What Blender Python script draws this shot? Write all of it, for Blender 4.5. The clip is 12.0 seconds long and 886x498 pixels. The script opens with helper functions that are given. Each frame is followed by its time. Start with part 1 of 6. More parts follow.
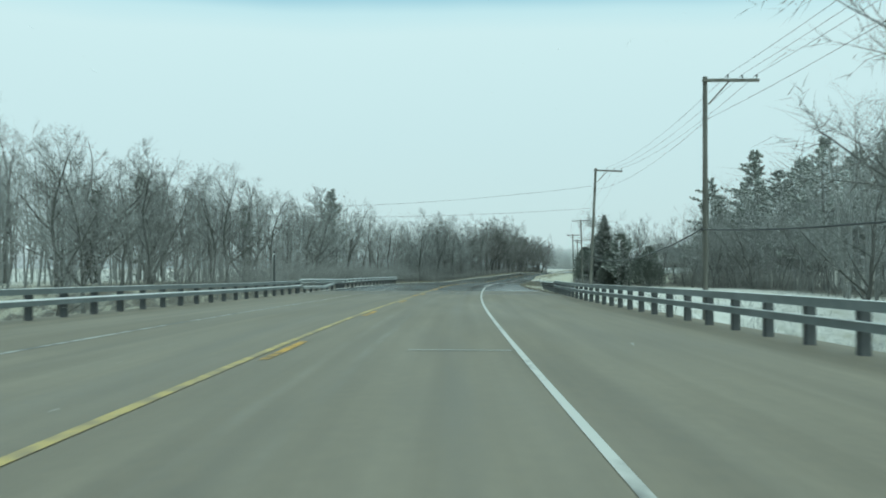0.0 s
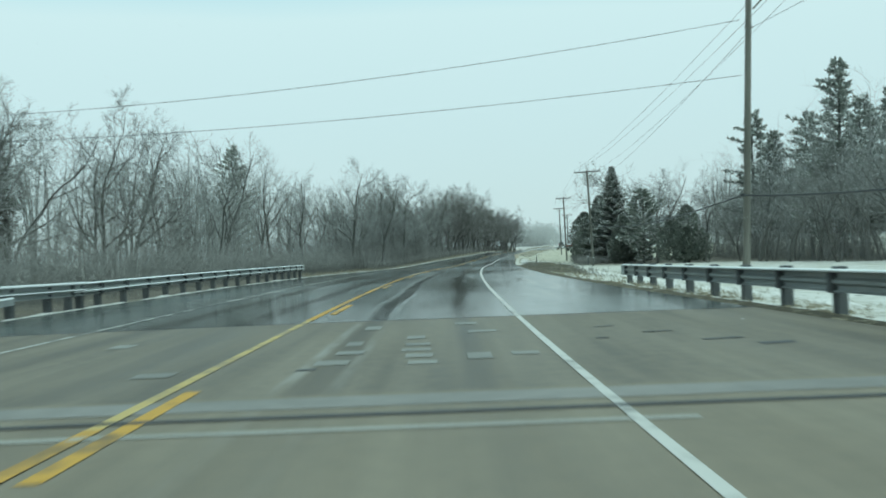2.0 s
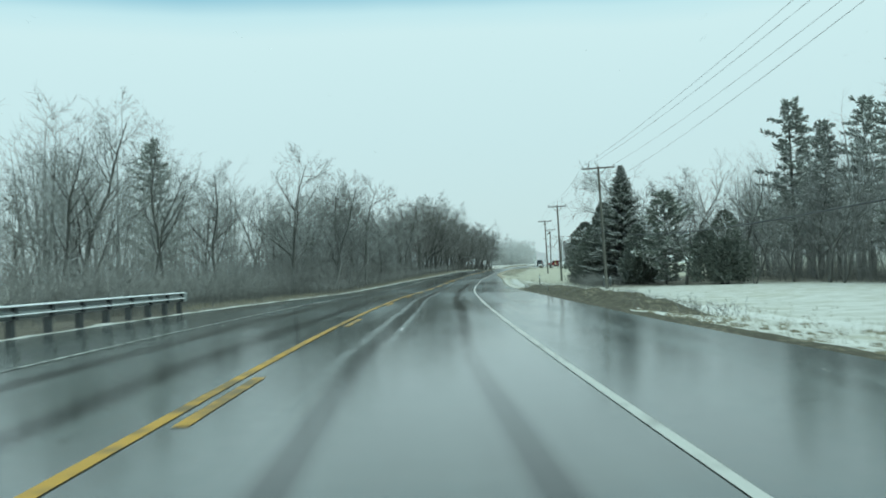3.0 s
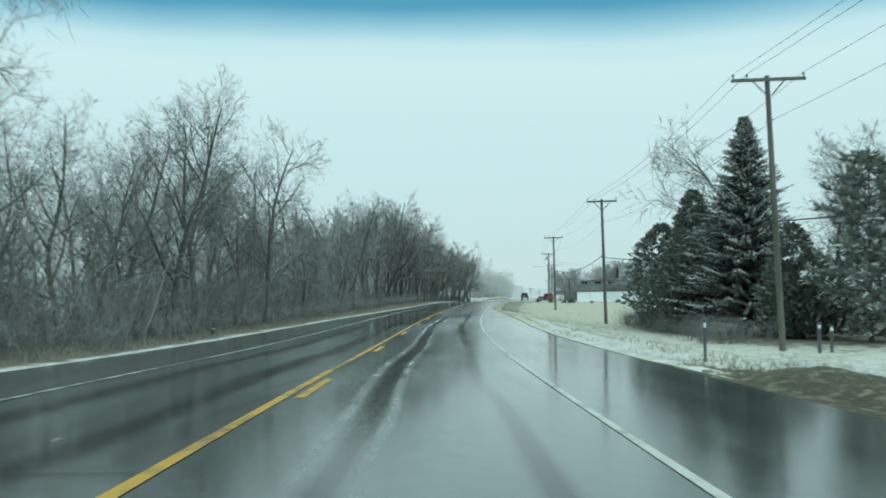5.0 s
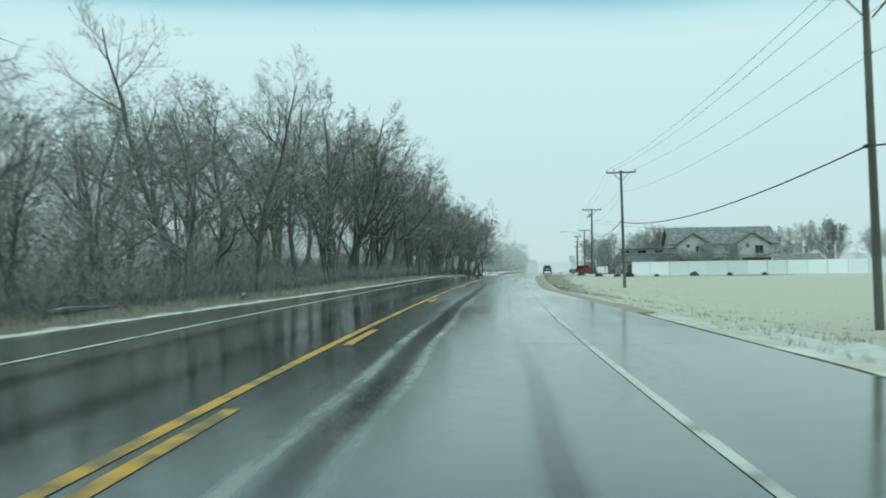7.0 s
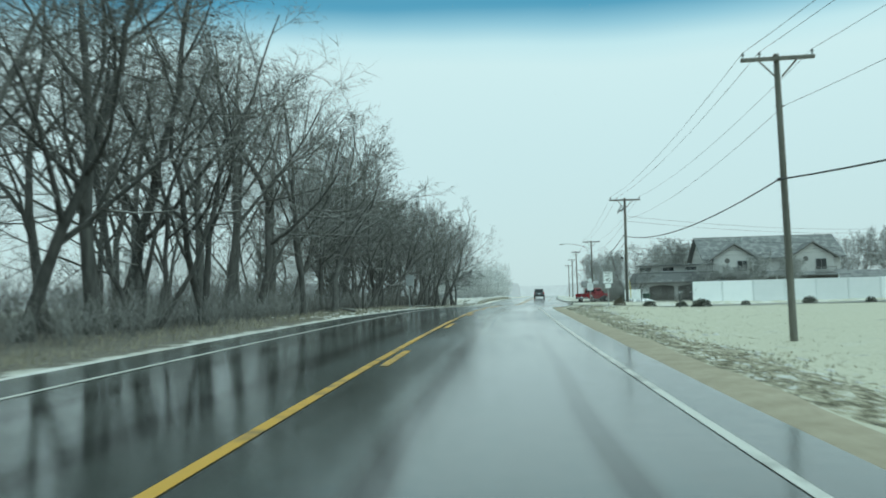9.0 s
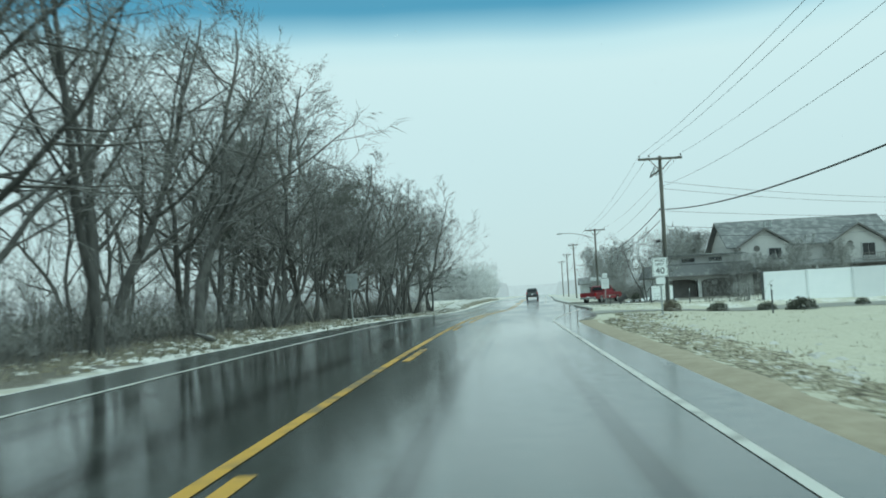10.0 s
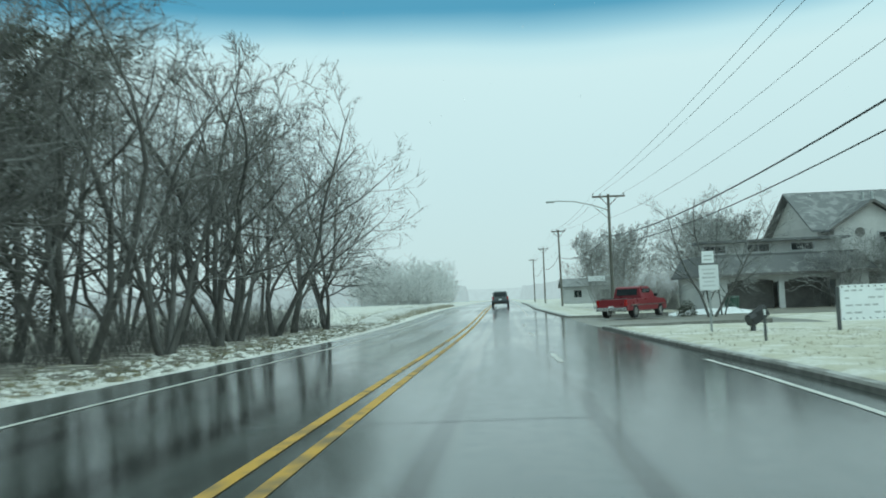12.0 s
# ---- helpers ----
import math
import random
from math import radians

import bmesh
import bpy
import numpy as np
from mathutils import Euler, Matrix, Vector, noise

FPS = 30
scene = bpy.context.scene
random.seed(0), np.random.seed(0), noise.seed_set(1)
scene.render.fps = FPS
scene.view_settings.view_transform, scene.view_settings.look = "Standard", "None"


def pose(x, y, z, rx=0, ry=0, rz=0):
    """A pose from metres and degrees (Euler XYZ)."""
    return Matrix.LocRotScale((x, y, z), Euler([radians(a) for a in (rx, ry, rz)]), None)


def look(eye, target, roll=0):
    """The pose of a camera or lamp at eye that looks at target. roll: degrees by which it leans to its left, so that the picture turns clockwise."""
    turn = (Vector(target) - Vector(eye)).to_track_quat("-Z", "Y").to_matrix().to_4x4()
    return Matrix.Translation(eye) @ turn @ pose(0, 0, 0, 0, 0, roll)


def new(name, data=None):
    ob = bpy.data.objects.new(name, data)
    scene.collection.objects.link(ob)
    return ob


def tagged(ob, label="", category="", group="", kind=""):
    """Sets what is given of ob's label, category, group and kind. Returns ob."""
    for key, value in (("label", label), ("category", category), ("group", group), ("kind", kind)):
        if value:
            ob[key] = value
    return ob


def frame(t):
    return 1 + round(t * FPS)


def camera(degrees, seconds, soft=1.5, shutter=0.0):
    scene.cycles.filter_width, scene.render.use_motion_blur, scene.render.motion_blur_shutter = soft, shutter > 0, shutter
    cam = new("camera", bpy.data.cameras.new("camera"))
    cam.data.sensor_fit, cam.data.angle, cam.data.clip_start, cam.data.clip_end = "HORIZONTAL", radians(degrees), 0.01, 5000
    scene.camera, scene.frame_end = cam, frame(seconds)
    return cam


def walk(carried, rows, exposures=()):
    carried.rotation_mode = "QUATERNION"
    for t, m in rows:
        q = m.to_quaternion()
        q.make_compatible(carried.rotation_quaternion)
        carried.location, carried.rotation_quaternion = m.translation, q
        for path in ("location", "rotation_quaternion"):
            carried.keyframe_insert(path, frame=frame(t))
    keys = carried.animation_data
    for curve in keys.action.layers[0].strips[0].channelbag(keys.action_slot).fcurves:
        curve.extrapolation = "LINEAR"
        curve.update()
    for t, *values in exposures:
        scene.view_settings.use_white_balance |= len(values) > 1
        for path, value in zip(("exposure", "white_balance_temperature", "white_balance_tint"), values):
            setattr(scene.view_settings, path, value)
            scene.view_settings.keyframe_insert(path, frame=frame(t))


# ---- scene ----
cam = camera(53.0, 12.0, soft=1.8, shutter=0.2)
# seconds, x, y, z, yaw, pitch, roll
PATH = [
    (0.0, 2.60, 0.04, 1.09, 0.35, 1.17, 0.05),
    (0.5, 2.61, 11.34, 0.99, -0.25, 0.31, 0.93),
    (1.0, 2.72, 22.66, 0.89, -0.59, -0.32, 0.14),
    (1.5, 2.81, 34.02, 0.76, -1.73, -0.24, -1.61),
    (2.0, 3.03, 45.31, 0.65, -2.62, -0.01, -2.33),
    (2.5, 3.38, 56.52, 0.59, -3.43, 0.41, -2.29),
    (3.0, 3.84, 67.65, 0.55, -4.68, 1.13, -2.38),
    (3.2, 4.07, 72.07, 0.54, -5.12, 2.05, -2.51),
    (4.8, 6.86, 107.06, 0.26, -6.77, 3.22, -0.68),
    (5.0, 7.31, 111.44, 0.21, -6.75, 3.14, -0.54),
    (5.5, 8.62, 122.27, 0.07, -6.29, 2.81, -0.10),
    (6.0, 9.90, 133.04, -0.08, -5.80, 2.41, 0.79),
    (6.5, 11.31, 143.63, -0.16, -5.62, 2.15, -0.36),
    (7.0, 12.79, 154.07, -0.16, -6.25, 1.57, -0.73),
    (7.2, 13.45, 158.28, -0.13, -6.74, 1.44, -1.53),
    (8.8, 19.20, 192.32, 0.16, -8.10, 2.91, -1.84),
    (9.0, 20.00, 196.64, 0.20, -7.70, 3.15, -1.50),
    (9.5, 22.16, 207.44, 0.32, -7.81, 3.04, -2.01),
    (10.0, 24.39, 218.20, 0.43, -8.58, 3.23, -3.12),
    (10.5, 26.70, 228.79, 0.52, -9.25, 3.37, -3.50),
    (11.0, 29.08, 239.22, 0.57, -9.71, 3.22, -3.37),
    (11.2, 30.04, 243.30, 0.59, -10.17, 3.30, -3.14),
    (11.5, 31.48, 249.40, 0.59, -10.58, 3.35, -3.56),
    (12.0, 33.88, 259.56, 0.59, -11.11, 3.34, -2.45),
]


def eye_pose(x, y, z, yaw, pitch, roll):
    eye = Vector((x, y, z))
    a, b = radians(yaw), radians(pitch)
    ahead = Vector((-math.sin(a) * math.cos(b), math.cos(a) * math.cos(b), math.sin(b)))
    return look(eye, eye + ahead * 10, roll)


walk(cam, [(t, eye_pose(*row)) for t, *row in PATH])

# ---- overcast winter sky ----
world = bpy.data.worlds.new("sky")
scene.world = world
world.use_nodes = True
wn, wl = world.node_tree.nodes, world.node_tree.links
wn.clear()
w_out = wn.new("ShaderNodeOutputWorld")
w_bg = wn.new("ShaderNodeBackground")
w_mix = wn.new("ShaderNodeMix")
w_mix.data_type = "RGBA"
w_mix.inputs[0].default_value = 0.06
w_sky = wn.new("ShaderNodeTexSky")
w_sky.sky_type = "NISHITA"
w_sky.sun_disc = False
w_sky.sun_elevation, w_sky.sun_rotation = radians(42), radians(150)
w_dim = wn.new("ShaderNodeVectorMath")
w_dim.operation = "SCALE"
w_dim.inputs[3].default_value = 0.1
w_co = wn.new("ShaderNodeTexCoord")
w_sep = wn.new("ShaderNodeSeparateXYZ")
w_ramp = wn.new("ShaderNodeValToRGB")
w_noise = wn.new("ShaderNodeTexNoise")
w_noise.inputs["Scale"].default_value = 2.2
w_noise.inputs["Detail"].default_value = 3
w_add = wn.new("ShaderNodeMath")
w_add.operation = "MULTIPLY_ADD"
w_add.inputs[1].default_value = 0.04
stops = w_ramp.color_ramp.elements
stops[0].position, stops[0].color = 0.0, (0.555, 0.755, 0.764, 1)
stops[1].position, stops[1].color = 0.14, (0.597, 0.825, 0.840, 1)
# blue stops near 0.3 stand in for a windscreen's tint strip, added to the sky
for spot, colour in ((0.252, (0.640, 0.88, 0.891, 1)), (0.275, (0.56, 0.84, 0.880, 1)), (0.294, (0.30, 0.61, 0.73, 1)), (0.314, (0.085, 0.36, 0.53, 1)), (0.35, (0.10, 0.36, 0.52, 1)), (0.41, (0.50, 0.75, 0.78, 1)), (1.0, (0.54, 0.76, 0.775, 1))):
    stops.new(spot).color = colour
wl.new(w_co.outputs["Generated"], w_sep.inputs[0])
wl.new(w_co.outputs["Generated"], w_noise.inputs["Vector"])
wl.new(w_noise.outputs["Fac"], w_add.inputs[0])
wl.new(w_sep.outputs["Z"], w_add.inputs[2])
w_sub = wn.new("ShaderNodeMath")
w_sub.operation = "SUBTRACT"
w_sub.inputs[1].default_value = 0.02
wl.new(w_add.outputs[0], w_sub.inputs[0])
wl.new(w_sub.outputs[0], w_ramp.inputs[0])
wl.new(w_sky.outputs[0], w_dim.inputs[0])
wl.new(w_ramp.outputs[0], w_mix.inputs[6])
wl.new(w_dim.outputs[0], w_mix.inputs[7])
wl.new(w_mix.outputs[2], w_bg.inputs[0])
wl.new(w_bg.outputs[0], w_out.inputs[0])
w_bg.inputs[1].default_value = 1.0

sun = new("sun", bpy.data.lights.new("sun", "SUN"))
sun.data.energy, sun.data.angle, sun.data.color = 1.68, radians(70), (0.70, 1.0, 0.98)
sun.matrix_world = look((0, 0, 60), (-20, 34, 0))
scene.view_settings.exposure = 0.0

# ---- road line: heading (degrees) and height (metres) every 25 m ----
KNOTS = np.arange(-30, 480, 25.0)
HEADING = [1.51, 0.42, -0.67, -2.0, -3.5, -5.2, -6.28, -7.54, -9.61, -11.07, -12.14, -13.03, -14.57, -14.82, -14.93, -14.99, -15.02, -15.04, -15.04, -15.05, -15.05]
HEIGHT = [0.47, 0.0, -0.14, -0.48, -0.53, -0.68, -0.98, -1.33, -1.14, -0.93, -0.63, -0.47, -0.51, -0.84, -0.82, -0.5, -0.35, -0.32, -0.32, -0.32, -0.32]
RS = np.arange(-400, 2501, 1.0)
RH = np.radians(np.interp(RS, KNOTS, HEADING))
_m = (RH[1:] + RH[:-1]) / 2
RX = np.concatenate([[0], np.cumsum(-np.sin(_m))])
RY = np.concatenate([[0], np.cumsum(np.cos(_m))])
RX, RY = RX - RX[400], RY - RY[400]
RZ = np.convolve(np.pad(np.interp(RS, KNOTS, HEIGHT), 15, mode="edge"), np.ones(31) / 31, "valid")
FAR_TURN = radians(-9.0)

# ---- materials ----
def shader(name, colour, rough=0.7, metal=0.0, spec=0.5):
    m = bpy.data.materials.new(name)
    m.use_nodes = True
    b = m.node_tree.nodes["Principled BSDF"]
    b.inputs["Base Color"].default_value = (*colour, 1)
    b.inputs["Roughness"].default_value = rough
    b.inputs["Metallic"].default_value = metal
    b.inputs["Specular IOR Level"].default_value = spec
    return m, b, m.node_tree.nodes, m.node_tree.links


def noise_node(n, l, scale, detail=4.0, coords="Object", stretch=(1, 1, 1)):
    co = n.new("ShaderNodeTexCoord")
    mp = n.new("ShaderNodeMapping")
    mp.inputs["Scale"].default_value = stretch
    nz = n.new("ShaderNodeTexNoise")
    nz.inputs["Scale"].default_value, nz.inputs["Detail"].default_value = scale, detail
    l.new(co.outputs[coords], mp.inputs["Vector"])
    l.new(mp.outputs[0], nz.inputs["Vector"])
    return nz.outputs["Fac"]


def ramp_node(n, l, fac, *stops):
    r = n.new("ShaderNodeValToRGB")
    e = r.color_ramp.elements
    for i, (at, c) in enumerate(stops):
        k = e[i] if i < 2 else e.new(at)
        k.position = at
        k.color = (*c, 1) if isinstance(c, tuple) else (c, c, c, 1)
    l.new(fac, r.inputs[0])
    return r.outputs[0]


def mix_node(n, l, fac, a, b, how="MIX"):
    m = n.new("ShaderNodeMix")
    m.data_type, m.blend_type = "RGBA", how
    for socket, v in ((m.inputs[0], fac), (m.inputs[6], a), (m.inputs[7], b)):
        if isinstance(v, (int, float)):
            socket.default_value = v
        elif isinstance(v, tuple):
            socket.default_value = (*v, 1)
        else:
            l.new(v, socket)
    return m.outputs[2]


def maths(n, l, how, a, b=0.0):
    m = n.new("ShaderNodeMath")
    m.operation = how
    for socket, v in ((m.inputs[0], a), (m.inputs[1], b)):
        if isinstance(v, (int, float)):
            socket.default_value = v
        else:
            l.new(v, socket)
    return m.outputs[0]


def bump(n, l, b, height, strength=0.3, dist=0.02):
    k = n.new("ShaderNodeBump")
    k.inputs["Strength"].default_value, k.inputs["Distance"].default_value = strength, dist
    l.new(height, k.inputs["Height"])
    l.new(k.outputs[0], b.inputs["Normal"])


def plain(name, c1, c2, rough=0.7, metal=0.0, scale=6.0, bumps=0.15, spec=0.5, coords="Object", stretch=(1, 1, 1)):
    """Two tones of one colour mixed at two scales, with fine relief."""
    m, b, n, l = shader(name, c1, rough, metal, spec)
    big, fine = noise_node(n, l, scale * 0.22, 3, coords, stretch), noise_node(n, l, scale, 5, coords, stretch)
    f = maths(n, l, "ADD", maths(n, l, "MULTIPLY", big, 0.55), maths(n, l, "MULTIPLY", fine, 0.45))
    tone = ramp_node(n, l, f, (0.32, c1), (0.68, c2))
    info = n.new("ShaderNodeObjectInfo")
    v = maths(n, l, "ADD", maths(n, l, "MULTIPLY", info.outputs["Random"], 0.24), 0.88)
    l.new(mix_node(n, l, 1.0, tone, v, "MULTIPLY"), b.inputs["Base Color"])
    l.new(maths(n, l, "ADD", maths(n, l, "MULTIPLY", fine, 0.2), rough - 0.1), b.inputs["Roughness"])
    if bumps:
        bump(n, l, b, fine, bumps)
    return m


def snowy(name, c1, c2, amount, rough=0.85, scale=8.0, lift=0.35, snow=(0.70, 0.69, 0.66), stretch=(1, 1, 1)):
    """A surface with snow lying on what faces up."""
    m, b, n, l = shader(name, c1, rough, 0.0, 0.25)
    fine = noise_node(n, l, scale, 4, "Object", stretch)
    patch = noise_node(n, l, 1.3, 3)
    tone = ramp_node(n, l, fine, (0.3, c1), (0.7, c2))
    g = n.new("ShaderNodeNewGeometry")
    sep = n.new("ShaderNodeSeparateXYZ")
    l.new(g.outputs["Normal"], sep.inputs[0])
    up = maths(n, l, "ADD", sep.outputs["Z"], maths(n, l, "MULTIPLY", maths(n, l, "SUBTRACT", patch, 0.5), 1.6))
    cover = ramp_node(n, l, up, (lift, 0.0), (min(1.0, lift + 0.45), amount))
    info = n.new("ShaderNodeObjectInfo")
    v = maths(n, l, "ADD", maths(n, l, "MULTIPLY", info.outputs["Random"], 0.3), 0.85)
    l.new(mix_node(n, l, cover, mix_node(n, l, 1.0, tone, v, "MULTIPLY"), snow), b.inputs["Base Color"])
    return m


def road_material(name, base, tone, wet, streak, track=0.5):
    """Pavement with wheel tracks, slush streaks and stains that run along the road (UV: metres across, metres along)."""
    m, b, n, l = shader(name, base, 0.4)
    uv = n.new("ShaderNodeUVMap")
    uv.uv_map = "along"
    sep = n.new("ShaderNodeSeparateXYZ")
    l.new(uv.outputs[0], sep.inputs[0])
    u = sep.outputs["X"]

    def along(sx, sy, scale, detail=4):
        mp = n.new("ShaderNodeMapping")
        mp.inputs["Scale"].default_value = (sx, sy, 1)
        nz = n.new("ShaderNodeTexNoise")
        nz.inputs["Scale"].default_value, nz.inputs["Detail"].default_value = scale, detail
        l.new(uv.outputs[0], mp.inputs[0])
        l.new(mp.outputs[0], nz.inputs["Vector"])
        return nz.outputs["Fac"]

    long_streak, stain, grit, patch = along(2.6, 0.03, 1.0), along(0.6, 0.05, 1.0, 5), along(1, 1, 55, 3), along(0.28, 0.05, 1.0, 3)
    wander = maths(n, l, "MULTIPLY", maths(n, l, "SUBTRACT", along(0.02, 0.06, 1.0, 2), 0.5), 0.55)
    uu = maths(n, l, "ADD", u, wander)

    def band(centre, half):
        d = maths(n, l, "ABSOLUTE", maths(n, l, "SUBTRACT", uu, centre))
        return ramp_node(n, l, maths(n, l, "DIVIDE", d, half * 2.0), (0.25, 1.0), (0.75, 0.0))

    tracks = None
    for centre, half in ((1.24, 0.14), (2.68, 0.13), (-1.0, 0.24), (-2.6, 0.24)):
        t = band(centre, half)
        tracks = t if tracks is None else maths(n, l, "MAXIMUM", tracks, t)
    slush = None
    for centre, half in ((0.98, 0.07), (1.45, 0.06)):
        t = band(centre, half)
        slush = t if slush is None else maths(n, l, "MAXIMUM", slush, t)
    fade = ramp_node(n, l, maths(n, l, "DIVIDE", sep.outputs["Y"], 400.0), (0.42, 1.0), (0.49, 0.25))
    film = maths(n, l, "MULTIPLY", maths(n, l, "MULTIPLY", maths(n, l, "SUBTRACT", 1.0, tracks), fade), ramp_node(n, l, patch, (0.34, 0.14), (0.62, 0.46)))
    slush = maths(n, l, "MULTIPLY", maths(n, l, "MULTIPLY", slush, fade), ramp_node(n, l, stain, (0.36, 0.0), (0.60, streak)))
    colour = ramp_node(n, l, maths(n, l, "ADD", maths(n, l, "MULTIPLY", long_streak, 0.5), maths(n, l, "MULTIPLY", stain, 0.5)), (0.35, base), (0.65, tone))
    colour = mix_node(n, l, maths(n, l, "MULTIPLY", grit, 0.35), colour, tuple(v * 0.55 for v in base))
    colour = mix_node(n, l, maths(n, l, "MULTIPLY", tracks, track), colour, tuple(v * 0.42 for v in base))
    if wet < 0.3:
        colour = mix_node(n, l, film, colour, (0.160, 0.180, 0.160))
    mottle, spots = along(1.8, 0.16, 1.0, 6), along(0.9, 0.9, 6.0, 4)
    low, high = (0.62, 1.25) if wet < 0.6 else (0.82, 1.14)
    colour = mix_node(n, l, 1.0, colour, ramp_node(n, l, maths(n, l, "ADD", maths(n, l, "MULTIPLY", mottle, 0.6), maths(n, l, "MULTIPLY", spots, 0.4)), (0.34, low), (0.5, 0.98), (0.66, high)), "MULTIPLY")
    slush = maths(n, l, "MULTIPLY", slush, ramp_node(n, l, along(2.2, 0.35, 2.2, 5), (0.36, 0.15), (0.58, 1.0)))
    colour = mix_node(n, l, slush, colour, (0.34, 0.33, 0.30))
    l.new(colour, b.inputs["Base Color"])
    r = maths(n, l, "ADD", maths(n, l, "MULTIPLY", ramp_node(n, l, maths(n, l, "ADD", maths(n, l, "MULTIPLY", patch, 0.75), maths(n, l, "MULTIPLY", mottle, 0.25)), (0.38, 0.0), (0.62, 1.0)), 0.12 if wet < 0.3 else 0.17), wet)
    r = maths(n, l, "SUBTRACT", r, maths(n, l, "MULTIPLY", tracks, 0.05))
    r = maths(n, l, "ADD", r, maths(n, l, "MULTIPLY", slush, 0.3))
    ripple = along(0.8, 1.0, 3.5, 4)
    r = maths(n, l, "ADD", r, maths(n, l, "MULTIPLY", maths(n, l, "SUBTRACT", spots, 0.5), 0.16))
    l.new(r, b.inputs["Roughness"])
    if wet < 0.3:
        l.new(maths(n, l, "SUBTRACT", 0.68, maths(n, l, "MULTIPLY", tracks, 0.5)), b.inputs["Specular IOR Level"])
    bump(n, l, b, maths(n, l, "ADD", maths(n, l, "MULTIPLY", grit, 0.35), ripple) if wet < 0.3 else grit, 0.25, 0.006 if wet < 0.3 else 0.004)
    return m


def paint_material(name, colour, worn, wear=0.39):
    """Road paint, worn through to the pavement in spots."""
    m, b, n, l = shader(name, colour, 0.6, 0.0, 0.25)
    f = noise_node(n, l, 3.0, 5)
    g = noise_node(n, l, 0.35, 3)
    k = maths(n, l, "ADD", maths(n, l, "MULTIPLY", f, 0.6), maths(n, l, "MULTIPLY", g, 0.4))
    l.new(ramp_node(n, l, k, (wear, worn), (wear + 0.14, colour)), b.inputs["Base Color"])
    return m


def ground_material():
    """Thin snow over winter grass, patchy; the zone attribute says how grassy."""
    m, b, n, l = shader("snowy_ground", (0.7, 0.72, 0.7), 0.9, 0.0, 0.2)
    zone = n.new("ShaderNodeAttribute")
    zone.attribute_name = "grass"
    big, mid, fine = noise_node(n, l, 0.12, 4), noise_node(n, l, 1.1, 5), noise_node(n, l, 9.0, 4)
    f = maths(n, l, "ADD", maths(n, l, "MULTIPLY", mid, 0.72), maths(n, l, "MULTIPLY", fine, 0.28))
    g = maths(n, l, "ADD", f, maths(n, l, "MULTIPLY", maths(n, l, "SUBTRACT", big, 0.5), 0.35))
    g = maths(n, l, "SUBTRACT", g, maths(n, l, "MULTIPLY", zone.outputs["Fac"], 0.40))
    cover = ramp_node(n, l, g, (0.22, 0.0), (0.42, 1.0))
    grass = ramp_node(n, l, fine, (0.3, (0.43, 0.40, 0.305)), (0.5, (0.49, 0.46, 0.36)), (0.7, (0.55, 0.52, 0.42)))
    snow = ramp_node(n, l, mid, (0.3, (0.50, 0.48, 0.43)), (0.7, (0.70, 0.68, 0.63)))
    under = n.new("ShaderNodeAttribute")
    under.attribute_name = "litter"
    leaves = ramp_node(n, l, fine, (0.3, (0.075, 0.064, 0.050)), (0.55, (0.145, 0.125, 0.098)), (0.75, (0.23, 0.205, 0.165)))
    patchy = ramp_node(n, l, maths(n, l, "ADD", under.outputs["Fac"], maths(n, l, "MULTIPLY", maths(n, l, "SUBTRACT", f, 0.5), 3.0)), (0.35, 0.0), (0.65, 0.92))
    top = mix_node(n, l, cover, grass, snow)
    l.new(mix_node(n, l, patchy, top, leaves), b.inputs["Base Color"])
    bump(n, l, b, maths(n, l, "ADD", mid, fine), 0.3, 0.03)
    return m


def churned_material(name, shift):
    """Trampled soil, dead grass and leftover snow in small patches."""
    m, b, n, l = shader(name, (0.3, 0.27, 0.2), 0.9, 0.0, 0.2)
    f = maths(n, l, "ADD", maths(n, l, "MULTIPLY", noise_node(n, l, 4.2, 4), 0.5), maths(n, l, "MULTIPLY", noise_node(n, l, 17.0, 4), 0.5))
    c = ramp_node(n, l, f, (0.38 + shift, (0.09, 0.078, 0.055)), (0.45 + shift, (0.25, 0.22, 0.155)), (0.53 + shift, (0.45, 0.41, 0.31)), (0.60 + shift, (0.62, 0.60, 0.55)))
    l.new(c, b.inputs["Base Color"])
    bump(n, l, b, f, 0.9, 0.06)
    return m


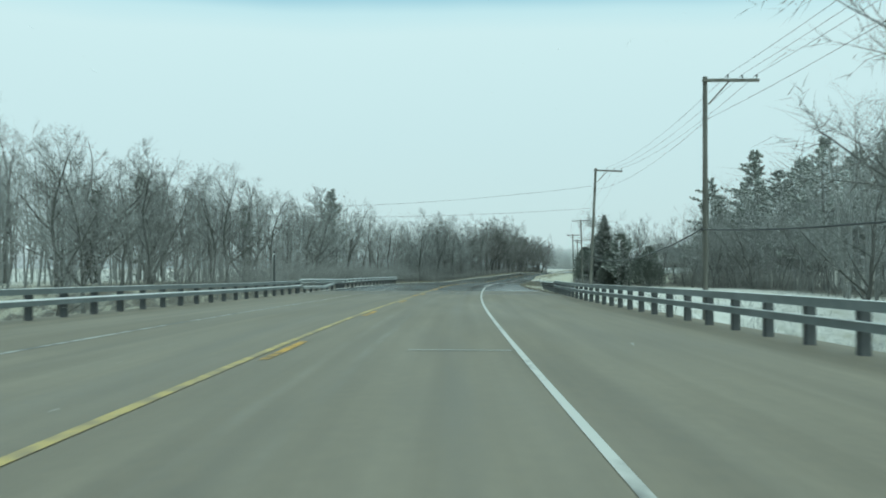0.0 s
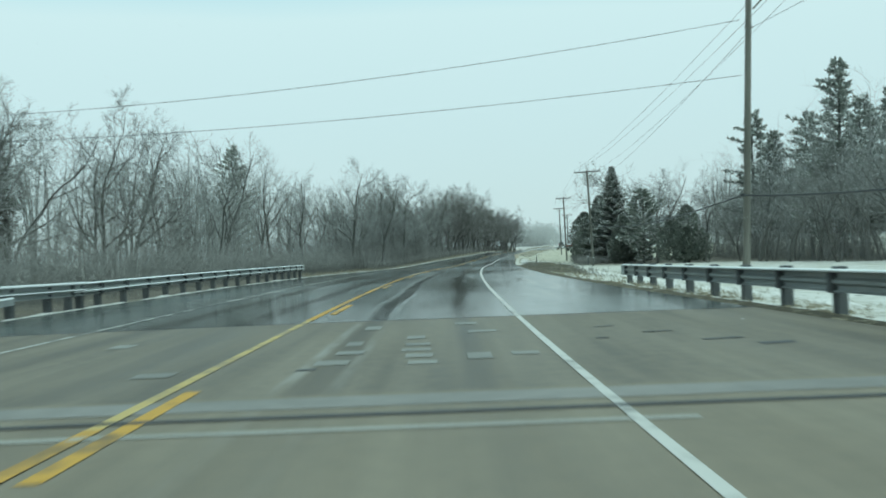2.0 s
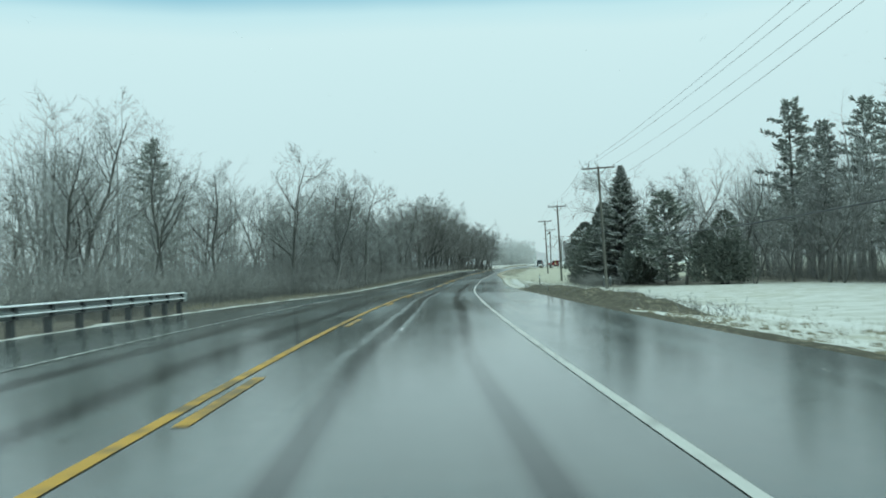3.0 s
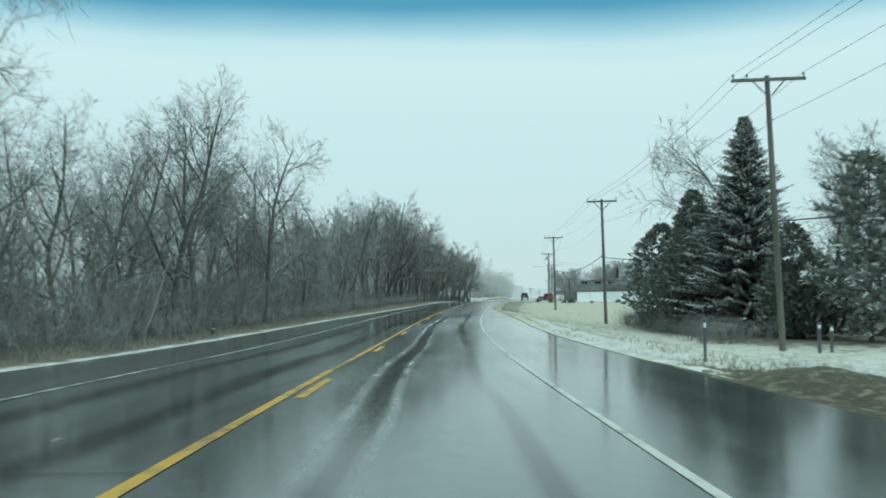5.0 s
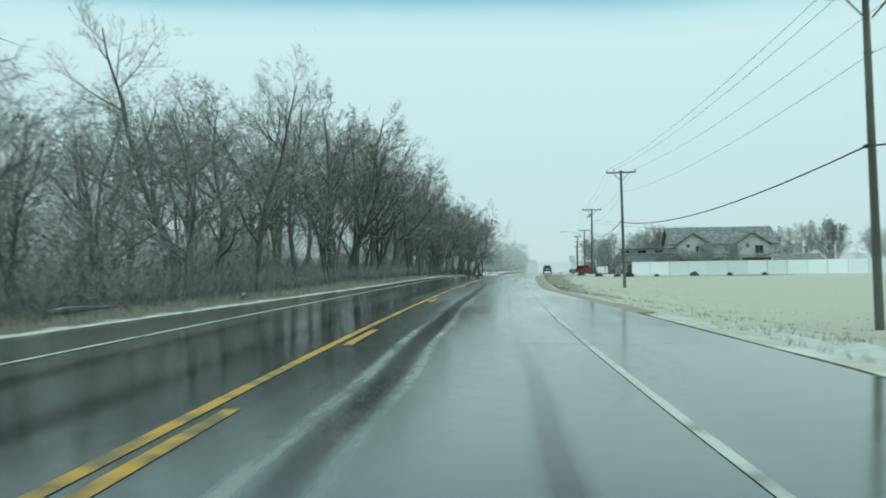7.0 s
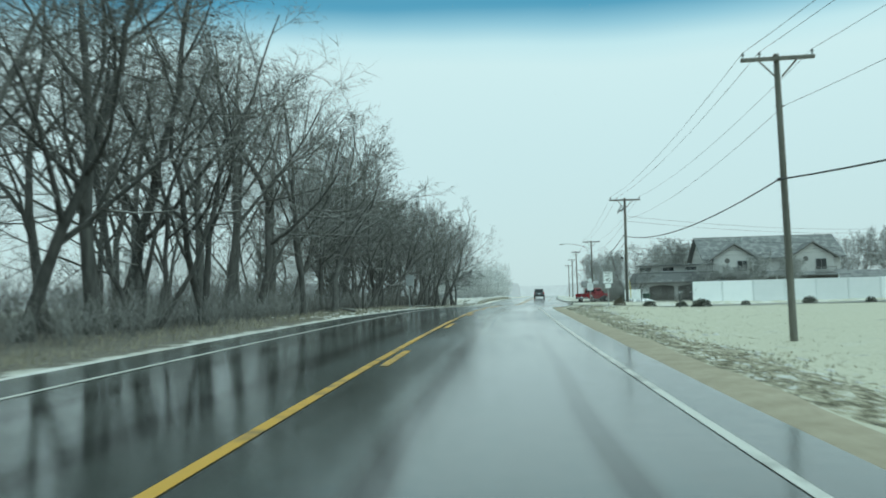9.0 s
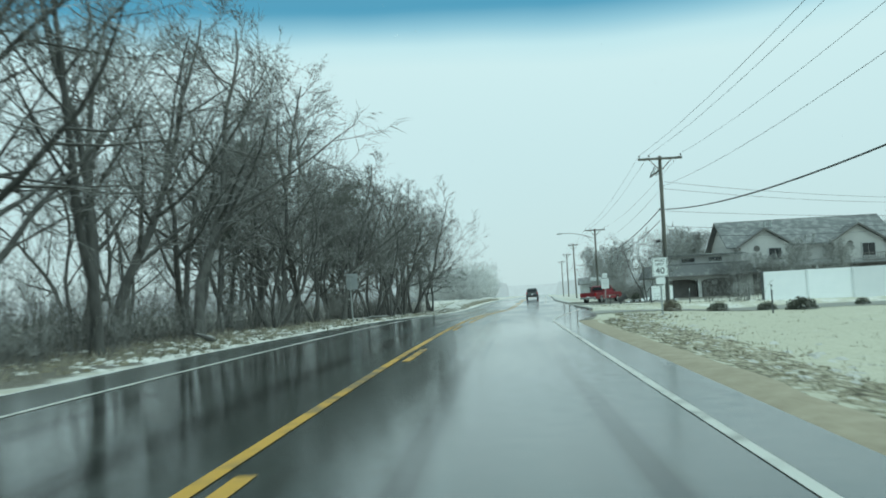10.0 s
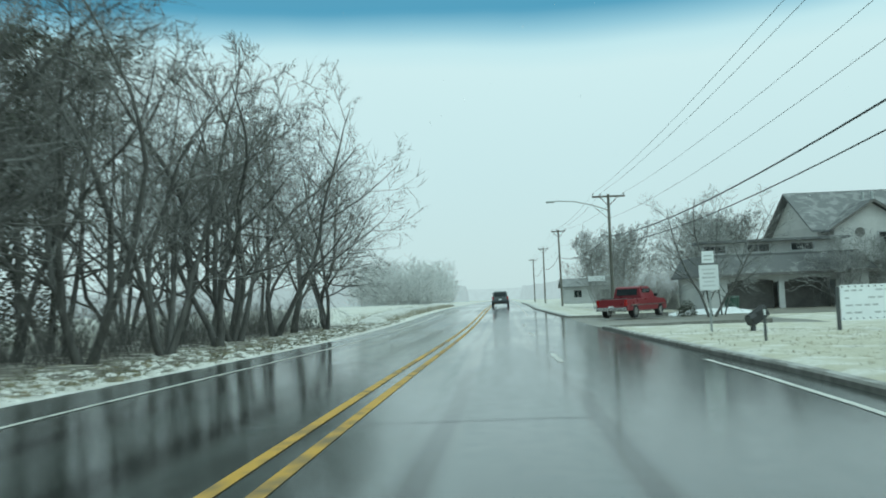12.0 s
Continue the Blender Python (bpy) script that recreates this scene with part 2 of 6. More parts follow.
M = {
    "churned": churned_material("churned_verge", 0.035),
    "mound": churned_material("soil_and_dead_grass", 0.15),
    "asphalt": road_material("wet_asphalt", (0.040, 0.046, 0.042), (0.074, 0.083, 0.077), 0.07, 0.62, 0.85),
    "deck": road_material("salted_concrete_deck", (0.196, 0.163, 0.116), (0.262, 0.223, 0.164), 0.62, 0.3, 0.14),
    "approach": road_material("patched_approach_slab", (0.140, 0.117, 0.084), (0.235, 0.200, 0.148), 0.52, 0.9, 0.45),
    "white": paint_material("white_road_paint", (0.56, 0.545, 0.50), (0.25, 0.24, 0.22), 0.34),
    "yellow": paint_material("yellow_road_paint", (0.56, 0.31, 0.055), (0.20, 0.14, 0.07), 0.40),
    "yellow_worn": paint_material("worn_pale_yellow_paint", (0.52, 0.385, 0.15), (0.29, 0.23, 0.14), 0.42),
    "white_worn": paint_material("worn_white_paint", (0.50, 0.49, 0.45), (0.14, 0.14, 0.13), 0.43),
    "ground": ground_material(),
    "gravel": plain("tan_gravel", (0.25, 0.204, 0.142), (0.375, 0.318, 0.232), 0.9, scale=14, bumps=0.6),
    "mud": snowy("churned_soil_and_dead_grass", (0.16, 0.135, 0.09), (0.33, 0.29, 0.20), 0.6, scale=5, lift=0.90),
    "drive": plain("wet_tan_drive", (0.15, 0.138, 0.112), (0.235, 0.22, 0.18), 0.5, scale=3, bumps=0.2),
    "garage_wall": plain("pale_painted_block", (0.44, 0.44, 0.425), (0.54, 0.54, 0.525), 0.8, scale=4),
    "faint_print": plain("faded_print", (0.46, 0.47, 0.47), (0.56, 0.57, 0.57), 0.6, scale=9, bumps=0),
    "kerb": snowy("wet_concrete_kerb", (0.15, 0.145, 0.13), (0.25, 0.24, 0.22), 0.35, scale=6, lift=0.8),
    "seal": plain("dark_joint_sealant", (0.02, 0.02, 0.02), (0.05, 0.05, 0.05), 0.5, scale=5),
    "steel_joint": plain("bridge_joint_concrete", (0.19, 0.18, 0.16), (0.29, 0.275, 0.25), 0.65, scale=4),
    "patch": plain("pale_repair_mortar", (0.155, 0.148, 0.125), (0.27, 0.262, 0.228), 0.5, scale=7),
    "seam_fill": plain("pale_seam_filler", (0.28, 0.272, 0.238), (0.36, 0.352, 0.312), 0.55, scale=5),
    "bark": snowy("grey_brown_bark", (0.088, 0.086, 0.078), (0.165, 0.162, 0.148), 0.55, scale=7, lift=0.70, stretch=(1, 1, 0.25)),
    "twig": snowy("thin_twigs", (0.172, 0.174, 0.163), (0.265, 0.267, 0.252), 0.45, scale=3, lift=0.74),
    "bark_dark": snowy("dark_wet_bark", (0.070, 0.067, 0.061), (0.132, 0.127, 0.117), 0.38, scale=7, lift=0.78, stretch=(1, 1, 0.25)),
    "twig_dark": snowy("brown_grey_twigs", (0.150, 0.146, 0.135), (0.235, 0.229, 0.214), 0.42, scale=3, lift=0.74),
    "brown_tuft": snowy("dark_matted_grass", (0.09, 0.088, 0.055), (0.19, 0.175, 0.115), 0.3, scale=5, lift=0.8),
    "yellow_plastic": plain("yellow_plastic", (0.62, 0.50, 0.05), (0.70, 0.57, 0.08), 0.4, scale=3, bumps=0),
    "twig_mid": snowy("grey_twigs", (0.20, 0.20, 0.19), (0.30, 0.30, 0.285), 0.5, scale=3, lift=0.62),
    # next three: base tones paled to put distance haze into the colour, under snow
    "bark_hazed": snowy("haze_paled_bark", (0.22, 0.21, 0.20), (0.33, 0.32, 0.31), 0.7, scale=6, lift=0.5),
    "twig_hazed": snowy("pale_hazed_twigs", (0.28, 0.268, 0.258), (0.40, 0.388, 0.375), 0.75, scale=3, lift=0.45),
    "twig_pale": snowy("snowy_haze_paled_twigs", (0.36, 0.36, 0.35), (0.48, 0.48, 0.47), 0.8, scale=3, lift=0.4),
    "needle": snowy("dark_spruce_needles", (0.135, 0.156, 0.135), (0.23, 0.255, 0.22), 0.62, scale=4, lift=0.36),
    # needle tone lifted to carry haze in its colour; snow lies on top
    "pine": snowy("grey_green_pine_needles", (0.26, 0.282, 0.253), (0.38, 0.402, 0.37), 0.8, scale=4, lift=0.12),
    "broad": snowy("snow_dusted_boughs", (0.165, 0.185, 0.16), (0.27, 0.295, 0.26), 0.8, scale=4, lift=0.34),
    "cedar": snowy("juniper_foliage", (0.135, 0.152, 0.128), (0.215, 0.235, 0.20), 0.5, scale=4, lift=0.58),
    "hedge": snowy("clipped_shrub_leaves", (0.045, 0.050, 0.038), (0.095, 0.10, 0.075), 0.5, scale=6, lift=0.7),
    "climber": snowy("dark_climber_leaves", (0.05, 0.053, 0.040), (0.11, 0.112, 0.088), 0.08, scale=6, lift=0.75),
    "brown_hedge": snowy("dull_brown_shrub", (0.10, 0.085, 0.06), (0.19, 0.165, 0.12), 0.4, scale=6, lift=0.7),
    "flake": plain("wet_snowflake", (0.82, 0.82, 0.80), (0.90, 0.90, 0.88), 0.7, scale=20, bumps=0),
    "dark_brush": snowy("dark_wet_brush", (0.095, 0.090, 0.081), (0.170, 0.160, 0.145), 0.35, scale=3, lift=0.7),
    "brush": snowy("brown_thicket_stems", (0.155, 0.152, 0.14), (0.245, 0.24, 0.222), 0.3, scale=3, lift=0.62),
    "straw": snowy("dry_straw_grass", (0.28, 0.25, 0.19), (0.42, 0.38, 0.29), 0.4, scale=3, lift=0.7),
    "pole": plain("weathered_pole_wood", (0.088, 0.084, 0.070), (0.19, 0.182, 0.155), 0.85, scale=5, stretch=(3, 3, 0.3)),
    "steel": plain("galvanised_steel", (0.30, 0.32, 0.31), (0.42, 0.44, 0.43), 0.5, 0.35, scale=3),
    "rail": plain("weathered_rail_metal", (0.15, 0.175, 0.175), (0.25, 0.28, 0.28), 0.55, 0.35, scale=3),
    "post": plain("dark_rail_post", (0.055, 0.06, 0.06), (0.11, 0.115, 0.115), 0.7, 0.2, scale=5),
    "snow": plain("settled_snow", (0.50, 0.48, 0.44), (0.70, 0.68, 0.64), 0.8, scale=5, bumps=0.5, spec=0.2),
    "rail_snow": plain("fresh_wet_snow", (0.78, 0.79, 0.78), (0.88, 0.88, 0.87), 0.8, scale=5, bumps=0.4, spec=0.2),
    "wire": plain("black_cable", (0.012, 0.012, 0.013), (0.03, 0.03, 0.032), 0.5, scale=2, bumps=0),
    "porcelain": plain("grey_insulator", (0.10, 0.11, 0.11), (0.18, 0.19, 0.19), 0.25, scale=9, bumps=0),
    "red": plain("red_car_paint", (0.19, 0.014, 0.020), (0.24, 0.02, 0.026), 0.3, scale=2, bumps=0.02),
    "grey_car": plain("dark_grey_car_paint", (0.07, 0.078, 0.08), (0.10, 0.108, 0.11), 0.25, scale=2, bumps=0.02),
    "glass": plain("dark_window_glass", (0.012, 0.016, 0.017), (0.02, 0.024, 0.025), 0.12, scale=2, bumps=0),
    "tyre": plain("black_rubber", (0.012, 0.012, 0.012), (0.03, 0.03, 0.03), 0.8, scale=9),
    "chrome": plain("chrome", (0.5, 0.5, 0.5), (0.62, 0.62, 0.62), 0.2, 1.0, scale=3, bumps=0),
    "tail": plain("red_lamp_plastic", (0.35, 0.01, 0.01), (0.45, 0.02, 0.02), 0.2, scale=3, bumps=0),
    "siding": plain("pale_stucco", (0.43, 0.42, 0.405), (0.52, 0.51, 0.49), 0.85, scale=4, bumps=0.3),
    "shingle": snowy("grey_roof_shingles", (0.120, 0.123, 0.123), (0.165, 0.168, 0.166), 0.16, scale=14, lift=0.80),
    "brick_dark": plain("dark_stained_boards", (0.10, 0.095, 0.088), (0.17, 0.16, 0.148), 0.85, scale=5),
    "trim": plain("white_trim_paint", (0.62, 0.64, 0.64), (0.74, 0.76, 0.76), 0.55, scale=4),
    "dull_trim": plain("weathered_trim", (0.36, 0.365, 0.36), (0.46, 0.465, 0.46), 0.6, scale=4),
    "vinyl": plain("white_fence_panel", (0.80, 0.82, 0.82), (0.86, 0.87, 0.87), 0.5, scale=2, bumps=0.05),
    "sign_white": plain("white_sign_sheet", (0.74, 0.76, 0.76), (0.82, 0.84, 0.84), 0.4, scale=3, bumps=0),
    "black": plain("black_paint", (0.012, 0.012, 0.012), (0.025, 0.025, 0.025), 0.5, scale=4, bumps=0),
    "back_metal": plain("bare_aluminium_sheet", (0.30, 0.32, 0.32), (0.38, 0.40, 0.40), 0.55, 0.2, scale=3, bumps=0),
    "green_bin": plain("dark_green_plastic", (0.02, 0.05, 0.035), (0.035, 0.075, 0.055), 0.4, scale=3),
}


# ---- building helpers ----
def at(s, u, z=0.0):
    """The place s metres along the road, u metres to the right of its yellow line and z above it."""
    x, y, h, g = np.interp(s, RS, RX), np.interp(s, RS, RY), np.interp(s, RS, RH), np.interp(s, RS, RZ)
    return Vector((x + u * math.cos(h), y + u * math.sin(h), g + z))


def turn(s):
    """The road's heading at s, in degrees."""
    return math.degrees(np.interp(s, RS, RH))


def place(s, u, z=0.0, rz=0.0, size=1.0):
    p = at(s, u, z)
    return Matrix.Translation(p) @ Matrix.Rotation(radians(turn(s) + rz), 4, "Z") @ Matrix.Scale(size, 4)


def mesh_of(name, verts, faces, material):
    me = bpy.data.meshes.new(name)
    me.from_pydata([tuple(v) for v in verts], [], faces)
    me.materials.append(material)
    me.update()
    return me


def thing(name, label, category, group="", kind="", m=None):
    ob = new(name)
    ob.empty_display_size = 0.2
    if m is not None:
        ob.matrix_world = m
    return tagged(ob, label, category, group, kind)


def part(name, data, material, parent, label=""):
    """Links a bmesh, or a mesh, as one object under its thing."""
    if isinstance(data, bmesh.types.BMesh):
        me = bpy.data.meshes.new(name)
        data.to_mesh(me)
        data.free()
        me.materials.append(material)
        data = me
    ob = new(name, data)
    if parent is not None:
        ob.parent = parent
    if label:
        ob["label"] = label
    return ob


def box(bm, centre, size, rz=0.0, bevel=0.0, tilt=None):
    r = bmesh.ops.create_cube(bm, size=1.0)["verts"]
    m = Matrix.Translation(centre) @ Matrix.Rotation(radians(rz), 4, "Z")
    if tilt is not None:
        m = m @ Euler([radians(a) for a in tilt]).to_matrix().to_4x4()
    bmesh.ops.transform(bm, matrix=m @ Matrix.Diagonal((*size, 1)), verts=r)
    if bevel:
        edges = list({e for v in r for e in v.link_edges})
        bmesh.ops.bevel(bm, geom=edges, offset=bevel, segments=2, affect="EDGES", profile=0.6)
    return bm


def rod(bm, a, b, r1, r2=None, sides=8):
    """A tapered round bar from a to b."""
    a, b = Vector(a), Vector(b)
    d = b - a
    m = Matrix.Translation((a + b) / 2) @ d.to_track_quat("Z", "Y").to_matrix().to_4x4()
    bmesh.ops.create_cone(bm, cap_ends=True, segments=sides, radius1=r1, radius2=r1 if r2 is None else r2, depth=d.length, matrix=m)
    return bm


def B():
    return bmesh.new()


class Soup:
    """Vertices and faces gathered by the thousand."""

    def __init__(self):
        self.v, self.f = [], []

    def tube(self, pts, radii, sides, point=False):
        """A tapering tube; point: it ends in a tip."""
        base = len(self.v)
        if point:
            tip, tip_d = pts[-1], (pts[-1] - pts[-2])
            pts, radii = pts[:-1], radii[:-1]
            ends = base + sides * (len(pts) - 1)
            for k in range(sides):
                self.f.append((ends + k, ends + (k + 1) % sides, base + sides * len(pts)))
            if len(pts) == 1:
                a = tip_d.orthogonal().normalized() * radii[0]
                b = tip_d.normalized().cross(a)
                self.v += [pts[0] + a * math.cos(2 * math.pi * k / sides) + b * math.sin(2 * math.pi * k / sides) for k in range(sides)] + [tip]
                return
        for i, (p, r) in enumerate(zip(pts, radii)):
            d = (pts[min(i + 1, len(pts) - 1)] - pts[max(i - 1, 0)]).normalized()
            a = d.orthogonal().normalized()
            b = d.cross(a)
            for k in range(sides):
                w = 2 * math.pi * k / sides
                self.v.append(p + (a * math.cos(w) + b * math.sin(w)) * r)
        for i in range(len(pts) - 1):
            for k in range(sides):
                q, k2 = base + i * sides, (k + 1) % sides
                self.f.append((q + k, q + k2, q + sides + k2, q + sides + k))
        if point:
            self.v.append(tip)

    def blade(self, p, way, width):
        """One hair-thin twig."""
        n = len(self.v)
        w = way.orthogonal().normalized() * width
        self.v += [p - w, p + w, p + way]
        self.f.append((n, n + 1, n + 2))

    def quad(self, a, b, c, d):
        n = len(self.v)
        self.v += [a, b, c, d]
        self.f.append((n, n + 1, n + 2, n + 3))

    def tri(self, a, b, c):
        n = len(self.v)
        self.v += [a, b, c]
        self.f.append((n, n + 1, n + 2))

    def mesh(self, name, material, smooth=True):
        me = mesh_of(name, self.v, self.f, material)
        if smooth:
            me.polygons.foreach_set("use_smooth", [True] * len(me.polygons))
        return me


# ---- the road and the ground ----
def table(pairs):
    a, b = zip(*pairs)
    return lambda s: float(np.interp(s, a, b))


right_edge = table([(-400, 8.9), (50, 8.9), (56, 7.8), (72, 6.9), (84, 6.45), (140, 6.25), (165, 5.95), (180, 5.3), (196, 4.1), (246, 4.0), (249.5, 4.06), (250.6, 4.2), (251.6, 4.5), (252.6, 4.8), (253.8, 5.0), (255.3, 5.12), (257.0, 5.2), (267, 5.6), (275, 5.9), (300, 6.1), (320, 5.8), (345, 4.6), (2500, 4.4)])
left_edge = table([(-400, -8.3), (50, -8.1), (60, -7.4), (100, -7.2), (125, -6.4), (155, -6.3), (175, -5.8), (205, -4.85), (240, -5.2), (290, -4.9), (2500, -4.9)])
right_line = table([(-400, 3.6), (190, 3.6), (205, 3.5), (222, 3.4), (243, 3.34), (251.2, 3.30), (253.4, 3.48), (258.5, 4.02), (263.2, 4.52), (267, 4.9), (271, 5.22), (276, 5.42), (280, 5.5), (2500, 5.5)])
on_bridge = table([(-400, 1), (49, 1), (55, 0), (2500, 0)])
BRIDGE_END, SLAB_END = 52.6, 60.4


def drive_shift(u):
    """How far the side drive bends along the road as it leaves it."""
    return float(np.interp(u, [5.5, 7, 10], [0.2, 2.0, 3.5]))


def ground_height(s, u):
    """Height of the ground against the road's line."""
    out = u - right_edge(s) if u > 0 else left_edge(s) - u
    rough = 0.10 * noise.noise((s * 0.16, u * 0.16, 3.0)) + 0.04 * noise.noise((s * 0.7, u * 0.7, 8.0))
    b = on_bridge(s)
    if out < 0.05:
        z = -0.09
    elif u > 0:
        if 265.8 + drive_shift(u) < s < 300.5:
            z = float(np.interp(out, [0.12, 0.42, 12], [-0.09, 0.065, -0.10]))
        else:
            low = np.interp(s, [50, 90, 130, 230, 260, 300], [-0.9, -0.55, -0.7, -1.0, -0.35, -0.3])
            z = float(np.interp(out, [0.05, 0.6, 3.0, 6.5, 14, 60], [-0.07, -0.06, low * 0.45, low, low, low]))
        z += rough * min(1.0, out * 0.5)
    else:
        z = float(np.interp(out, [0.05, 0.8, 2.5, 5, 20], [-0.05, -0.04, 0.02, 0.05, 0.25])) + rough * min(1.0, out * 0.6)
    return z * (1 - b) - 3.4 * b


def grassy(s, u):
    """How much grass shows through the snow, from 0 to 1."""
    if u > 0:
        g = float(np.interp(s, [60, 100, 125, 165, 180, 240, 262, 266, 400], [0.10, 0.2, 0.22, 0.45, 0.95, 0.95, 0.85, 0.58, 0.3]))
        return g * float(np.interp(u, [4, 5, 8, 45, 70], [0.8, 0.9, 1, 1, 0.2]))
    return float(np.interp(u, [-60, -30, -12, -8.5, -7, -5], [0.1, 0.5, 0.62, 0.4, 0.22, 0.1])) * float(np.interp(s, [255, 270], [1.0, 0.35]))


def littered(s, u):
    """How much leaf litter lies under the trees, from 0 to 1."""
    if u < 0:
        start = 7.35 if s < 112 else 0.1 - left_edge(s)
        return float(np.interp(-u, [start, start + (0.5 if s < 112 else 1.0), 22, 34], [0, 1, 0.9, 0])) * float(np.interp(s, [50, 62, 255, 270, 318, 328], [0.5, 1, 1, 0.66, 0.66, 0]))
    if u < 31:
        return float(np.interp(u, [12.5, 16.5], [0, 0.9])) * float(np.interp(s, [142, 154, 176, 186], [0, 1, 1, 0]))
    return float(np.interp(u, [29.5, 31.5, 52, 60], [0, 1.0, 0.9, 0])) * float(np.interp(s, [60, 80, 190, 210], [0, 1, 1, 0]))


def sheet(name, rows, columns, height, material, far=60.0, attribute=None):
    """A sheet over the road's coordinates; past far metres to the side it runs on straight."""
    verts, faces, values = [], [], []
    away = Vector((math.cos(FAR_TURN), math.sin(FAR_TURN), 0))
    for s in rows:
        for u in columns:
            near = max(-far, min(far, u))
            verts.append(at(s, near, height(s, near)) + away * (u - near))
            if attribute:
                values.append(attribute(s, u))
    w = len(columns)
    for i in range(len(rows) - 1):
        for j in range(w - 1):
            a = i * w + j
            faces.append((a, a + 1, a + w + 1, a + w))
    me = mesh_of(name, verts, faces, material)
    me.polygons.foreach_set("use_smooth", [True] * len(me.polygons))
    if attribute:
        me.attributes.new("grass", "FLOAT", "POINT").data.foreach_set("value", [v[0] for v in values])
        me.attributes.new("litter", "FLOAT", "POINT").data.foreach_set("value", [v[1] for v in values])
    return new(name, me)


side = [0, 2, 3.4, 3.8, 4.1, 4.4, 4.7, 5, 5.3, 5.6, 5.9, 6.2, 6.5, 6.9, 7.3, 7.7, 8.2, 8.7, 9.2, 9.8, 10.5, 11.3, 12.2, 13.3, 14.6, 16.2, 18, 20.5, 24, 29, 36, 46, 60]
columns = [-2500, -900, -350, -150] + [-v for v in side[:0:-1]] + side + [150, 350, 900, 2500]
rows = [-400, -200, -100, -60] + [float(v) for v in np.arange(-40, 345, 1.5)] + [350, 360, 375, 400, 450, 520, 650, 900, 1400, 2500]
tagged(sheet("ground", rows, columns, ground_height, M["ground"], attribute=lambda s, u: (grassy(s, u), littered(s, u))), "thin wet snow over flat winter grass and fields", "ground", kind="structure")


def pavement(name, s0, s1, material, label, deep):
    verts, faces, uvs = [], [], []
    rows = sorted(set(list(np.arange(s0, s1, 2.0)) + [s1] + [float(v) for v in np.arange(248, 258, 0.4) if s0 < v < s1]))
    parts_across = 13
    for s in rows:
        lo, hi = left_edge(s), right_edge(s)
        wob = 0.05 * noise.noise((s * 0.9, 1.0, 0.0)), 0.05 * noise.noise((s * 0.9, 9.0, 0.0))
        us = [lo + wob[0]] + [lo + wob[0] + (hi + wob[1] - lo - wob[0]) * k / (parts_across - 1) for k in range(parts_across)] + [hi + wob[1]]
        for k, u in enumerate(us):
            edge = k in (0, len(us) - 1)
            crown = -0.012 * abs(u) / 3.6
            verts.append(at(s, u, -deep if edge else crown))
            uvs.append((u, s))
    w = parts_across + 2
    for i in range(len(rows) - 1):
        for j in range(w - 1):
            a = i * w + j
            faces.append((a, a + 1, a + w + 1, a + w))
    for a in (0, (len(rows) - 1) * w):
        faces.append(tuple(range(a, a + w)))
    me = mesh_of(name, verts, faces, material)
    layer = me.uv_layers.new(name="along")
    for loop in me.loops:
        layer.data[loop.index].uv = uvs[loop.vertex_index]
    return tagged(new(name, me), label, "road", kind="structure")


road = pavement("road", SLAB_END, 1500.0, M["asphalt"], "wet black asphalt two-lane road with slushy wheel tracks", 0.25)
slab = pavement("approach_slab", BRIDGE_END, SLAB_END, M["approach"], "patched brown and grey approach slab, partly wet", 0.5)
deck = pavement("bridge_deck", -90.0, BRIDGE_END, M["deck"], "salt-stained concrete bridge deck", 0.7)


def stripe(name, s0, s1, u, width, material, parent, lift=0.006, step=1.5):
    """A painted line; u is a number or a function of s."""
    where = u if callable(u) else (lambda s: u)
    rows = list(np.arange(s0, s1, step)) + [s1]
    verts, faces = [], []
    for i, s in enumerate(rows):
        c = where(s)
        r = 1 + 0.10 * noise.noise((s * 1.7, c, 4.0))
        for k in (-1, 1):
            uu = c + k * width * r / 2
            verts.append(at(s, uu, -0.012 * abs(uu) / 3.6 + lift))
        if i:
            a = 2 * i
            faces.append((a - 2, a - 1, a + 1, a))
    return part(name, mesh_of(name, verts, faces, material), material, parent)


patch_edge = lambda s: right_edge(s) + float(np.interp(s, [112, 132], [1, 0.26])) * (0.5 + 0.3 * noise.noise((s * 0.5, 1, 0)))
lines = thing("road_marking", "worn yellow and white painted road lines", "road marking", kind="structure")
stripe("yellow_line", -60, 46, 0.0, 0.125, M["yellow_worn"], lines)
stripe("yellow_line", 46, 51.4, 0.0, 0.125, M["yellow"], lines)
stripe("yellow_line", 51.4, 61.0, 0.0, 0.11, M["yellow_worn"], lines)
stripe("yellow_line", 61.0, 640, 0.0, 0.125, M["yellow"], lines)
stripe("yellow_line", 253.0, 640, 0.33, 0.125, M["yellow"], lines)
for end in [2.4, 14.5, 26.8, 39.5, 53.0] + [65.4 + 12.15 * k for k in range(8)] + [161.8, 170.5, 185.5] + [201.9 + 11.9 * k for k in range(5)]:
    stripe("yellow_dash", end - 3.05, end, 0.225, 0.13, M["yellow"], lines, step=1.0)
stripe("edge_line", -60, 279.0, right_line, 0.09, M["white"], lines)
stripe("edge_line", 326.0, 640, 3.6, 0.105, M["white"], lines)
stripe("edge_line", -60, 165, -3.6, 0.10, M["white_worn"], lines)
stripe("edge_line", 165, 640, -3.6, 0.105, M["white"], lines)
for s0 in (279.6, 295.0, 307.0):
    stripe("lane_dash", s0, s0 + 3.0, 2.95, 0.11, M["white"], lines)


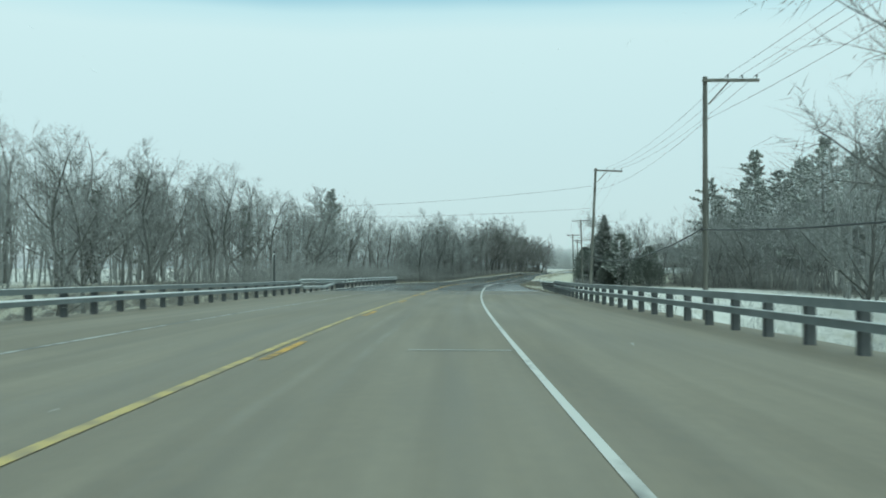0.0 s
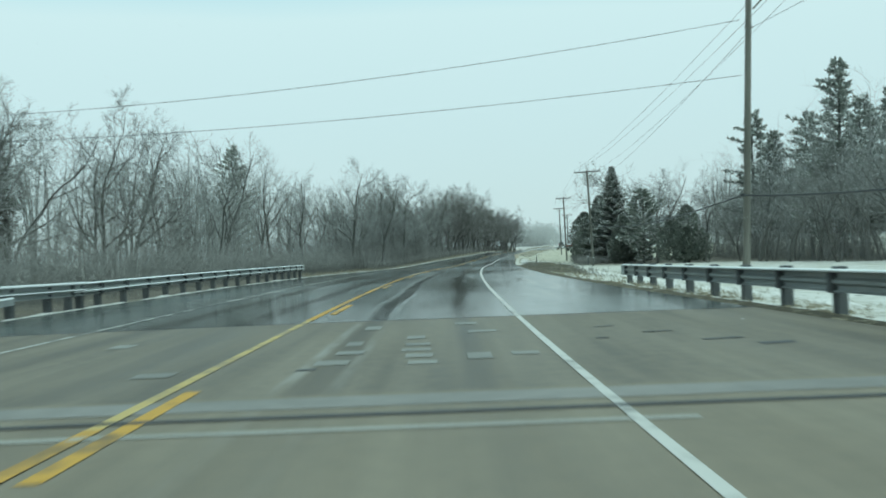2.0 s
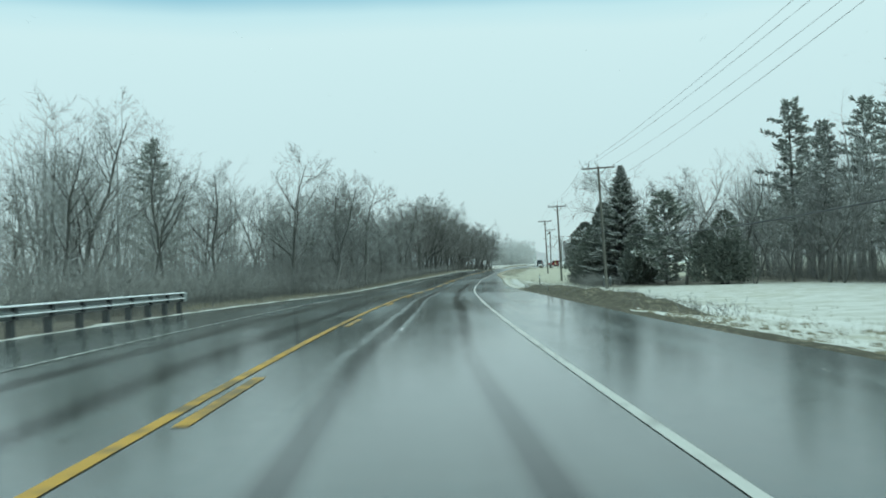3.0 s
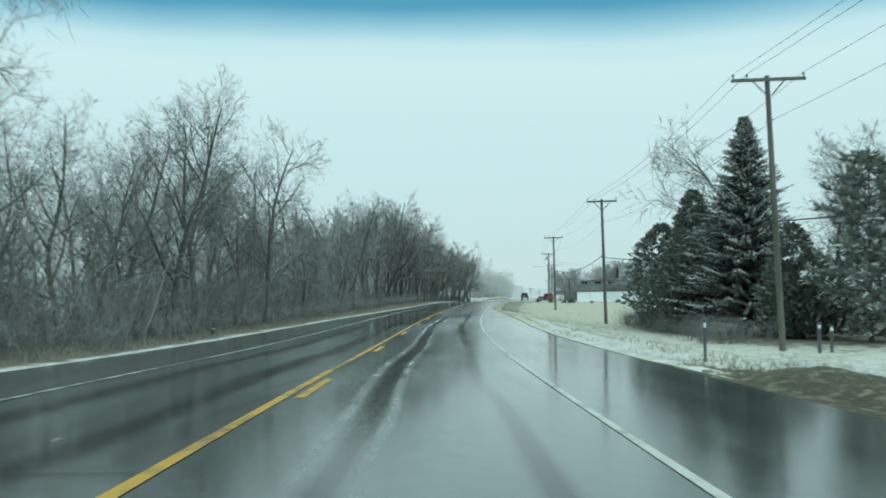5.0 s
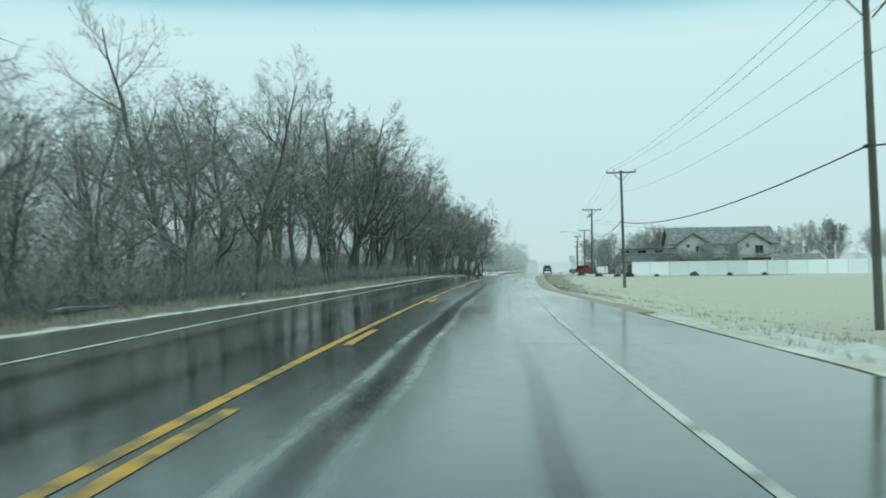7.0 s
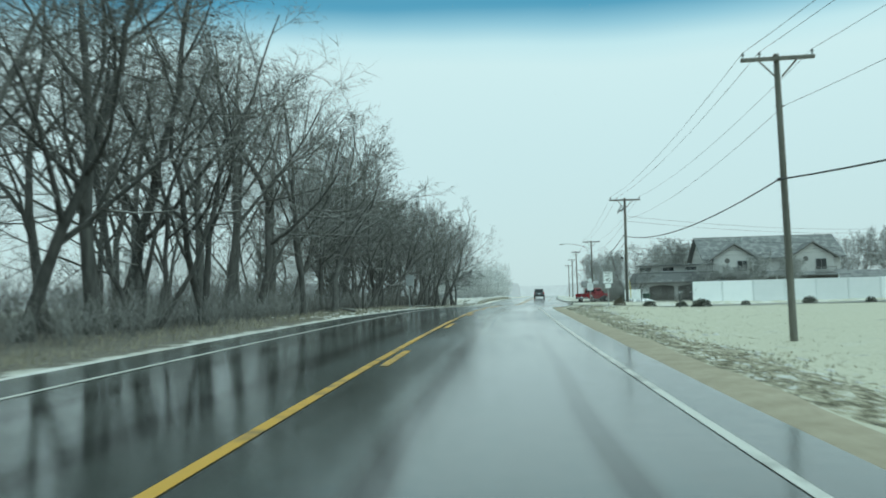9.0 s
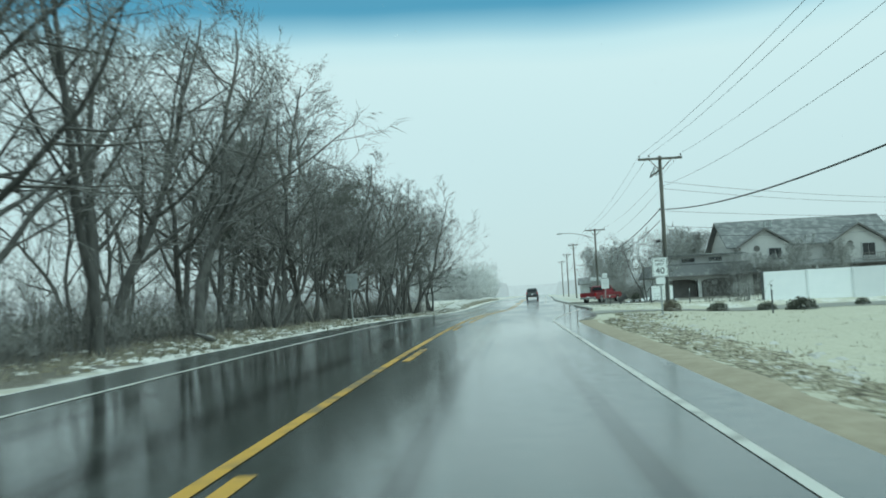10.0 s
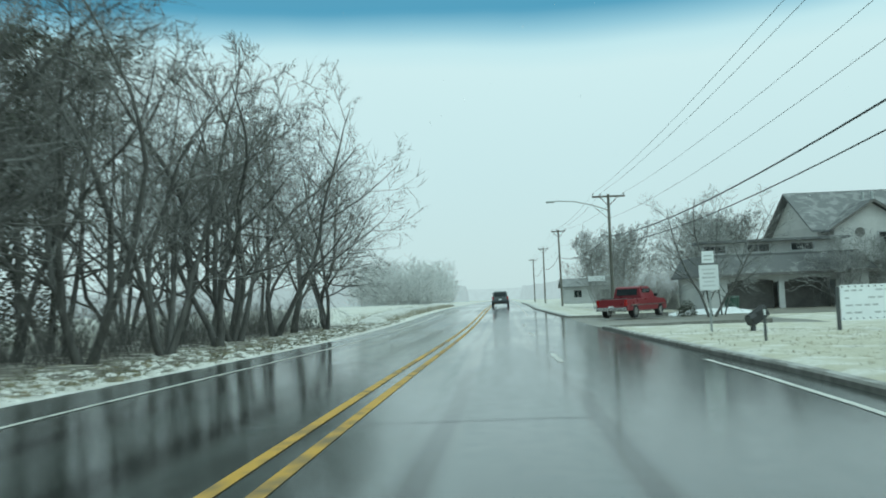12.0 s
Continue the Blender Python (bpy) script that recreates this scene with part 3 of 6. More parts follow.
def across(name, s, u0, u1, width, material, parent, lift, skew=0.0):
    verts, faces = [], []
    n = max(2, int((u1 - u0) / 0.5))
    for i in range(n + 1):
        u = u0 + (u1 - u0) * i / n
        w = 0.07 * noise.noise((u * 1.3, s, 2.0)) if width < 0.1 else 0.0
        for k in (-0.5, 0.5):
            verts.append(at(s + skew * u + w + k * width, u, -0.012 * abs(u) / 3.6 + lift))
        if i:
            a = 2 * i
            faces.append((a - 2, a, a + 1, a - 1))
    return part(name, mesh_of(name, verts, faces, material), material, parent)


joints = thing("bridge_joint", "pale concrete and rubber expansion joint across the road", "road joint", kind="structure")
across("joint_slab", 52.2, -8.0, 8.5, 0.5, M["steel_joint"], joints, 0.004)
across("joint_gap", 51.6, -8.0, 8.5, 0.10, M["seal"], joints, 0.009)
across("joint_strip", 51.1, -8.0, 4.0, 0.10, M["seam_fill"], joints, 0.006)
across("sealed_seam", 13.0, 2.0, 3.5, 0.12, M["seam_fill"], joints, 0.006)
across("joint_gap", 60.4, -7.6, 7.6, 0.07, M["seal"], joints, 0.006)
repairs = thing("pavement_patch", "small pale repair patches on the approach slab", "road patch", kind="structure")
for s, u, wide, deep in ((57.2, 2.0, 0.24, 0.42), (56.3, 2.05, 0.3, 0.3), (55.7, 2.05, 0.34, 0.28), (55.1, 2.1, 0.3, 0.35), (54.5, 2.15, 0.3, 0.3), (56.6, 1.25, 0.2, 0.5), (55.6, 1.3, 0.32, 0.35), (54.7, 1.2, 0.36, 0.4), (54.9, 2.75, 0.26, 0.55), (57.8, 2.9, 0.4, 0.3), (59.2, 2.7, 0.34, 0.4), (55.0, 3.25, 0.3, 0.28), (54.2, 0.0 - 0.5, 0.4, 0.35), (58.9, 1.3, 0.24, 0.6), (57.5, -2.0, 0.3, 0.5)):
    across("patch", s, u - wide / 2, u + wide / 2, deep, M["patch"], repairs, 0.006)
for s, u, wide, deep in ((54.6, 5.6, 0.5, 0.12), (53.9, 6.0, 0.4, 0.2), (55.8, 5.1, 0.4, 0.09), (56.9, 4.6, 0.3, 0.1), (54.0, 1.0, 0.2, 0.12), (55.4, 4.3, 0.16, 0.12)):
    across("patch", s, u - wide / 2, u + wide / 2, deep, M["seal"], repairs, 0.006, 0.2)
cracks = thing("pavement_crack", "dark sealed cracks across the asphalt", "road crack", kind="structure")
for s, u0, u1 in ((61, -6, 6), (84, -7, 1.0), (97, 0.5, 6), (118, -6, 0), (133, -3.4, 5.8), (150, -6, 3), (167.4, -3.5, 5.5), (171.5, 3.6, 5.4), (186, -4.5, 1), (199.5, 0.5, 3.9), (217.6, 0.7, 3.9), (222, -4.5, 0), (238.0, -4.6, 3.8), (243.0, -2.6, -0.3), (261.2, 0.6, 3.0), (271.3, -0.9, 2.7), (288, -4.6, 3), (305, -4.6, 4)):
    across("crack", s, u0, u1, 0.02, M["seal"], cracks, 0.006, 0.015)


# driveways, gravel shoulder, kerbs
def patch(name, s0, s1, u0, u1, material, label, category, lift, nu=10, ns=8, shift=None):
    """A piece of flat ground that follows the ground's own height."""
    verts, faces = [], []
    for i in range(ns + 1):
        for j in range(nu + 1):
            s, f = s0 + (s1 - s0) * i / ns, j / nu
            a, b = (v(s) if callable(v) else v for v in (u0, u1))
            u = a + (b - a) * f
            s += shift(u) if shift else 0.0
            edge = i in (0, ns) or j in (0, nu)
            z = ground_height(s, u)
            if callable(lift):
                z += lift(s, u, min(i, ns - i) / ns, min(j, nu - j) / nu)
            else:
                z += (lift if not edge else lift - 0.03)
            verts.append(at(s, u, z))
    for i in range(ns):
        for j in range(nu):
            a = i * (nu + 1) + j
            faces.append((a, a + 1, a + nu + 2, a + nu + 1))
    me = mesh_of(name, verts, faces, material)
    me.polygons.foreach_set("use_smooth", [True] * len(me.polygons))
    if material is M["asphalt"]:
        layer = me.uv_layers.new(name="along")
        for loop in me.loops:
            v = me.vertices[loop.vertex_index].co
            layer.data[loop.index].uv = (v.y * 0.7 + 20, v.x)
    return tagged(new(name, me), label, category, kind="structure")


patch("driveway", 258.2, 265.4, lambda s: right_edge(s) - 0.4, 34, M["drive"], "wet grey asphalt side drive joining the road", "driveway", 0.05, 30, 6, drive_shift)
patch("driveway", 301, 318.5, lambda s: right_edge(s) - 0.4, 17, M["drive"], "wet asphalt entrance into a parking yard", "driveway", 0.06, 16, 10)
patch("driveway", 318.5, 330, 9, 26, M["drive"], "wet asphalt yard in front of a garage", "driveway", 0.06, 10, 10)
patch("gravel_shoulder", 176, 251.0, lambda s: right_edge(s) - 0.12, lambda s: right_edge(s) + 0.62 + 0.2 * noise.noise((s * 0.3, 0, 0)), M["gravel"], "tan gravel shoulder beside the asphalt", "shoulder", 0.05, 5, 70)
patch("churned_verge", 192, 258, lambda s: right_edge(s) + 0.55, lambda s: right_edge(s) + 2.7 + 0.8 * noise.noise((s * 0.2, 5, 0)), M["churned"], "churned dark soil and trampled grass under patchy snow", "verge",
      lambda s, u, a, b: (0.035 + 0.045 * noise.noise((s * 2.6, u * 3.0, 1)) + 0.035 * noise.noise((s * 6, u * 6, 4))) * min(1, 4 * a) * min(1, 4 * b) - 0.008, 18, 330)
for s0, s1, u0, u1 in ((89, 129.5, lambda s: right_edge(s) + 0.25, lambda s: right_edge(s) + 3.2 + 0.8 * noise.noise((s * 0.2, 2, 0))),):
    patch("soil_mound", s0, s1, u0, u1, M["mound"], "low mound of bare soil and dead grass beside the road", "mound",
          lambda s, u, a, b: (0.30 + 0.22 * noise.noise((s * 0.7, u * 0.9, 6)) + 0.1 * noise.noise((s * 3, u * 3, 2))) * min(1, 9 * a) * min(1, 3 * b) - 0.03, 14, 110)


def kerb(points, label):
    k = thing("kerb", label, "kerb", kind="structure")
    verts, faces = [], []
    for i, (s, u) in enumerate(points):
        for du, z in ((0.0, -0.2), (0.0, 0.05), (0.04, 0.08), (0.17, 0.085), (0.17, -0.2)):
            verts.append(at(s, u + du, z))
        if i:
            for j in range(4):
                a = (i - 1) * 5 + j
                faces.append((a, a + 5, a + 6, a + 1))
    faces += [tuple(range(5)), tuple(range(len(verts) - 5, len(verts)))]
    part("kerb_stone", mesh_of("kerb_stone", verts, faces, M["kerb"]), M["kerb"], k)


patch("dirt_shoulder", 54, 176, lambda s: right_edge(s) - 0.12, patch_edge, M["mound"], "narrow strip of dirt and dead grass along the pavement edge", "shoulder", 0.05, 5, 160)
kerb([(s, right_edge(s)) for s in np.arange(267, 299.1, 1.5)] + [(300.2, 6.0), (300.8, 7.0), (301.0, 9.0), (301.0, 13.0)], "wet concrete kerb round the grass island")
kerb([(319.2, 12.0), (318.6, 8.0), (319.4, 6.0)] + [(s, right_edge(s) + 0.1) for s in np.arange(321, 420, 3.0)], "snow-edged concrete kerb along the road")


def ridge(name, label, s0, s1, where, width, height, seed, material):
    """A low uneven bank of ploughed snow along an edge."""
    verts, faces = [], []
    rows = np.arange(s0, s1, 0.6)
    for i, s in enumerate(rows):
        c = where(s) + 0.25 * noise.noise((s * 0.35, seed, 0))
        w = width * (0.75 + 0.6 * noise.noise((s * 0.5, seed, 3)))
        ends = min(1.0, (s - s0) / 5, (s1 - s) / 5)
        w *= 0.4 + 0.6 * ends
        h = ends * height * max(0.12, 0.7 + 1.1 * noise.noise((s * 0.8, seed, 7)))
        for f, z in ((-0.5, -0.10), (-0.3, 0.5 * h - 0.03), (-0.05, h), (0.2, 0.7 * h - 0.01), (0.5, -0.12)):
            verts.append(at(s, c + f * w, ground_height(s, c + f * w) + z + 0.03 * noise.noise((s * 3, f * 4, seed))))
        if i:
            for j in range(4):
                a = (i - 1) * 5 + j
                faces.append((a, a + 1, a + 6, a + 5))
    me = mesh_of(name, verts, faces, material)
    me.polygons.foreach_set("use_smooth", [True] * len(me.polygons))
    tagged(new(name, me), label, "snow", kind="stuff")


ridge("snow_bank", "thin ridge of wet snow along the pavement edge", 52, 330, lambda s: left_edge(s) - 0.12, 0.36, 0.06, 2.0, M["snow"])
ridge("snow_bank", "uneven bank of wet snow beside the pavement", 130, 172, lambda s: right_edge(s) + 1.3, 2.0, 0.16, 5.0, M["snow"])
ridge("snow_bank", "wet snow lying beside the guard rail", 60, 100, lambda s: right_edge(s) + 3.8, 2.2, 0.12, 9.0, M["snow"])
ridge("snow_bank", "low snowy bank beyond the end of the wood", 324, 420, lambda s: left_edge(s) - 2.8, 4.2, 0.55, 17.0, M["snow"])
ridge("snow_bank", "snow swept up along the kerb", 321, 420, lambda s: right_edge(s) + 0.8, 1.3, 0.15, 12.0, M["snow"])


# ---- rails of the bridge and guard rails ----
def bar(name, points, profile, material, parent, label=""):
    """A bar along (s, u, z) points with a closed (out, up) profile."""
    verts, faces, k = [], [], len(profile)
    for s, u, z in points:
        for du, dz in profile:
            verts.append(at(s, u + du, z + dz))
    for i in range(len(points) - 1):
        for j in range(k):
            a, b = i * k + j, i * k + (j + 1) % k
            faces.append((a, b, b + k, a + k))
    faces += [tuple(range(k)), tuple(range(len(verts) - k, len(verts)))]
    return part(name, mesh_of(name, verts, faces, material), material, parent, label)


def along(s0, s1, u, z, step=2.0):
    n = max(1, int((s1 - s0) / step))
    return [(s0 + (s1 - s0) * i / n, u, z) for i in range(n + 1)]


def flat(w, h):
    return [(-w, -h), (-w, h), (w, h), (w, -h)]


def wave(side_sign):
    """The folded section of a guard rail, with thickness."""
    face = [(0.0, -0.155), (-0.075, -0.12), (-0.075, -0.06), (-0.005, -0.02), (-0.005, 0.02), (-0.075, 0.06), (-0.075, 0.12), (0.0, 0.155)]
    return [(x * side_sign, z) for x, z in face] + [((x + 0.012) * side_sign, z) for x, z in reversed(face)]


snow_cap = [(-0.07, 0.0), (-0.075, 0.022), (-0.04, 0.04), (0.03, 0.04), (0.06, 0.02), (0.06, 0.0)]
right_rail = thing("bridge_railing", "weathered two-bar metal bridge railing on dark posts", "railing", kind="structure")
left_rail = thing("bridge_railing", "weathered two-bar metal bridge railing with snow on its lower bar", "railing", kind="structure")
for rail, u, sg, s1 in ((right_rail, 8.2, 1, 56.6), (left_rail, -7.45, -1, 54.0)):
    bar("top_bar", along(-60, s1, u, 0.675), flat(0.05, 0.07), M["rail"], rail)
    bar("lower_bar", along(-60, s1, u, 0.39), flat(0.05, 0.062), M["rail"], rail)
    bar("snow_strip", along(-60, s1, u - 0.02 * sg, 0.452), [(a * 0.6, b * (1.1 if sg < 0 else 0.4)) for a, b in snow_cap], M["rail_snow"], rail, "strip of wet snow")
    bar("snow_strip", along(-60, s1, u - 0.02 * sg, 0.745), [(a * 0.6, b * 0.3) for a, b in snow_cap], M["rail_snow"], rail, "strip of wet snow")
    me = None
    s = s1 - 0.4
    while s > -14:
        if me is None:
            bm = B()
            box(bm, (0, 0, 0.16), (0.16, 0.17, 1.15), bevel=0.02)
            p = part("rail_post", bm, M["post"], rail)
            me = p.data
        else:
            p = part("rail_post", me, M["post"], rail)
        p.matrix_world = place(s, u + 0.16 * sg, 0.0)
        s -= 1.9


def guard_rail(name, label, s0, s1, u, sg, flare, high=0.62, end_high=None, laden=False):
    g = thing(name, label, "guard rail", kind="structure")
    pts = [(s, u + sg * flare * max(0.0, (s - s0) / (s1 - s0) - 0.6) ** 2 * 6, high + ((end_high or high) - high) * (s - s0) / (s1 - s0)) for s in np.linspace(s0, s1, int((s1 - s0) / 1.9) + 1)]
    bar("beam", pts, wave(-sg), M["steel"], g)
    bar("snow_strip", [(s, uu - 0.03 * sg, z + 0.15) for s, uu, z in pts], snow_cap, M["rail_snow"], g, "strip of wet snow")
    if laden:
        bar("snow_strip", [(s, uu - 0.055 * sg, z - 0.055) for s, uu, z in pts], [(x * 0.7, y * 0.8) for x, y in snow_cap], M["rail_snow"], g, "strip of wet snow")
    me = None
    for s, uu, z in pts:
        if me is None:
            bm = B()
            box(bm, (0.14 * sg, 0, -0.36), (0.16, 0.2, 1.16), bevel=0.015)
            box(bm, (0.04 * sg, 0, -0.02), (0.14, 0.15, 0.30), bevel=0.01)
            p = part("rail_post", bm, M["post"], g)
            me = p.data
        else:
            p = part("rail_post", me, M["post"], g)
        p.matrix_world = place(s, uu, z)
    s, uu, z = pts[-1]
    bm = B()
    box(bm, (0.05 * sg, 0.15, 0.0), (0.30, 0.36, 0.36), bevel=0.06)
    end = part("end_terminal", bm, M["steel"], g)
    end.matrix_world = place(s, uu, z)


guard_rail("guard_rail", "galvanised steel guard rail with wet snow along its top", 69.0, 102.0, -7.6, -1, 0.3, 0.48, 0.56, True)
guard_rail("guard_rail", "galvanised steel guard rail ending beside a snowy field", 56.6, 75.5, 8.15, 1, 0.15, 0.46, 0.27)
# heavier beam and rub rail where the guard rail joins the bridge railing
over = thing("transition_rail", "galvanised beam with a low rub rail joining guard rail and bridge railing", "guard rail", kind="structure")
slope = [(s, -7.55, float(np.interp(s, [54.4, 69.6], [0.645, 0.48]))) for s in np.arange(54.4, 69.7, 1.9)]
low_line = [(55.0, -7.5, 0.30), (58.5, -7.5, 0.25), (62.0, -7.5, 0.19), (63.2, -7.5, 0.24), (64.6, -7.5, 0.33), (65.6, -7.5, 0.36)]
bar("beam", slope, wave(1), M["steel"], over)
bar("rub_rail", low_line, flat(0.04, 0.07), M["steel"], over)
bar("snow_strip", [(s, u + 0.02, z + 0.155) for s, u, z in slope], [(x, y * 1.4) for x, y in snow_cap], M["rail_snow"], over, "strip of wet snow")
bar("snow_strip", [(s, u + 0.05, z - 0.01) for s, u, z in slope], [(x * 0.6, y * 0.5) for x, y in snow_cap], M["rail_snow"], over, "strip of wet snow")
bar("snow_strip", [(s, u, z + 0.07) for s, u, z in low_line], [(x * 0.6, y * 1.2) for x, y in snow_cap], M["rail_snow"], over, "strip of wet snow")
post_mesh = None
for s, u, z in slope:
    p = part("rail_post", post_mesh or box(B(), (-0.14, 0, 0.1), (0.16, 0.2, 1.2), bevel=0.015), M["post"], over)
    post_mesh = p.data
    p.matrix_world = place(s, u, 0.0)


# ---- utility poles and wires ----
POLES = [  # along, across, top, foot, lean in degrees, arm, arm kind
    (-12.0, 11.6, 9.3, -3.6, 0.0, 2.2, "side"),
    (37.6, 12.9, 9.45, -3.6, 0.2, 2.2, "side"),
    (75.4, 12.3, 9.97, -1.2, 2.7, 2.2, "side"),
    (146.6, 15.0, 10.05, -0.9, -1.6, 2.9, "T"),
    (180.6, 12.95, 8.7, -0.95, -1.0, 2.3, "T"),
    (228.3, 11.2, 8.6, -1.1, -0.9, 2.4, "T"),
    (272.5, 10.4, 8.6, -0.2, 0.5, 2.5, "transformer"),
    (328.4, 9.9, 8.6, -0.3, 0.3, 2.4, "lamp"),
    (366.0, 8.6, 8.6, -0.3, -0.6, 1.6, "T"),
    (404.0, 8.3, 8.6, -0.3, 0.4, 1.6, "T"),
    (445.0, 8.0, 8.6, -0.3, 0.0, 1.8, "T"),
]
hooks = []


def utility_pole(s, u, top, foot, lean, arm, how):
    p = thing("utility_pole", {"side": "tall weathered wooden utility pole with a one-sided crossarm", "T": "weathered wooden utility pole with a T crossarm",
              "transformer": "leaning wooden utility pole with crossarm and fuse cutouts", "lamp": "wooden utility pole carrying a curved street lamp arm"}[how], "utility pole", "utility poles along the road",
              m=place(s, u, 0.0, 0.0) @ Matrix.Rotation(radians(lean), 4, "Y"))
    part("pole_shaft", rod(B(), (0, 0, foot), (0, 0, top), 0.13, 0.095, 12), M["pole"], p)
    x0, x1 = (-0.15, arm) if how == "side" else (-arm / 2, arm / 2)
    y = -0.16
    z = top - 0.18
    part("crossarm", box(B(), ((x0 + x1) / 2, y, z), (x1 - x0, 0.10, 0.13), bevel=0.015), M["pole"], p)
    for sg in ((1,) if how == "side" else (-1, 1)):
        part("brace", rod(B(), (0.10 * sg, y, z - (1.0 if how == "side" else 0.62)), (sg * (0.95 if how == "side" else 0.62), y, z - 0.05), 0.028, None, 6), M["pole"], p)
    xs = [0.9, 1.5, 2.1] if how == "side" else [x0 + 0.08, x0 + 0.62, x1 - 0.08]
    ends = []
    for x in xs:
        bm = rod(B(), (x, y, z + 0.06), (x, y, z + 0.17), 0.02, None, 6)
        rod(bm, (x, y, z + 0.15), (x, y, z + 0.24), 0.055, 0.035, 8)
        part("insulator", bm, M["porcelain"], p)
        ends.append(p.matrix_world @ Vector((x, y, z + 0.25)))
    ends.append(p.matrix_world @ Vector((0.14, 0, top - 1.75)))
    part("bracket", rod(B(), (-0.12, 0, top - 1.75), (0.16, 0, top - 1.75), 0.03, None, 6), M["porcelain"], p)
    low = 3.05 if s < 60 else 2.6 if s < 100 else float(np.interp(s, [178, 228, 272, 330], [4.3, 4.4, 5.5, 5.5]))
    ends.append(p.matrix_world @ Vector((-0.16, 0, low)))
    part("cable_clamp", box(B(), (-0.14, 0, low), (0.14, 0.20, 0.10), bevel=0.02), M["wire"], p)
    if how == "transformer":
        for i, (x, zz) in enumerate(((-0.45, -0.95), (-0.28, -1.15), (-0.62, -1.25))):
            bm = rod(B(), (x, -0.1, top + zz), (x + 0.12, -0.1, top + zz + 0.34), 0.035, None, 8)
            rod(bm, (x + 0.1, -0.1, top + zz + 0.02), (x + 0.22, -0.1, top + zz + 0.3), 0.02, None, 6)
            part("fuse_cutout", bm, M["porcelain"], p)
        part("cutout_arm", box(B(), (-0.3, -0.08, top - 1.0), (0.75, 0.08, 0.09), bevel=0.01, tilt=(0, -35, 0)), M["pole"], p)
        part("riser_pipe", rod(B(), (0.0, -0.19, foot), (0.0, -0.16, 3.2), 0.045, None, 8), M["post"], p)
        part("splice_case", rod(B(), (-0.5, -0.1, 3.62), (-0.28, -0.1, 3.7), 0.09, None, 10), M["wire"], p)
    if how == "lamp":
        pts = [Vector((-0.1, 0, top - 1.15)), Vector((-1.2, 0, top - 0.75)), Vector((-2.4, 0, top - 0.45)), Vector((-3.7, 0, top - 0.35)), Vector((-4.1, 0, top - 0.36))]
        bm = B()
        for a, b in zip(pts, pts[1:]):
            rod(bm, a, b, 0.04, None, 8)
        rod(bm, (-0.1, 0, top - 1.75), pts[1], 0.025, None, 6)
        part("lamp_arm", bm, M["steel"], p)
        part("lamp_head", box(B(), (-4.25, 0, top - 0.40), (0.62, 0.24, 0.14), bevel=0.05), M["steel"], p)
    return ends


hooks = [utility_pole(*row) for row in POLES]


def cable(name, label, a, b, sag, radius, swap=False, parts=18):
    pts = [a.lerp(b, i / parts) - Vector((0, 0, sag * 4 * (i / parts) * (1 - i / parts))) for i in range(parts + 1)]
    so = Soup()
    so.tube(pts, [radius] * len(pts), 5)
    return tagged(new(name, so.mesh(name, M["wire"])), label, "cable", "overhead wires")


for (i, a), b in zip(enumerate(hooks), hooks[1:]):
    for k in range(3):
        cable("power_line", "thin overhead power line between utility poles", a[k], b[k], 0.55, 0.008)
    cable("power_line", "thin overhead neutral wire between utility poles", a[3], b[3], 0.6, 0.008)
    cable("telephone_cable", "thick sagging black telephone cable", a[4], b[4], 0.8 if i != 3 else 0.7, 0.028)
P2, P6, P7 = hooks[2], hooks[6], hooks[7]
cable("telephone_cable", "thick black service cable below the main one", P6[4] - Vector((0, 0, 0.65)), P7[4] - Vector((0, 0, 0.5)), 0.8, 0.02)
for z0, s1, u1, z1 in ((8.46, 81.2, -25.8, 6.9), (6.61, 85.2, -32.0, 6.9)):
    cable("power_line", "thin wire crossing over the road into the woods", at(75.4, 12.4, z0), at(s1, u1, z1 + 0.6), 0.8, 0.010, parts=24)
for z0, du, dz in ((7.1, 26, 6.6), (6.7, 26, 6.2), (5.4, 30, 5.2), (4.5, 24, 4.9), (4.0, 24, 4.6)):
    cable("service_wire", "service wire running from the pole to the houses", at(272.5, 10.5, z0), at(283 + z0, 10 + du, dz), 0.35, 0.010)



def guy(attach, s, u, material, label):
    """A guy wire from a pole to its ground anchor, with a plastic guard low on it."""
    top, foot = at(272.5, 10.45, attach), at(s, u, ground_height(s, u) - 0.05)
    way = (top - foot).normalized()
    g = thing("guy_wire", label, "guy wire", "guy wires of the pole")
    part("strand", rod(B(), foot, top, 0.008, None, 5), M["wire"], g)
    part("guard", rod(B(), foot + way * 0.7, foot + way * 2.9, 0.032, None, 8), material, g)


guy(8.2, 279.6, 11.15, M["sign_white"], "thin guy wire with a white plastic guard on it")
guy(6.0, 279.3, 11.3, M["yellow_plastic"], "thin guy wire with a yellow plastic guard on it")

# ---- trees ----
def spread(d, angle, spin):
    """A direction that leaves d by an angle."""
    a = d.orthogonal().normalized()
    a.rotate(Matrix.Rotation(spin, 3, d))
    return (d * math.cos(angle) + a * math.sin(angle)).normalized()


def limb(rng, p, d, length, r, seg, lift, wild):
    pts, rad = [p.copy()], [r]
    for i in range(seg):
        d = (d + Vector((rng.uniform(-1, 1), rng.uniform(-1, 1), rng.uniform(-0.6, 0.6))) * wild + Vector((0, 0, lift))).normalized()
        p = p + d * (length / seg)
        pts.append(p.copy())
        rad.append(max(0.0045, r * (1 - 0.85 * (i + 1) / seg)))
    return pts, rad


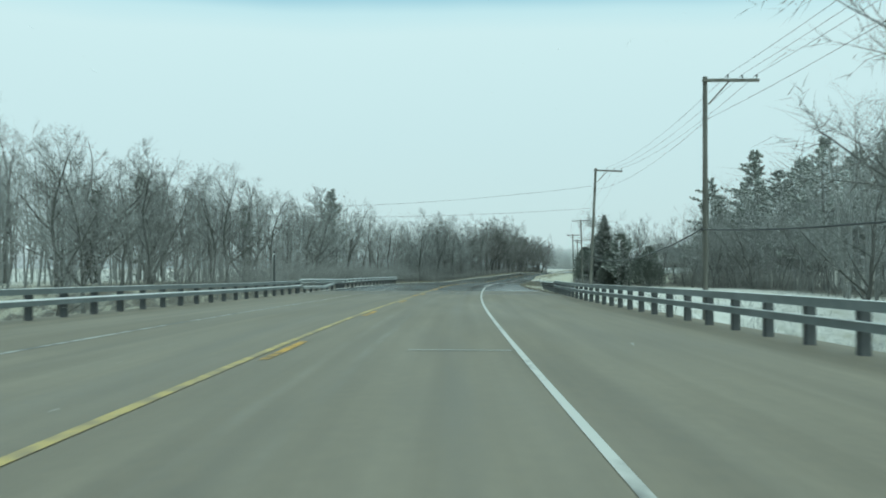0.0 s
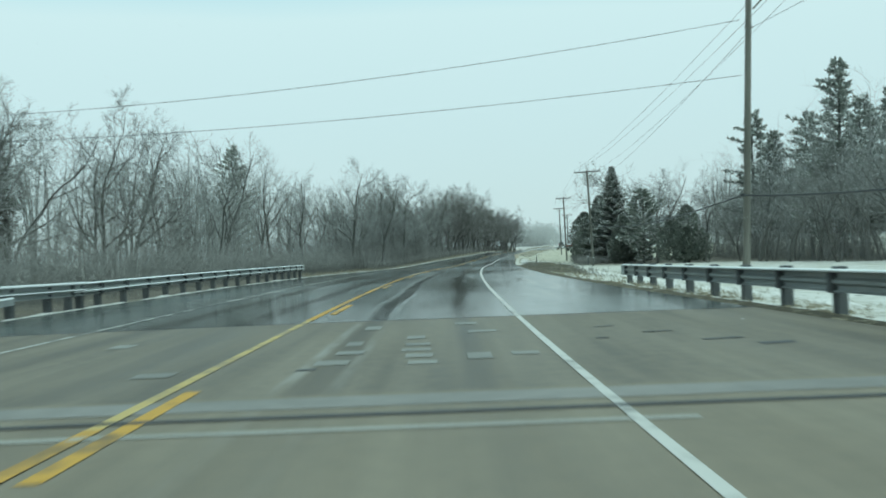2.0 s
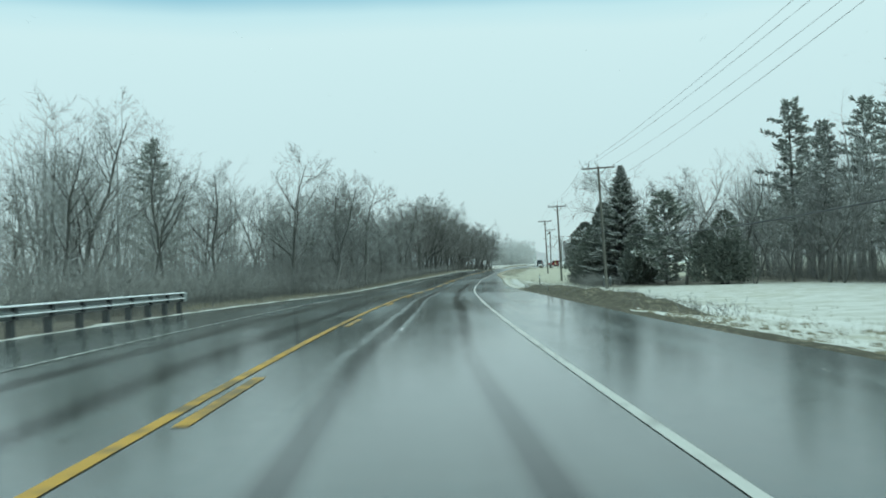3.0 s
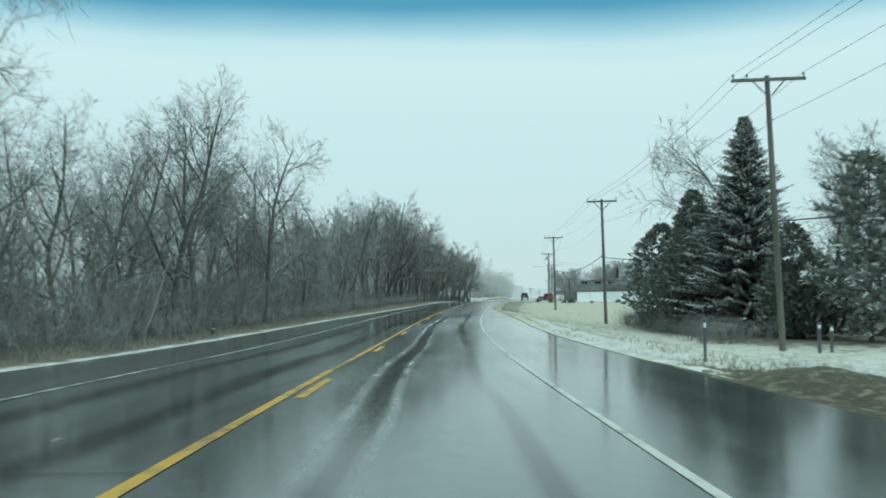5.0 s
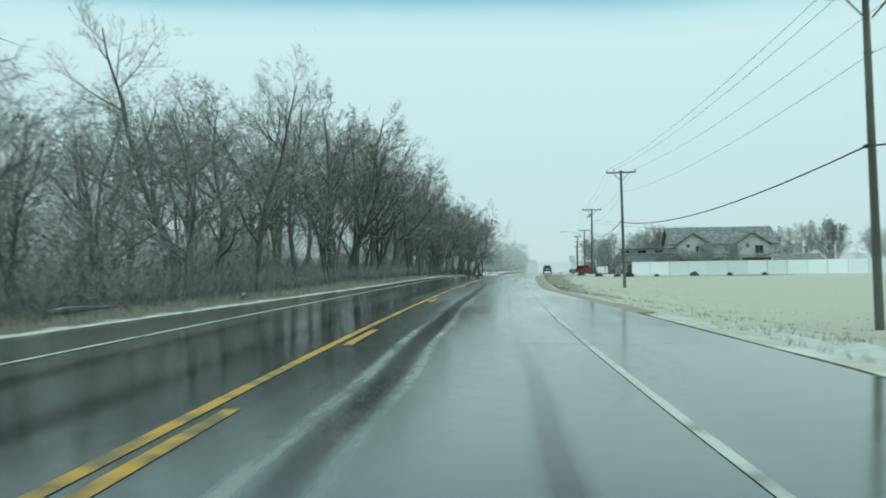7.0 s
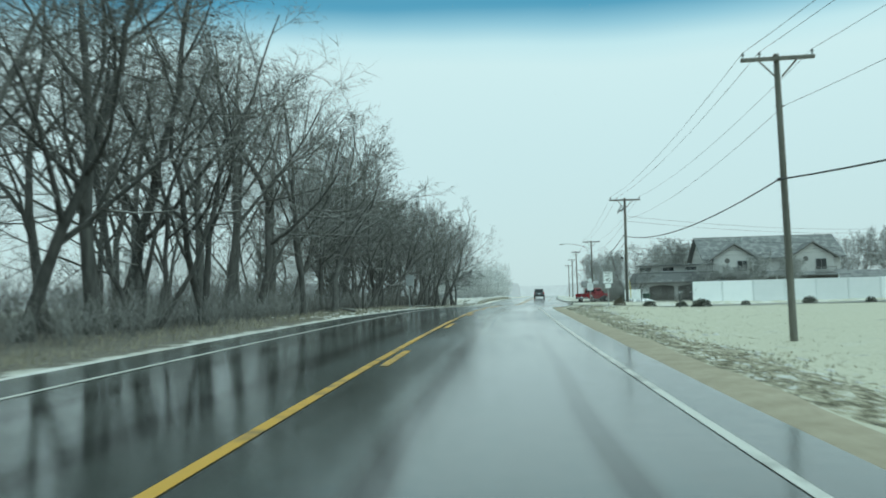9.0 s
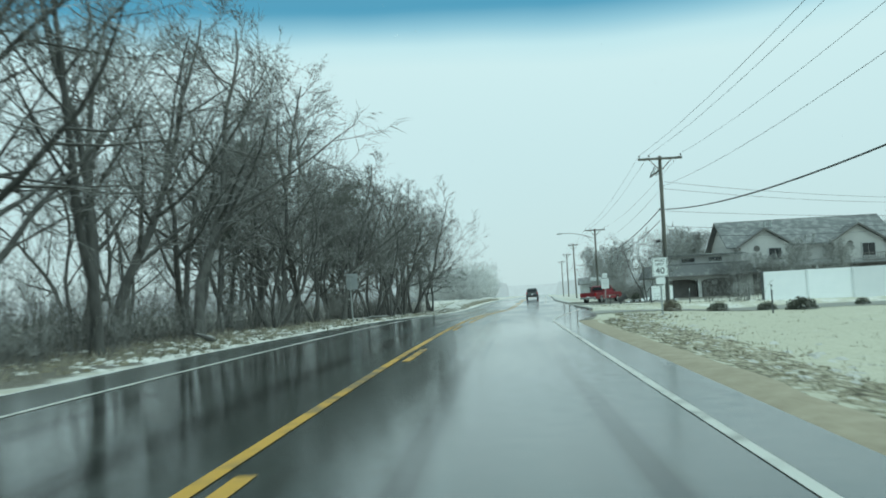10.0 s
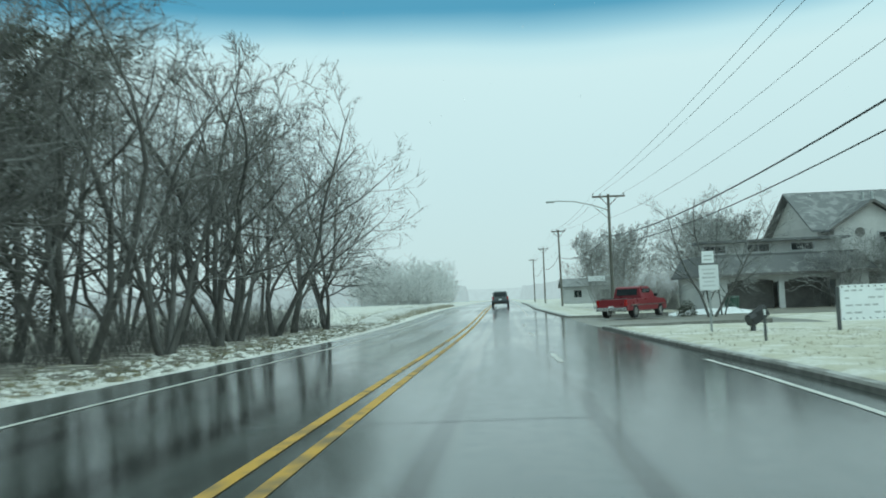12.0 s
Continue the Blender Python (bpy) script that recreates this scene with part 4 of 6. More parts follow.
def pick(pts, rad, f):
    x = f * (len(pts) - 1)
    i = min(int(x), len(pts) - 2)
    k = x - i
    return pts[i].lerp(pts[i + 1], k), (pts[i + 1] - pts[i]).normalized(), rad[i] * (1 - k) + rad[i + 1] * k


def bare_tree(seed, height, stems, start, counts, bark, twig, open_angle=0.9, lean=0.06, thick=0.014, wild=0.19, fork=0.16, stout=1.0):
    """Two meshes of a leafless tree: its trunk with main limbs, and its branches and twigs."""
    rng = random.Random(seed)
    wood, fine = Soup(), Soup()
    for st in range(stems):
        d = spread(Vector((0, 0, 1)), rng.uniform(0, lean) + (fork if stems > 1 else 0), rng.uniform(0, 6.28) if stems == 1 else 6.28 * st / stems + rng.uniform(-0.5, 0.5))
        h = height * rng.uniform(0.82, 0.95)
        r = height * thick * (1.0 if stems == 1 else 0.7)
        pts, rad = limb(rng, Vector((0.25 * st * d.x, 0.25 * st * d.y, -0.25)), d, h, r, 11, 0.035, wild if thick > 0.0095 else 0.12)
        rad[0] *= 1.35
        wood.tube(pts, rad, 7)
        n1, n2, n3, n4 = counts
        for i in range(n1):
            f = start + (0.97 - start) * (i + rng.uniform(0.1, 0.9)) / n1
            p, dd, rr = pick(pts, rad, f)
            L1 = height * (0.52 - 0.36 * (f - start) / (1 - start)) * rng.uniform(0.6, 1.1)
            d1 = spread(dd, open_angle * rng.uniform(0.6, 1.2), rng.uniform(0, 6.28))
            r1 = max(0.018, min(rr * 0.62, L1 * 0.016))
            q1, k1 = limb(rng, p, d1, L1, r1, 6, 0.075, 0.17)
            wood.tube(q1, k1, 4, True)
            for j in range(n2):
                f2 = 0.12 + 0.86 * (j + rng.random()) / n2
                p2, e2, rr2 = pick(q1, k1, f2)
                L2 = L1 * (0.66 - 0.36 * f2) * rng.uniform(0.6, 1.2)
                q2, k2 = limb(rng, p2, spread(e2, rng.uniform(0.45, 1.1), rng.uniform(0, 6.28)), L2, max(0.011, min(rr2 * 0.7, L2 * 0.014)), 3, 0.06, 0.2)
                fine.tube(q2, k2, 3, True)
                for k in range(n3):
                    f3 = 0.10 + 0.88 * (k + rng.random()) / n3
                    p3, e3, rr3 = pick(q2, k2, f3)
                    L3 = max(0.32, L2 * (0.66 - 0.3 * f3)) * rng.uniform(0.6, 1.25)
                    way = spread(e3, rng.uniform(0.4, 1.1), rng.uniform(0, 6.28))
                    fine.blade(p3, way * L3, max(0.009, rr3 * 0.7) * stout)
                    for m in range(n4):
                        twig_way = spread(way, rng.uniform(0.35, 1.0), rng.uniform(0, 6.28))
                        fine.blade(p3 + way * L3 * rng.uniform(0.05, 0.95), twig_way * L3 * rng.uniform(0.4, 0.9), 0.0095 * stout)
    return wood.mesh("trunk", bark), fine.mesh("crown", twig)


def stand(meshes, names, s, u, z, rz, size, label, category, group):
    """A tree as a thing with its parts."""
    t = thing(names[0], label, category, group, m=place(s, u, z, rz, size))
    for me, nm in zip(meshes, names[1:]):
        part(nm, me, None, t)
    return t


BARE = [
    bare_tree(1, 12.5, 1, 0.17, (14, 8, 6, 4), M["bark"], M["twig"], 1.0, 0.12),
    bare_tree(2, 13.0, 1, 0.22, (13, 8, 6, 4), M["bark"], M["twig"], 0.95, 0.14),
    bare_tree(3, 12.0, 2, 0.17, (9, 8, 6, 4), M["bark"], M["twig"], 0.85),
    bare_tree(4, 12.5, 1, 0.17, (15, 8, 6, 4), M["bark"], M["twig"], 1.0, 0.14),
    bare_tree(5, 10.5, 3, 0.15, (7, 8, 6, 4), M["bark"], M["twig"], 0.85, 0.2),
    bare_tree(6, 13.5, 1, 0.22, (13, 8, 6, 4), M["bark"], M["twig"], 0.9, 0.12),
]
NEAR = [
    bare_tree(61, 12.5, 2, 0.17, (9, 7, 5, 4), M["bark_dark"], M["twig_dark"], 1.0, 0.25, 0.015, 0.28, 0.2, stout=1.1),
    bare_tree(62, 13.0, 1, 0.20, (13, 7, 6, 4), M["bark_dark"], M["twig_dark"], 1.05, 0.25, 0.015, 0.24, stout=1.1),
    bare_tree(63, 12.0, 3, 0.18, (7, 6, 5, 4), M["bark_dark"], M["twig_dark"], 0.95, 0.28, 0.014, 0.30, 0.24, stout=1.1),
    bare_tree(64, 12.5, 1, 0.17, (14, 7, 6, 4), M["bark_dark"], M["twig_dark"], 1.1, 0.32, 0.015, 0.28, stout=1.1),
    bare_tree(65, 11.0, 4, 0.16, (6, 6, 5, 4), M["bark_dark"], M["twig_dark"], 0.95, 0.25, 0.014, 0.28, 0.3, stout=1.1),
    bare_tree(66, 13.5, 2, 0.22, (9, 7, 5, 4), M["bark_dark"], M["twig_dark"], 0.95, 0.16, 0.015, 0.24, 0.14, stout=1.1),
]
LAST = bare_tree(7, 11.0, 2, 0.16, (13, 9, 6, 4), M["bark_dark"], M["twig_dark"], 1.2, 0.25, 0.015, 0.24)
CROOKED = bare_tree(71, 12.0, 1, 0.56, (9, 7, 5, 3), M["bark"], M["twig"], 1.0, 0.3, 0.014, 0.34, 0.16, 1.3)
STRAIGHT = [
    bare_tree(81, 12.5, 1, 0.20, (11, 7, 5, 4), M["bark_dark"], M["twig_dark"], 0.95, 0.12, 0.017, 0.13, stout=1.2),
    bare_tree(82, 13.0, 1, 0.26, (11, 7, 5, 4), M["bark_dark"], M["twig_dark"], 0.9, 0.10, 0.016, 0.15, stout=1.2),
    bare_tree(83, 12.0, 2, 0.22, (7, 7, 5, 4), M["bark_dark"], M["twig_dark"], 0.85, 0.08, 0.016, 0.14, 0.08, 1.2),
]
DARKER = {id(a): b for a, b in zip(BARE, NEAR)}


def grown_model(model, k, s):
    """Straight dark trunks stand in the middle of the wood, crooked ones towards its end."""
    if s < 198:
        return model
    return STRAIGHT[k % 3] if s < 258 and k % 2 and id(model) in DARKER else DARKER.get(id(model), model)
THIN = [
    bare_tree(11, 12.0, 1, 0.24, (11, 6, 5, 3), M["bark"], M["twig"], 0.75, 0.1, 0.010),
    bare_tree(12, 10.0, 2, 0.21, (8, 6, 5, 3), M["bark"], M["twig"], 0.85, 0.15, 0.009),
    bare_tree(13, 12.5, 1, 0.3, (11, 6, 5, 3), M["bark"], M["twig"], 0.65, 0.08, 0.010),
    bare_tree(14, 7.5, 3, 0.13, (7, 6, 5, 3), M["bark"], M["twig"], 0.85, 0.25, 0.009),
]
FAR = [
    bare_tree(21, 12.0, 1, 0.22, (12, 6, 5, 4), M["bark_hazed"], M["twig_hazed"], 0.9, 0.1, 0.012),
    bare_tree(22, 11.0, 2, 0.22, (8, 6, 5, 4), M["bark_hazed"], M["twig_hazed"], 0.85, 0.1, 0.010),
    bare_tree(23, 9.0, 2, 0.18, (8, 6, 5, 4), M["bark_hazed"], M["twig_hazed"], 1.0, 0.1, 0.010),
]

EDGE = [
    bare_tree(21, 12.0, 1, 0.22, (12, 6, 5, 4), M["bark"], M["twig_mid"], 0.9, 0.1, 0.012),
    bare_tree(22, 11.0, 2, 0.22, (8, 6, 5, 4), M["bark"], M["twig_mid"], 0.85, 0.1, 0.010),
    bare_tree(23, 9.0, 2, 0.18, (8, 6, 5, 4), M["bark"], M["twig_mid"], 1.0, 0.1, 0.010),
]

ROUND = [bare_tree(25 + i, 9.5, 6, 0.2, (8, 8, 5, 3), M["bark_hazed"], M["twig_mid"], 0.75, 0.34, 0.011, 0.12, 0.12, 2.4) for i in range(2)]


def conifer(seed, height, wide, needle, droop, gap, layered, start=0.06):
    """Two meshes of a conifer: a trunk with boughs, and its needle sprays."""
    rng = random.Random(seed)
    wood, leaf = Soup(), Soup()
    pts, rad = limb(rng, Vector((0, 0, -0.3)), Vector((0, 0, 1)), height, height * 0.015, 8, 0.02, 0.015)
    wood.tube(pts, rad, 7)
    z = height * start
    while z < height * 0.985:
        f = z / height
        span = wide * ((1 - f) ** 0.85) * rng.uniform(0.84, 1.0) if not layered else wide * (1.06 - f ** 2.6) * rng.uniform(0.3, 1.35) * (0.55 + 0.45 * min(1, f * 2.2))
        span = max(0.16, span)
        n = 9 if not layered else 5
        spin = rng.uniform(0, 6.28)
        for k in range(n):
            if layered and rng.random() < 0.16:
                continue
            w = spin + 6.28 * k / n + rng.uniform(-0.3, 0.3)
            L = span * (rng.uniform(0.55, 1.1) if layered else rng.uniform(0.62, 1.0))
            d = Vector((math.cos(w), math.sin(w), rng.uniform(0.0, 0.25) - droop * (1 - f)))
            q, r = limb(rng, Vector((0, 0, z + (0 if layered else rng.uniform(-0.4, 0.4) * (1 - f)))), d.normalized(), L, 0.012 + 0.012 * L, 4, 0.05 if layered else 0.06, 0.06)
            wood.tube(q, r, 4)
            sprays = int(5 + L * (15 if not layered else 3.4))
            for j in range(sprays):
                g = (0.12 if not layered else 0.30) + (0.88 if not layered else 0.70) * (j + rng.random()) / sprays
                p, e, _ = pick(q, r, min(0.999, g))
                for sg in (-1, 1):
                    side_way = e.cross(Vector((0, 0, 1))).normalized() * sg
                    if layered:
                        for _ in range(3):
                            way = (side_way * rng.uniform(-0.4, 1) + e * rng.uniform(0.1, 0.9) + Vector((0, 0, rng.uniform(-0.35, 0.8)))).normalized()
                            l2 = rng.uniform(0.30, 0.70)
                            flat_way = way.cross(Vector((rng.uniform(-1, 1), rng.uniform(-1, 1), 1))).normalized() * 0.095
                            tip = p + way * l2
                            leaf.quad(p, p + way * l2 * 0.55 + flat_way, tip, p + way * l2 * 0.55 - flat_way)
                    else:
                        way = (side_way * rng.uniform(0.5, 1.0) + e * rng.uniform(0.4, 0.8) + Vector((0, 0, rng.uniform(-0.5, 0.15)))).normalized()
                        l2 = (0.18 + 0.34 * (1 - g)) * rng.uniform(0.6, 1.4) * (0.7 + 0.5 * (1 - f))
                        flat_way = way.cross(Vector((rng.uniform(-0.5, 0.5), rng.uniform(-0.5, 0.5), 1))).normalized() * l2 * 0.17
                        tip = p + way * l2 + Vector((0, 0, -0.10 * l2))
                        mid = p + way * l2 * 0.5 + Vector((0, 0, 0.04))
                        leaf.quad(p, mid + flat_way, tip, mid - flat_way)
        z += gap * (1.0 - 0.45 * f) * rng.uniform(0.8, 1.2)
    return wood.mesh("trunk", M["bark"]), leaf.mesh("needles", needle, False)


def bushy_evergreen(seed, height, wide, count, material):
    """Two meshes of a dense evergreen of several lobes: stems and sprays."""
    rng = random.Random(seed)
    wood, leaf = Soup(), Soup()
    lobes = []
    for i in range(7):
        w = rng.uniform(0, 6.28)
        r = wide * rng.uniform(0.0, 0.55)
        h = height * (rng.uniform(0.55, 0.9) if i else 1.0) * (1 - 0.3 * r / wide)
        if i == 0:
            r = 0
        base = Vector((r * math.cos(w), r * math.sin(w), 0))
        lobes.append((base, h, wide * rng.uniform(0.42, 0.6)))
        pts, rad = limb(rng, base * 0.25 + Vector((0, 0, -0.2)), (Vector((0, 0, 1)) + base * 0.08).normalized(), h * 0.9, 0.10, 6, 0.03, 0.05)
        wood.tube(pts, rad, 6)
    for i in range(count):
        base, h, r = rng.choice(lobes)
        t = rng.random() ** 0.8
        z = h * (0.06 + 0.94 * t)
        ring = r * (math.sin(math.pi * min(1, 0.22 + 0.78 * t)) ** 0.7) * rng.uniform(0.62, 1.05) + 0.05
        w = rng.uniform(0, 6.28)
        out = Vector((math.cos(w), math.sin(w), 0))
        bumpy = 1 + 0.35 * noise.noise((out.x * 2 + seed, out.y * 2 + base.x, z * 0.9))
        p = base + out * ring * bumpy + Vector((0, 0, z))
        way = (out * rng.uniform(0.3, 1.0) + Vector((rng.uniform(-0.5, 0.5), rng.uniform(-0.5, 0.5), rng.uniform(-0.1, 1.0)))).normalized()
        l2 = rng.uniform(0.16, 0.36)
        f = way.cross(Vector((rng.uniform(-1, 1), rng.uniform(-1, 1), rng.uniform(-0.3, 1)))).normalized() * l2 * 0.26
        leaf.quad(p - way * l2 * 0.3, p + way * l2 * 0.35 + f, p + way * l2, p + way * l2 * 0.35 - f)
    return wood.mesh("stems", M["bark"]), leaf.mesh("foliage", material, False)


SPRUCE = conifer(31, 13.0, 6.4, M["needle"], 0.2, 0.25, False)
PINES = [conifer(33 + i, 19.0, 5.4, M["pine"], 0.0, 0.78, True, 0.14) for i in range(3)]
BROAD = [conifer(51 + i, 10.5, 4.4, M["broad"], 0.05, 0.62, True, 0.05) for i in range(2)]
CEDARS = [bushy_evergreen(41, 8.8, 3.7, 19000, M["cedar"]), bushy_evergreen(42, 6.5, 3.6, 14000, M["cedar"])]


def gz(s, u):
    return ground_height(s, u)


# the wood on the left: front row first, then deeper
rng = random.Random(7)
taken = []


def free(s, u, gap):
    if any((s - a) ** 2 + (u - b) ** 2 < gap * gap for a, b in taken):
        return False
    taken.append((s, u))
    return True


def ivy(seed, low, high, wide, count):
    """A ragged sleeve of evergreen climber round a trunk."""
    r, leaf = random.Random(seed), Soup()
    clumps = []
    for _ in range(26):
        t, w = r.random() ** 0.7, r.uniform(0, 6.28)
        k = wide * r.uniform(0.0, 1.0) * (0.25 + 0.9 * t)
        clumps.append((Vector((math.cos(w) * k, math.sin(w) * k, low + (high - low) * t)), r.uniform(0.3, 0.85)))
    for i in range(count):
        if i % 4 == 0:
            t, w = r.random(), r.uniform(0, 6.28)
            k = 0.18 + 0.3 * r.random()
            p = Vector((math.cos(w) * k, math.sin(w) * k, 0.5 + (high - 1.5) * t))
        else:
            o, size = r.choice(clumps)
            d = Vector((r.gauss(0, 1), r.gauss(0, 1), r.gauss(0, 0.7)))
            p = o + d * size * 0.55
        way = Vector((r.uniform(-1, 1), r.uniform(-1, 1), r.uniform(-0.6, 0.6))).normalized() * r.uniform(0.10, 0.20)
        f = way.orthogonal().normalized() * 0.05
        leaf.quad(p, p + way * 0.5 + f, p + way, p + way * 0.5 - f)
    return leaf.mesh("climber", M["climber"], False)


IVY = [ivy(3, 5.0, 10.8, 2.6, 8000), ivy(4, 4.0, 9.5, 2.2, 6500), ivy(8, 0.6, 8.4, 1.7, 5500)]
WOOD = "bare trees of the roadside wood"
NAMES = ("tree", "trunk", "crown")
for s, u, k, size, rz in ((131.0, -9.4, 3, 0.92, 100), (147.5, -8.9, 5, 0.8, 20), (151.0, -9.2, 1, 0.88, 200), (163.0, -8.8, 3, 1.0, 90), (166.5, -11, 1, 0.95, 10), (229.5, -9.0, 0, 1.08, 50), (222, -9.5, 3, 1.1, 140), (236, -10.5, 1, 1.12, 15), (300, -9.6, 2, 1.1, 70), (296.5, -10.8, 3, 1.08, 30), (311, -9.6, 3, 1.02, 0), (306, -9.4, 0, 1.08, 120), (314, -12.5, 2, 1.05, 30), (309, -13.5, 1, 1.02, 200),
                          (72, -17.5, 3, 0.85, 10), (90, -21.5, 0, 0.9, 80), (62, -20, 2, 0.85, 300), (286, -9.4, 4, 1.1, 200), (280, -9.8, 3, 0.9, 330), (272, -10.2, 2, 0.84, 110), (252, -10.0, 0, 0.98, 60), (262, -10.6, 5, 0.9, 100)):
    if free(s, u, 1.0):
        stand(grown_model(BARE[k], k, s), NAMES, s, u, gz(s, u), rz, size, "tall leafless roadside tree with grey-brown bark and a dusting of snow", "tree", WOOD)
for s, u, k, size, rz, j in ((94, -23, 2, 1.02, 30, 2), (76, -31, 4, 1.0, 200, 2)):
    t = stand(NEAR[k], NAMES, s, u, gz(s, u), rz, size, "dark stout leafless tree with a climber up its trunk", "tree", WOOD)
    part("climber", IVY[j], None, t, "dark evergreen climber")
for s, u, k, size, rz in ((107.5, -40.5, 0, 1.35, 60), (106, -36, 2, 1.1, 140), (66, -27, 2, 1.05, 20), (82, -28, 0, 0.95, 250), (71, -36, 5, 1.1, 110), (96, -33, 3, 1.0, 300), (88, -37, 3, 1.05, 80), (274, -14.6, 1, 1.25, 220), (280, -14.5, 5, 1.3, 150), (290, -18, 3, 1.4, 20), (199, -14.0, 1, 1.12, 100), (178, -16, 0, 0.98, 200), (216, -16.5, 3, 1.24, 30), (236, -15.5, 5, 1.2, 70), (167, -33.5, 1, 1.45, 10), (150, -33, 2, 1.35, 80)):
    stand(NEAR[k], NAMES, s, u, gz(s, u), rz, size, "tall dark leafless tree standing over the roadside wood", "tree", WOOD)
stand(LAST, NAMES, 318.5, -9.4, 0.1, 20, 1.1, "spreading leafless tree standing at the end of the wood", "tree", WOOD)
for s, u, k, size, rz, j in ((294, -14.5, 0, 1.1, 40, 0), (287.5, -12.2, 2, 1.0, 10, 1), (296, -10.4, 4, 0.92, 80, 1), (262.5, -12, 5, 0.95, 20, 1)):
    if free(s, u, 1.0):
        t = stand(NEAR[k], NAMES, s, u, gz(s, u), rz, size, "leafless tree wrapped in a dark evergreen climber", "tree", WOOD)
        part("climber", IVY[j], None, t, "dark evergreen climber")
grown = table([(20, 0.85), (100, 0.85), (120, 0.9), (130, 0.68), (142, 0.68), (152, 0.92), (169, 0.95), (172, 0.6), (179, 0.55), (184, 0.7), (196, 0.85), (210, 1.02), (226, 1.18), (244, 1.2), (254, 0.96), (262, 0.95), (268, 0.86), (276, 0.9), (283, 0.96), (300, 1.1), (312, 1.08), (318, 0.95)])
for tries, lo, hi, deep0, deep1, gap, kinds, most in ((1500, 138, 316, 8.4, 12.5, 2.9, BARE, 56), (1500, 138, 232, 11.5, 18, 3.5, BARE[:2] + THIN, 27), (500, 232, 314, 12.5, 18, 4.2, BARE[2:5], 12), (700, 15, 140, 9.0, 20.0, 3.9, BARE + THIN, 44)):
    made = 0
    for _ in range(tries):
        s, u = rng.uniform(lo, hi), -rng.uniform(deep0, deep1)
        if s < 140:
            u -= float(np.interp(s, [20, 60, 110, 140], [9.0, 6.5, 5.0, 0.0]))
        if made >= most or not free(s, u, gap):
            continue
        made += 1
        model = rng.choice(kinds)
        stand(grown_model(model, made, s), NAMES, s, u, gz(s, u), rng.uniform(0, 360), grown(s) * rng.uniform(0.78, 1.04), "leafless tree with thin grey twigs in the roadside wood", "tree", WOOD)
for _ in range(400):
    s, u = rng.uniform(132, 235), -rng.uniform(8.2, 14)
    if free(s, u, 1.7 if s < 200 else 2.4):
        stand(THIN[3] if rng.random() < 0.7 else THIN[1], NAMES, s, u, gz(s, u), rng.uniform(0, 360), rng.uniform(0.4, 0.78), "young many-stemmed leafless tree in the understory", "tree", "young trees of the roadside wood")
    if sum(1 for o in bpy.data.objects if o.name.startswith("tree") and o.parent is None) > 196:
        break
for s, u, size in ((109, -42, 0.73), (161.5, -31.4, 0.88)):
    stand(PINES[0 if s < 100 else 1], ("pine_tree", "trunk", "needles"), s, u, gz(s, u), s * 7, size, "grey-green pine standing among the bare trees", "pine tree", "pines")


def deep_wood(name, label, count, where, tall, seed, bark, bare=0.16, thick=0.009, blade=0.012, low=0.7):
    """Many slim trees behind the first rows, in one mesh."""
    r, so = random.Random(seed), Soup()
    for _ in range(count):
        s, u = where(r)
        h = tall * r.uniform(low, 1.12)
        q, k = limb(r, at(s, u, ground_height(s, u) - 0.2), Vector((r.uniform(-0.08, 0.08), r.uniform(-0.08, 0.08), 1)), h, h * thick, 4, 0.02, 0.09)
        so.tube(q, k, 4, True)
        for _ in range(15):
            f = r.uniform(bare, 0.97)
            p, e, rr = pick(q, k, f)
            L = h * (0.42 - 0.28 * f) * r.uniform(0.6, 1.2)
            way = spread(e, r.uniform(0.5, 1.05), r.uniform(0, 6.28))
            so.tube([p, p + way * L], [max(0.014, rr * 0.5), 0.004], 3, True)
            for _ in range(11):
                so.blade(p + way * L * r.uniform(0.1, 0.98), spread(way, r.uniform(0.4, 1.0), r.uniform(0, 6.28)) * L * r.uniform(0.25, 0.6), blade)
    tagged(new(name, so.mesh(name, bark)), label, "woods", kind="stuff")


def left_deep(r):
    s = r.uniform(-40, 160) if r.random() < 0.92 else r.uniform(160, 205)
    return s, -(18 if s > 112 else 24) - abs(r.gauss(0, 11 if s < 160 else 3))


deep_wood("woods", "dense pale leafless woods behind the roadside trees", 470, left_deep, 11.0, 5, M["twig_mid"])
deep_wood("woods", "dense pale leafless woods across the snowy field", 320, lambda r: ((s := r.uniform(45, 212)), np.interp(s, [40, 100, 150, 175, 215], [26, 35, 35, 32, 46]) + abs(r.gauss(0, 9))), 14.0, 6, M["twig_mid"])

# evergreens and woods on the right
stand(SPRUCE, ("spruce_tree", "trunk", "needles"), 163.4, 18.9, -0.8, 0, 0.97, "tall dark spruce with snow on its lower boughs", "spruce tree", "evergreens beside the road")
stand(CEDARS[0], ("juniper_tree", "stems", "foliage"), 171.0, 17.6, -0.8, 0, 1.06, "dense rounded juniper dusted with snow", "juniper", "evergreens beside the road")
stand(CEDARS[1], ("juniper_tree", "stems", "foliage"), 166.5, 15.9, -0.8, 100, 0.95, "low spreading juniper dusted with snow", "juniper", "evergreens beside the road")
stand(CEDARS[1], ("juniper_tree", "stems", "foliage"), 174.5, 19.0, -0.8, 200, 0.8, "dense rounded juniper dusted with snow", "juniper", "evergreens beside the road")
for s, u, k, size, rz in ((158.0, 19.6, 1, 0.9, 10), (147.5, 25.6, 1, 1.0, 130)):
    stand(CEDARS[k], ("juniper_tree", "stems", "foliage"), s, u, -0.8, rz, size, "dense dark evergreen behind the roadside trees", "juniper", "evergreens beside the road")
